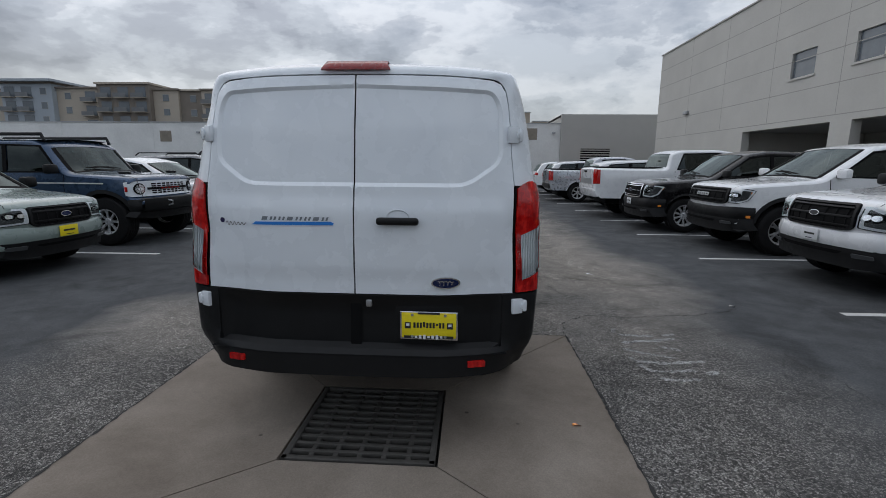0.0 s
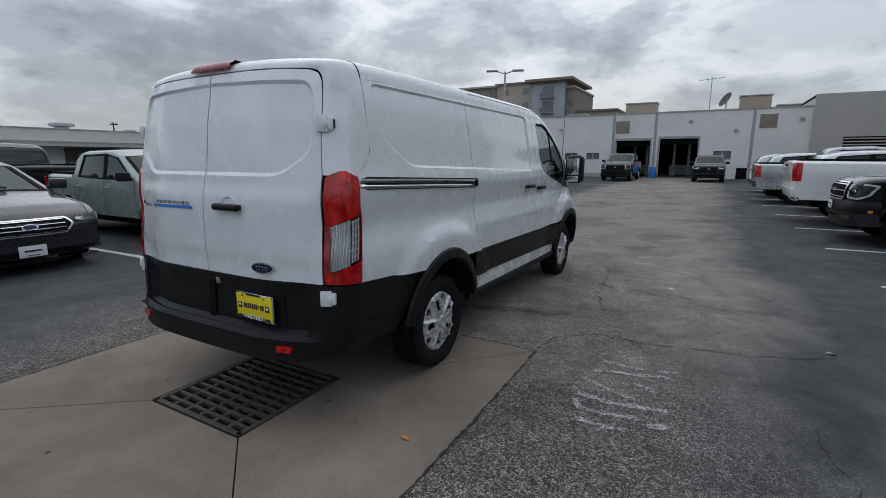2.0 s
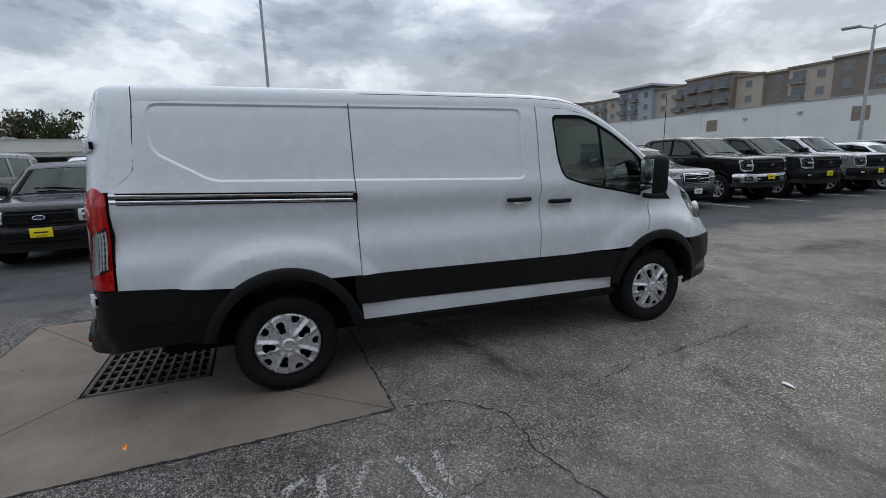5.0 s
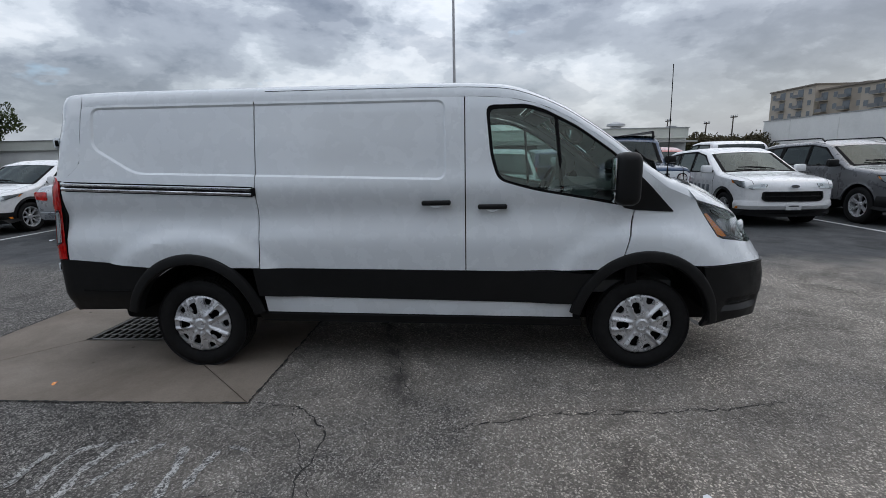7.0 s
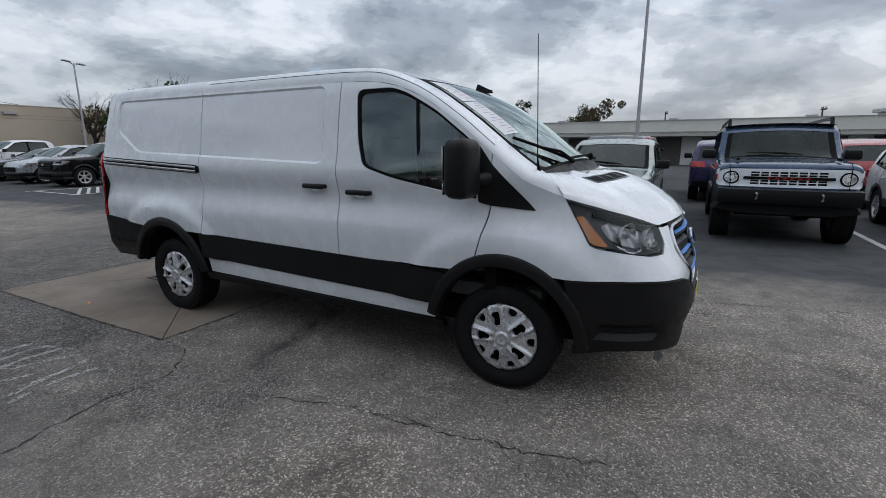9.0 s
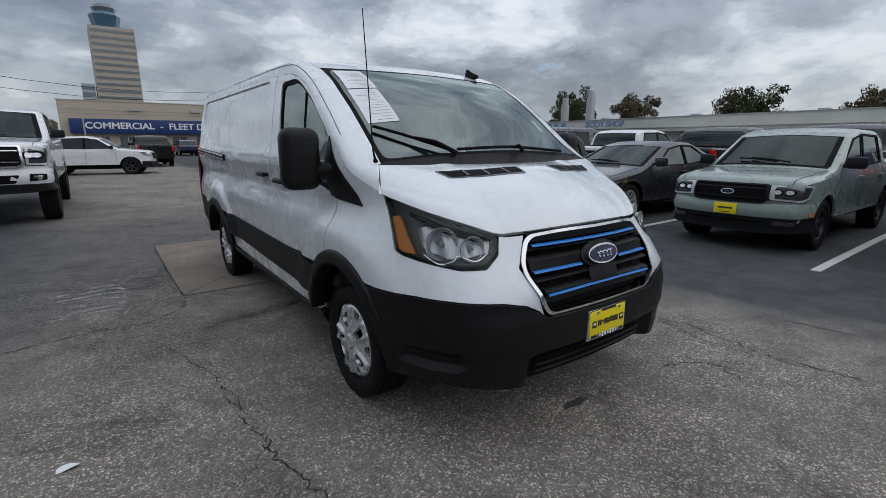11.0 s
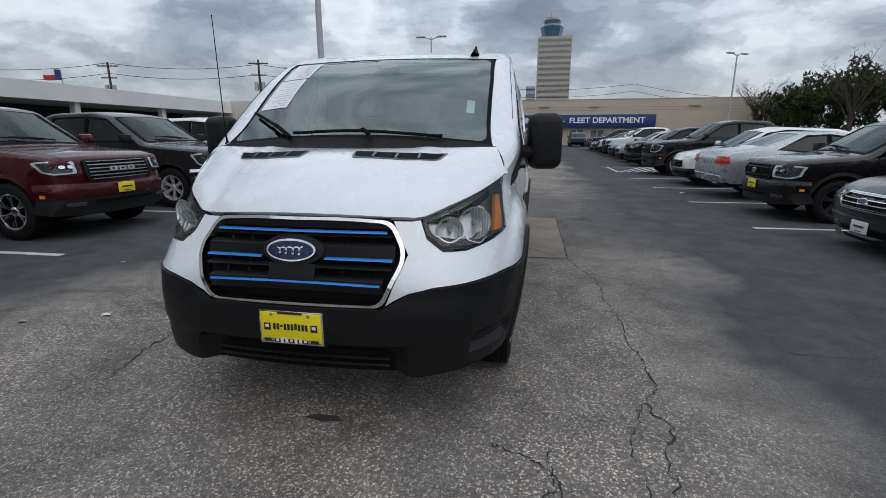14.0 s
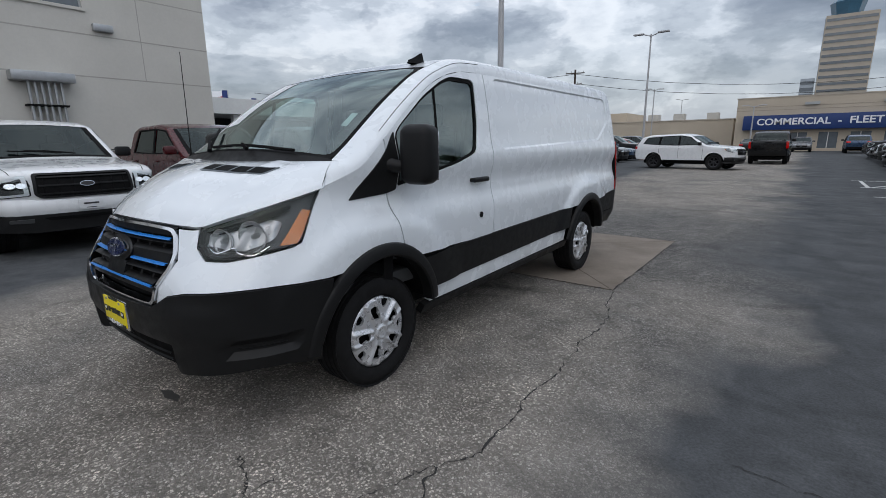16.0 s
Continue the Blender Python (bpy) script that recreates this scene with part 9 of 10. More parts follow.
# ---- side furniture ----
for right, yy, zz in ((True, 3.045, 1.258), (True, 3.440, 1.226), (False, 3.435, 1.205)):
    sg = 1 if right else -1
    x = xs(yy, zz) if yy > 3.2 else xs(yy, zz)
    bm = bmesh.new()
    lathe(bm, [(0.0001, -0.012), (0.045, -0.008), (0.060, 0.004), (0.066, 0.002)], 24)
    bmesh.ops.transform(bm, matrix=Matrix.Translation((sg * (x + 0.002), yy, zz + 0.012)) @ Matrix.Diagonal((sg, 1.0, 0.85, 1)), verts=bm.verts[:])
    if not right:
        bmesh.ops.reverse_faces(bm, faces=bm.faces[:])
    part("handle_cup", bm, M_WHITE, VAN)
    bm = bmesh.new()
    box(bm, sg * (x + 0.034), yy, zz, 0.028, 0.205, 0.036, 0.013, 3)
    box(bm, sg * (x + 0.014), yy - 0.088, zz, 0.05, 0.03, 0.030, 0.010)
    box(bm, sg * (x + 0.014), yy + 0.088, zz, 0.05, 0.03, 0.030, 0.010)
    part("door_handle", bm, M_BLACKPL, VAN, "black bar door handle")
bm = bmesh.new()
rod(bm, (-(xs(3.44, 0.94) - 0.01), 3.44, 0.94), (-(xs(3.44, 0.94) + 0.006), 3.44, 0.94), 0.022, None, 14)
part("lock_cap", bm, M_SHADOWPL, VAN)
bm = bmesh.new()
rows = []
for y in np.linspace(0.300, 1.725, 20):
    zr = 1.408 - 0.040 * (y - 0.335)
    x = lerp_table(zr, XZ)
    rows.append([(x + 0.004, y, zr + 0.030), (x - 0.012 + 0.02, y, zr + 0.020), (x + 0.002, y, zr - 0.004), (x + 0.012, y, zr - 0.016), (x + 0.004, y, zr - 0.030)])
grid(bm, rows)
outward(bm, VC)
rail = part("door_rail", bm, M_CHROME, VAN, "bright sliding door rail")
for off, w in ((0.033, 0.007), (-0.004, 0.010), (-0.032, 0.007)):
    ribbon("rail_groove", [(lerp_table(1.408 - 0.04 * (y - 0.335), XZ) + 0.013, y, 1.408 - 0.04 * (y - 0.335) + off) for y in np.linspace(0.335, 1.735, 10)], w, M_SHADOWPL, rail, 0.0, "", (1, 0, 0))
boxed("rail_end", (lerp_table(1.355, XZ) + 0.004, 1.735, 1.352), (0.03, 0.03, 0.055), M_SHADOWPL, rail, 0.008)
# mirrors
for sg in (-1, 1):
    bm = bmesh.new()
    box(bm, sg * 1.135, 4.31, 1.412, 0.215, 0.165, 0.345, 0.060, 4, rot=Matrix.Rotation(radians(-sg * 8), 4, "Z"))
    mr = part("door_mirror", bm, M_BLACKPL, VAN, "tall black door mirror")
    bm = bmesh.new()
    box(bm, sg * 1.128, 4.227, 1.445, 0.160, 0.008, 0.20, 0.003, rot=Matrix.Rotation(radians(-sg * 8), 4, "Z"))
    box(bm, sg * 1.128, 4.227, 1.295, 0.150, 0.008, 0.07, 0.003, rot=Matrix.Rotation(radians(-sg * 8), 4, "Z"))
    part("mirror_glass", bm, M_CHROME, mr, "silvered mirror glass")
    bm = bmesh.new()
    tube(bm, [(sg * 0.955, 4.42, 1.36), (sg * 1.02, 4.38, 1.345), (sg * 1.09, 4.32, 1.345)], [0.050, 0.040, 0.036], 10)
    part("mirror_arm", bm, M_BLACKPL, mr)
# aerials
bm = bmesh.new()
lathe(bm, [(0.022, 0.0), (0.020, 0.02), (0.010, 0.045)], 12, "Z")
bmesh.ops.translate(bm, verts=bm.verts[:], vec=(0.852, 4.680, 1.372))
rod(bm, (0.852, 4.680, 1.41), (0.862, 4.675, 1.47), 0.007, 0.005, 8)
rod(bm, (0.862, 4.675, 1.46), (0.885, 4.655, 2.16), 0.0035, 0.0025, 6)
part("whip_aerial", bm, M_SHADOWPL, VAN, "thin black whip aerial")
bm = bmesh.new()
rows = []
for t in np.linspace(0, 1, 9):
    h = 0.085 * (t ** 1.2) * (1 if t < 0.86 else (1 - t) / 0.14)
    w = 0.030 * math.sin(math.pi * min(1, t * 0.9 + 0.1)) + 0.004
    y = 3.79 - 0.16 * t
    rows.append([(-0.612 - w, y, 2.030), (-0.612 - w * 0.4, y - 0.01, 2.045 + h * 0.7), (-0.612, y - 0.02 * t, 2.05 + h), (-0.612 + w * 0.4, y - 0.01, 2.045 + h * 0.7), (-0.612 + w, y, 2.030)])
grid(bm, rows)
outward(bm, (-0.612, 3.7, 2.0))
part("fin_aerial", bm, M_SHADOWPL, VAN, "black shark-fin roof aerial")

# ---- van wheels ----


def hubcap_mesh():
    r = 0.232
    holes = []
    for k in range(5):
        a = radians(180 + 72 * k)
        b = a + radians(36)
        def along(t, u, w):
            return (u * math.cos(t) - w * math.sin(t), u * math.sin(t) + w * math.cos(t))
        holes.append(rounded([along(a, 0.088, -0.012), along(a, 0.120, -0.028), along(a, 0.160, -0.030), along(a, 0.176, -0.016), along(a, 0.176, 0.016), along(a, 0.160, 0.030), along(a, 0.120, 0.028), along(a, 0.088, 0.012)], 0.006, 2))
        holes.append(rounded([along(b, 0.158, -0.012), along(b, 0.172, -0.026), along(b, 0.204, -0.030), along(b, 0.210, 0.0), along(b, 0.204, 0.030), along(b, 0.172, 0.026), along(b, 0.158, 0.012)], 0.005, 2))
    holes = [h[::-1] for h in holes]
    co, fs = fill(oval(0, 0, r, r, 90), holes, 0.0075)
    bm = bmesh.new()
    def bulge(y, z):
        q = math.hypot(y, z)
        x = 0.098 + 0.016 * math.cos(min(1, q / 0.21) * 1.4) - 0.030 * max(0, (q - 0.205) / 0.03) ** 2
        x += 0.012 * sstep((0.050 - q) / 0.012) - 0.006 * sstep((0.034 - q) / 0.008)
        # paired ridges running out beside the long holes
        t = (math.atan2(z, y) - math.pi) % (2 * math.pi / 5)
        t = min(t, 2 * math.pi / 5 - t)
        off = abs(q * math.sin(t)) - (0.018 + 0.14 * max(0.0, min(q, 0.19) - 0.05))
        x += 0.013 * math.exp(-(off / 0.011) ** 2) * sstep((q - 0.050) / 0.03) * sstep((0.228 - q) / 0.02)
        x -= 0.008 * sstep((off - 0.006) / 0.016) * sstep((q - 0.08) / 0.05)
        return x
    vs = [bm.verts.new((bulge(y, z), y, z)) for y, z in co]
    for f in fs:
        bm.faces.new([vs[i] for i in f])
    bmesh.ops.delete(bm, geom=[v for v in bm.verts if not v.link_faces], context="VERTS")
    outward(bm, (-0.5, 0, 0))
    rim_edges(bm, 0.022)
    me = bpy.data.meshes.new("hubcap")
    bm.to_mesh(me)
    bm.free()
    shade(me, True, 50)
    me.materials.append(M_SILVER)
    return me


HUB = hubcap_mesh()
bm = bmesh.new()
lathe(bm, [(0.0001, 0.06), (0.15, 0.062), (0.20, 0.055), (0.224, 0.085), (0.230, 0.095), (0.232, 0.06)], 40)
STEELRIM = bpy.data.meshes.new("steel_rim")
bm.to_mesh(STEELRIM)
bm.free()
shade(STEELRIM)
STEELRIM.materials.append(M_SHADOWPL)
for sg in (-1, 1):
    for yc in WHEEL_Y:
        wh = new("wheel", None)
        wh.parent = VAN
        wh.matrix_local = pose(sg * 0.862, yc, WHEEL_Z, 0, 0, 0 if sg > 0 else 180)
        part("tyre", tyre_mesh(0.347, 0.225, 0.232), None, wh)
        part("steel_rim", STEELRIM, None, wh)
        part("hubcap", HUB, None, wh, "silver five-spoke plastic wheel cover")
# underside
boxed("underbody", (0, 2.85, 0.42), (1.40, 4.9, 0.26), M_SHADOWPL, VAN, 0.05)
boxed("rear_axle", (0, 1.215, 0.34), (1.5, 0.12, 0.12), M_SHADOWPL, VAN, 0.04)

# ---- cab seen through the glass ----
boxed("bulkhead", (0, 3.12, 1.30), (1.72, 0.03, 1.35), M_LINER, VAN, 0.01)
boxed("cab_floor", (0, 3.95, 0.62), (1.80, 1.6, 0.10), M_CABIN, VAN, 0.02)
bm = bmesh.new()
rows = []
for x in np.linspace(-0.86, 0.86, 13):
    h = 0.05 * math.exp(-((x + 0.42) / 0.22) ** 2)
    rows.append([(x, 4.70, 1.30), (x, 4.45, 1.33 + h * 0.5), (x, 4.22, 1.32 + h), (x, 4.12, 1.22 + h * 0.4), (x, 4.16, 0.95), (x, 4.30, 0.70)])
grid(bm, rows)
outward(bm, (0, 4.8, 0.8))
part("dashboard", bm, M_CABIN, VAN, "charcoal dashboard")
bm = bmesh.new()
bmesh.ops.create_circle(bm, segments=8, radius=0.017)
bmesh.ops.delete(bm, geom=bm.verts[:], context="VERTS")
ringp = [(-0.42 + 0.19 * math.cos(a), 4.02 + 0.19 * math.sin(a) * 0.45, 1.28 + 0.19 * math.sin(a) * 0.89) for a in np.linspace(0, 2 * math.pi, 29)]
tube(bm, ringp, 0.016, 8)
box(bm, -0.42, 4.03, 1.275, 0.16, 0.05, 0.12, 0.03, rot=None)
for a in (0.35, math.pi - 0.35, -math.pi / 2):
    rod(bm, (-0.42, 4.03, 1.28), (-0.42 + 0.18 * math.cos(a), 4.02 + 0.18 * math.sin(a) * 0.45, 1.28 + 0.18 * math.sin(a) * 0.89), 0.018, 0.014, 6)
part("steering_wheel", bm, M_SHADOWPL, VAN, "black steering wheel")
for sx in (-0.42, 0.42):
    bm = bmesh.new()
    box(bm, sx, 3.68, 0.92, 0.54, 0.52, 0.18, 0.07, 3)
    box(bm, sx, 3.38, 1.28, 0.52, 0.16, 0.66, 0.07, 3, rot=Matrix.Rotation(radians(8), 4, "X"))
    box(bm, sx, 3.33, 1.69, 0.27, 0.11, 0.19, 0.05, 3)
    part("seat", bm, M_SEAT, VAN, "dark grey cloth cab seat")
    bm = bmesh.new()
    tube(bm, [(math.copysign(0.80, sx), 3.36, 1.72), (math.copysign(0.74, sx), 3.36, 1.3), (math.copysign(0.70, sx), 3.45, 0.95)], 0.02, 4)
    part("seat_belt", bm, M_LINER, VAN)
bm = bmesh.new()
grid(bm, [[(x, y, 1.995 - 0.10 * max(0, y - 3.6)) for x in (-0.74, 0, 0.74)] for y in (3.14, 3.5, 3.78)])
part("headlining", bm, M_LINER, VAN)
for sg in (-1, 1):
    sheet("sun_visor", [(sg * 0.08, 0.11), (sg * 0.86, 0.11), (sg * 0.84, 0.24), (sg * 0.12, 0.24)], lambda u, v: screen(u, v, -0.05), M_LINER, VAN, (), 0.1, 0.01, VC)
    bm = bmesh.new()
    dz = [(3.46, 0.75), (4.40, 0.75), (4.40, 1.19), (3.80, 1.27), (3.46, 1.36)]
    vs = [bm.verts.new((sg * 0.90, y, z)) for y, z in dz]
    bm.faces.new(vs)
    part("door_lining", bm, M_CABIN, VAN)
sheet("sensor_housing", rounded([(-0.14, 0.10), (0.14, 0.10), (0.08, 0.245), (-0.08, 0.245)], 0.02), lambda u, v: screen(u, v, -0.004), M_SHADOWPL, VAN, (), 0.05, 0.01, VC)
# price sheets inside the screen
for v0, v1, u0, u1 in ((0.13, 0.36, 0.66, 0.915), (0.37, 0.66, 0.675, 0.925)):
    pg = sheet("window_sticker", [(u0, v0), (u1, v0), (u1 + 0.004, v1), (u0 + 0.004, v1)], lambda u, v: screen(u, v, 0.007), M_PAPER, VAN, (), 0.06, 0.0, VC, "white printed price sheet")
    for k in range(12):
        v = v0 + 0.02 + (v1 - v0 - 0.04) * k / 11
        w = 0.09 + 0.12 * ((k * 7) % 5) / 5
        sheet("print_line", [(u0 + 0.03, v), (u0 + 0.03 + w, v), (u0 + 0.03 + w, v + 0.0028), (u0 + 0.03, v + 0.0028)], lambda u, v: screen(u, v, 0.009), M_BLUE if k == 0 else M_OLDLINE, pg, (), 0.08, 0.0, VC)
sheet("window_sticker", [(-0.86, 0.60), (-0.80, 0.60), (-0.80, 0.70), (-0.86, 0.70)], lambda u, v: screen(u, v, 0.0), M_PAPER, VAN, (), 0.06, 0.0, VC, "small pale inspection sticker")

# ---- poles, wires, trees, flags ----


def light_pole(x, y, h=9.5, heads=2, turn=0.0, r=0.10):
    root = thing("street_lamp", "tall grey car-park light pole with flat lamp heads", "lamp post", "car-park light poles", at=pose(x, y, 0, 0, 0, turn))
    bm = bmesh.new()
    rod(bm, (0, 0, 0.75), (0, 0, h), r, r * 0.6, 12)
    part("pole", bm, M_POLE, root)
    bm = bmesh.new()
    rod(bm, (0, 0, 0), (0, 0, 0.78), 0.26, None, 16)
    part("base", bm, M_SLAB, root)
    for k in range(heads):
        s = -1 if k else 1
        bm = bmesh.new()
        rod(bm, (0, 0, h - 0.15), (s * 0.5, 0, h + 0.02), 0.04, None, 8)
        part("arm", bm, M_POLE, root)
        boxed("lamp_head", (s * 0.85, 0, h + 0.05), (0.75, 0.36, 0.10), M_POLE, root, 0.03)
    return root


def utility_pole(x, y, h=12.0, turn=0.0, thin=False):
    root = thing("utility_pole", "thin dark pole with a short cross arm" if thin else "dark wooden utility pole with cross arm and transformer", "utility pole", "utility poles", at=pose(x, y, 0, 0, 0, turn))
    bm = bmesh.new()
    rod(bm, (0, 0, 0), (0, 0, h), 0.12 if thin else 0.20, 0.07 if thin else 0.13, 10)
    part("pole", bm, M_BARK, root)
    for z, w in (((h - 0.2, 1.1),) if thin else ((h - 0.5, 2.6), (h - 2.0, 2.0))):
        boxed("cross_arm", (0, 0.1, z), (w, 0.12, 0.14), M_BARK, root, 0.01)
        for sx in (-0.45, -0.2, 0.2, 0.45):
            bm = bmesh.new()
            rod(bm, (sx * w, 0.1, z + 0.07), (sx * w, 0.1, z + 0.30), 0.05, 0.03, 8)
            part("insulator", bm, M_STEEL, root)
    for sx in (() if thin else (-0.45, 0.45)):
        bm = bmesh.new()
        rod(bm, (sx, 0.1, h - 4.0), (sx, 0.1, h - 2.9), 0.26, None, 12)
        part("transformer", bm, M_STEEL, root, "grey can transformer")
    return root


M_POLE = worn("painted_light_pole", (0.42, 0.42, 0.43), 0.5, 0.1, 2, 30, 0.0, metal=0.2)
M_BARK = worn("dark_bark", (0.07, 0.055, 0.045), 0.9, 0.3, 3, 30, 0.5, 0.02)


def make_leaf(name, a, b):
    m = Mat(name, a, 0.7, spec=0.2)
    r = m.n.new("ShaderNodeNewGeometry")
    m.color(m.mix(m.ramp(r.outputs["Random Per Island"], [(0.0, 0.0), (1.0, 1.0)]), a, b))
    return m.m


M_LEAF = make_leaf("dark_oak_leaves", (0.018, 0.030, 0.010), (0.065, 0.085, 0.030))
M_LEAF2 = make_leaf("brown_green_leaves", (0.05, 0.045, 0.025), (0.11, 0.09, 0.05))


def tree(x, y, h, spread, leaf, seed, bare=False, n=5600):
    h, spread = h * 1.18, spread * 1.12
    rt = random.Random(seed)
    root = thing("tree", ("bare grey winter tree with fine twigs" if bare else "dark evergreen oak tree with a ragged crown"), "tree", "trees behind the car park", at=pose(x, y, 0))
    bm = bmesh.new()
    tube(bm, [(0, 0, 0), (0.1, 0.05, h * 0.25), (0.0, 0.1, h * 0.45)], [0.28, 0.22, 0.16], 8)
    tips = []
    for k in range(11 if not bare else 16):
        a = rt.uniform(0, 6.28)
        z0 = h * rt.uniform(0.22, 0.45)
        L_ = spread * rt.uniform(0.55, 1.0)
        up = h * rt.uniform(0.25, 0.52)
        p1 = (L_ * 0.45 * math.cos(a), L_ * 0.45 * math.sin(a), z0 + up * 0.6)
        p2 = (L_ * math.cos(a), L_ * math.sin(a), z0 + up)
        tube(bm, [(0, 0, z0), p1, p2], [0.10, 0.06, 0.02], 5)
        tips += [p1, p2]
        if bare:
            for q in range(9):
                b_ = a + rt.uniform(-0.9, 0.9)
                st = p1 if q % 2 else p2
                en = (st[0] + 0.9 * math.cos(b_), st[1] + 0.9 * math.sin(b_), st[2] + rt.uniform(0.3, 1.4))
                tube(bm, [st, ((st[0] + en[0]) / 2, (st[1] + en[1]) / 2, st[2] + 0.4), en], [0.025, 0.018, 0.008], 4)
                for w in range(3):
                    e2 = (en[0] + rt.uniform(-0.5, 0.5), en[1] + rt.uniform(-0.5, 0.5), en[2] + rt.uniform(0.1, 0.6))
                    tube(bm, [en, e2], [0.010, 0.005], 3)
    part("trunk", bm, M_BARK, root)
    if bare:
        return root
    blobs = [(rt.gauss(0, spread * 0.42), rt.gauss(0, spread * 0.42), h * rt.uniform(0.20, 0.92), rt.uniform(0.5, 1.15) * spread * 0.30) for _ in range(24)] + [(p[0], p[1], p[2] + 0.2, spread * 0.26) for p in tips]
    verts, faces = [], []
    for _ in range(n):
        bx, by, bz, br = rt.choice(blobs)
        d = Vector((rt.gauss(0, 1), rt.gauss(0, 1), rt.gauss(0, 0.8))).normalized() * br * rt.uniform(0.55, 1.05)
        c = Vector((bx, by, bz)) + d
        c.z = max(c.z, h * 0.08)
        s = rt.uniform(0.12, 0.26)
        q = Euler((rt.uniform(0, 6.28), rt.uniform(0, 6.28), rt.uniform(0, 6.28))).to_matrix()
        k = len(verts)
        verts += [tuple(c + q @ Vector(v)) for v in ((-s, 0, 0), (0, -s * 0.5, 0.03), (s, 0, 0), (0, s * 0.5, 0.03))]
        faces.append((k, k + 1, k + 2, k + 3))
    me = bpy.data.meshes.new("crown")
    me.from_pydata(verts, [], faces)
    me.materials.append(leaf)
    part("crown", me, None, root)["kind"] = "stuff"
    return root


light_pole(6.65, -9.8, 11.5, 2, 20, 0.13)
light_pole(-26.5, 2.45, 13, 2, 10, 0.11)
for x, y, h, t in ((7.1, -31.9, 9.0, 0), (-18.7, -40.9, 8.4, 30), (-9.9, 28.7, 7.2, 20), (14, -62, 8.0, 40), (34, -60, 11, 0), (50, -95, 12, 10), (2.5, -60, 5.2, 0), (20, -110, 10, 20)):
    light_pole(x, y, h, 2, t, 0.09)
for x, y, h in ((36, -55, 11.5), (25, -62, 11.5), (55, -50, 11)):
    utility_pole(x, y, h, 15)
for x, y, h in ((-62, 30, 5.9), (-60, 17, 5.7), (-61, 2, 5.8), (-63, 39, 6.3), (-64, 36, 5.6)):
    utility_pole(x, y, h, 15, True)
for z in (10.9, 9.6):
    wr = thing("power_line", "thin dark power cable between poles", "cable", "power cables")
    pts = []
    nodes = [(80, -45), (55, -50), (36, -55), (25, -62), (-20, -92), (-70, -120)]
    for (xa, ya), (xb, yb) in zip(nodes, nodes[1:]):
        for k in range(8):
            t = k / 8
            pts.append((xa + (xb - xa) * t, ya + (yb - ya) * t, z - 1.4 * 4 * t * (1 - t) * (math.hypot(xb - xa, yb - ya) / 40)))
    bm = bmesh.new()
    tube(bm, pts, 0.03, 4)
    part("cable", bm, M_SHADOWPL, wr)
for x, y, h, s, sd in ((-38, -54, 8.2, 3.6, 1), (-42, -50, 7.0, 3.0, 2), (-33, -60, 6.2, 3.0, 3), (-66, -48, 8.6, 3.2, 5), (-72, -40, 8.0, 3.0, 6), (-78, -24, 8.5, 3.4, 7), (-80, -60, 9.0, 3.4, 8), (-76, -10, 7.5, 3.2, 9), (-47, -52, 7.6, 3.6, 10), (-36.5, -57, 7.2, 3.4, 11), (-31, -56, 5.6, 2.8, 16), (-84, -30, 8.4, 3.3, 12), (-60.5, 30.5, 2.5, 3.0, 13), (-59, 34.0, 2.7, 3.2, 15), (-60, 37.5, 2.9, 3.2, 18), (-62, 41.0, 2.7, 3.0, 21), (-46, -58, 7.4, 3.4, 15)):
    tree(x, y, h, s, M_LEAF if sd % 3 else M_LEAF2, sd)
tree(-34, -50.5, 8.0, 2.6, M_LEAF, 21, True)
tree(-30.5, -63, 7.0, 2.4, M_LEAF, 22, True)
tree(24, -3.6, 4.9, 0.9, M_LEAF, 23, False, 260)
M_FLAGR = worn("red_flag_cloth", (0.40, 0.03, 0.03), 0.8)
M_FLAGB = worn("blue_flag_cloth", (0.02, 0.04, 0.16), 0.8)
for x, y, h in ((27.0, -8.0, 6.4), (31, -12.5, 5.4), (33, -16, 5.2), (36, -26, 6.6)):
    fr = thing("flag", "flag with blue, white and red fields on a pole", "flag", "flags over the canopy", at=pose(x, y, 0, 0, 0, 30))
    bm = bmesh.new()
    rod(bm, (0, 0, 0), (0, 0, h), 0.05, 0.03, 8)
    part("pole", bm, M_STEEL, fr)
    for nm, u0, u1, z0, z1, mt in (("blue_field", 0.02, 0.45, 0.0, 0.8, M_FLAGB), ("white_field", 0.45, 1.2, 0.4, 0.8, M_PAPER), ("red_field", 0.45, 1.2, 0.0, 0.4, M_FLAGR)):
        bm = bmesh.new()
        grid(bm, [[(u, 0.06 * math.sin(7 * u), h - 0.85 + z + 0.03 * math.sin(5 * u)) for z in (z0, (z0 + z1) / 2, z1)] for u in np.linspace(u0, u1, 7)])
        part(nm, bm, mt, fr)
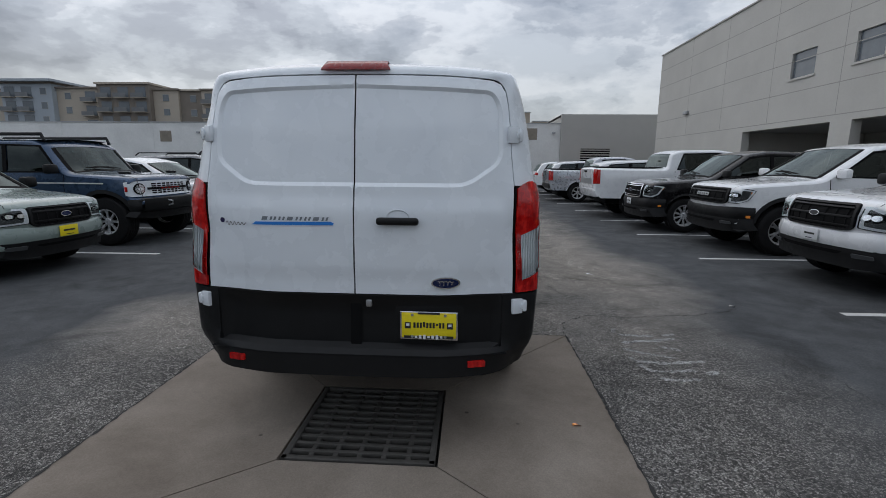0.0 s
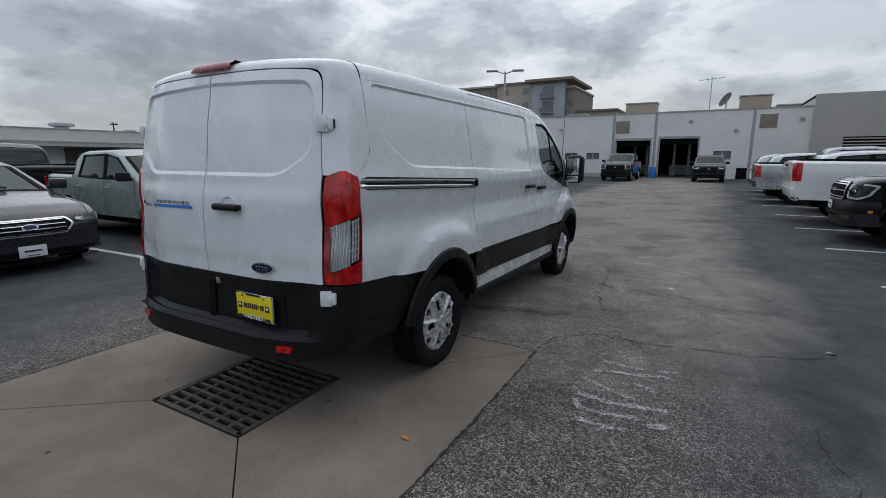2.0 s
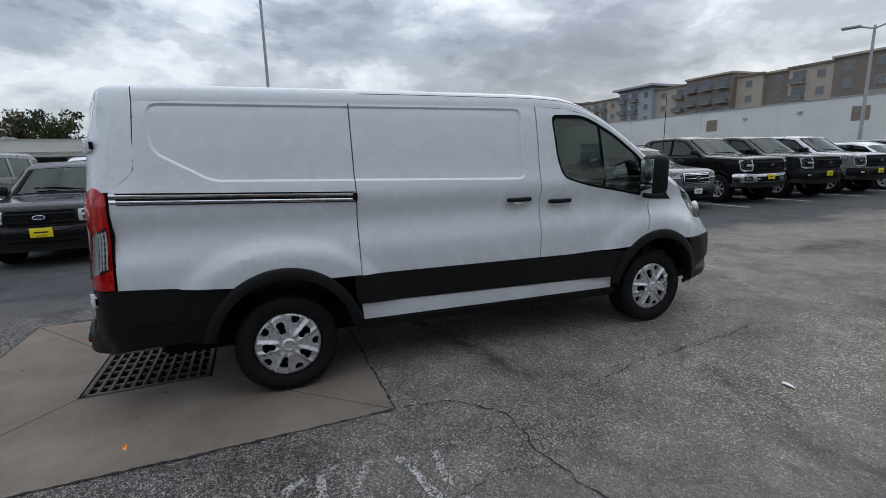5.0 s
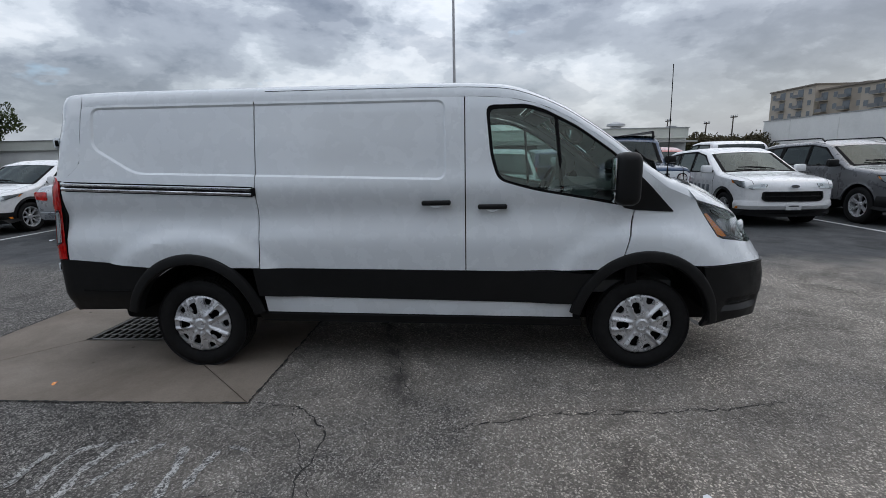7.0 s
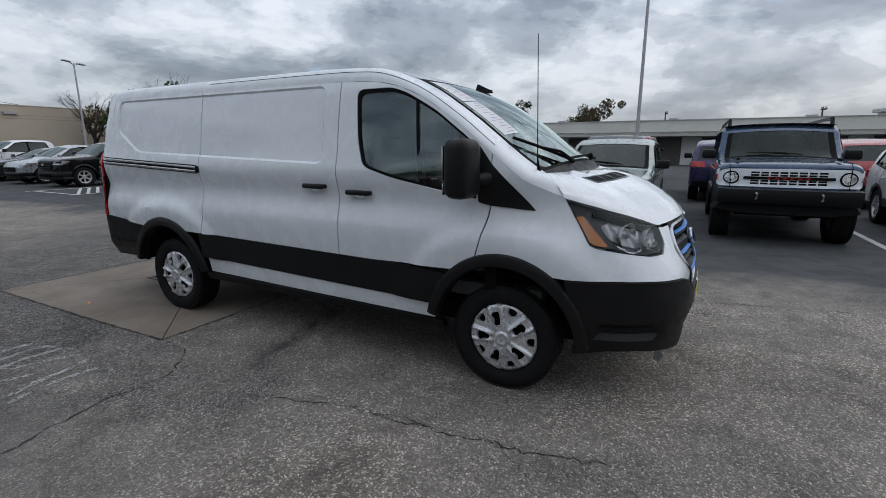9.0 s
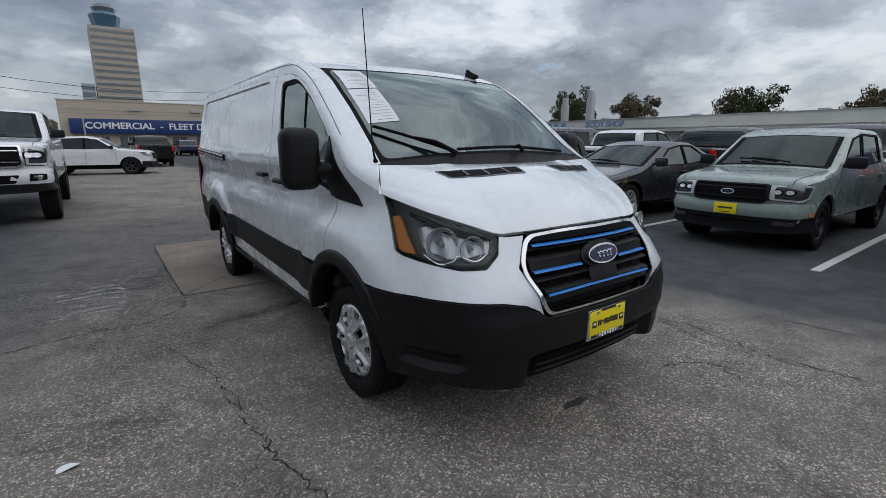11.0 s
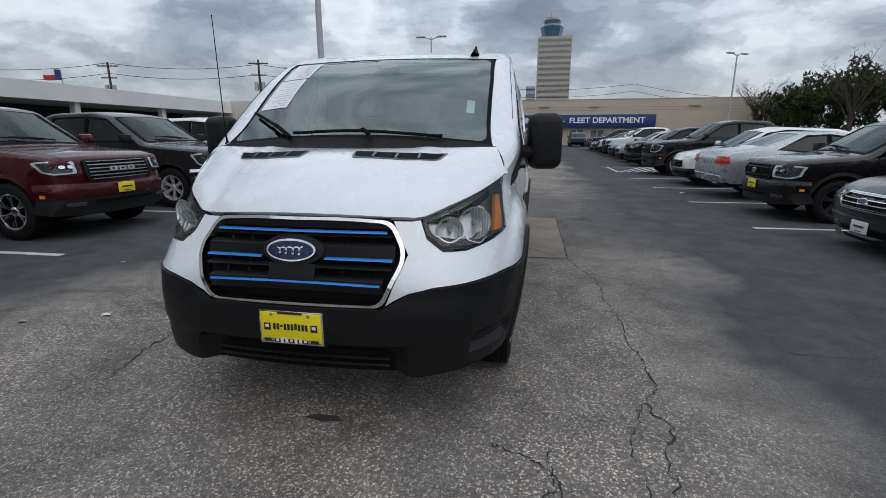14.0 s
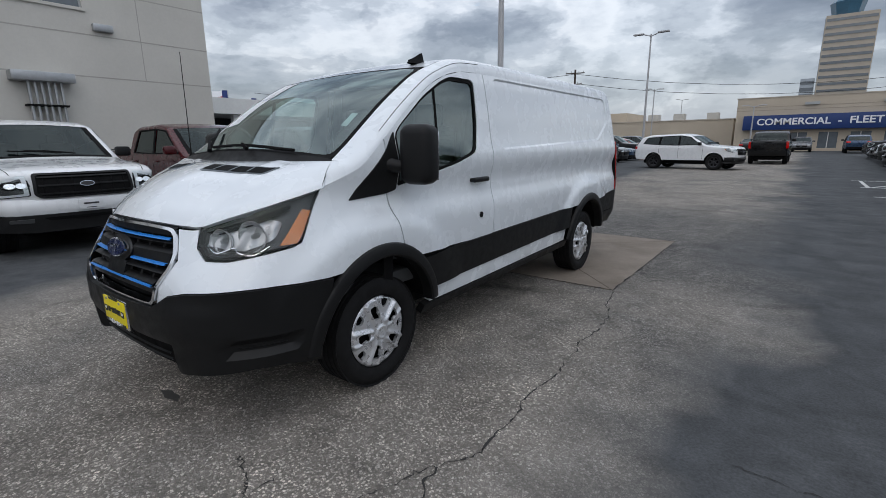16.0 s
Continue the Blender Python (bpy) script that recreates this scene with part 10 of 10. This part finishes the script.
# far beige blocks on the south-east horizon
for x0, x1, y, h in ((60, 90, -70, 6.5), (40, 75, -130, 7.5), (80, 130, -110, 9)):
    b = thing("distant_building", "plain beige flat-roofed building far off", "building", "far buildings")
    slabwall("wall", x0, y - 20, 0, x1, y, h, M_BEIGE, b)
    slabwall("parapet_cap", x0 - 0.2, y - 20.2, h, x1 + 0.2, y + 0.2, h + 0.3, M_SAND, b)
# cars far down the lot
far = random.Random(5)
pal = [P_WHITE, P_SILVER, P_CHARC, P_BLACK, P_GREY, P_RED, P_NAVY]
for k in range(9):
    y = -17.0 - 3.3 * k
    vehicle(nose_east(-5.6 - 0.1 * k, y), "parked_car", "parked car in the far west row, " + ("dark", "pale")[k % 2] + " paint", "car", ("bigsuv", "suv", "sedan", "pickup")[k % 4], (P_BLACK, P_WHITE, P_CHARC, P_SILVER)[(k * 3 + k // 4) % 4], "cars parked far down the west row", near=False)
for k in range(7):
    vehicle(pose(2.0 - 4.4 * k, -59.0, 0, 0, 0, 0 if k % 2 else 180), "parked_car", "parked car in front of the beige building", "car", ("sedan", "suv", "bigsuv")[k % 3], pal[(k * 2 + 2) % 7], "cars in front of the fleet building", near=False)
for k in range(8):
    vehicle(nose_west(6.6 + 0.3 * k, -24.0 - 3.4 * k), "parked_car", "parked car in the far east row", "car", ("pickup", "suv", "sedan")[k % 3], pal[(k * 3) % 7], "cars parked far down the east row", near=False)
for k, (x, y, yaw, sp, mm) in enumerate(((-3.3, 38.2, 180, "pickup", P_CHARC), (2.4, 39.2, 180, "bigsuv", P_BLACK), (7.8, 38.0, 90, "pickup", P_RED), (-7.4, 37.0, -90, "suv", P_BLACK))):
    vehicle(pose(x, y - (0 if yaw != 180 else 5.2), 0, 0, 0, yaw), "parked_car", ("dark grey pickup truck", "black SUV", "red pickup truck", "black compact car")[k] + " parked by the service building", "car", sp, mm, "cars by the service building", near=False)
for k in range(6):
    vehicle(nose_west(-25.5, -12 + 7.4 * k), "parked_car", "parked car in a far western row", "car", ("suv", "pickup", "cargovan", "bigsuv", "sedan", "suv")[k], pal[(k * 2 + 1) % 7], "cars in a far western row", near=False)
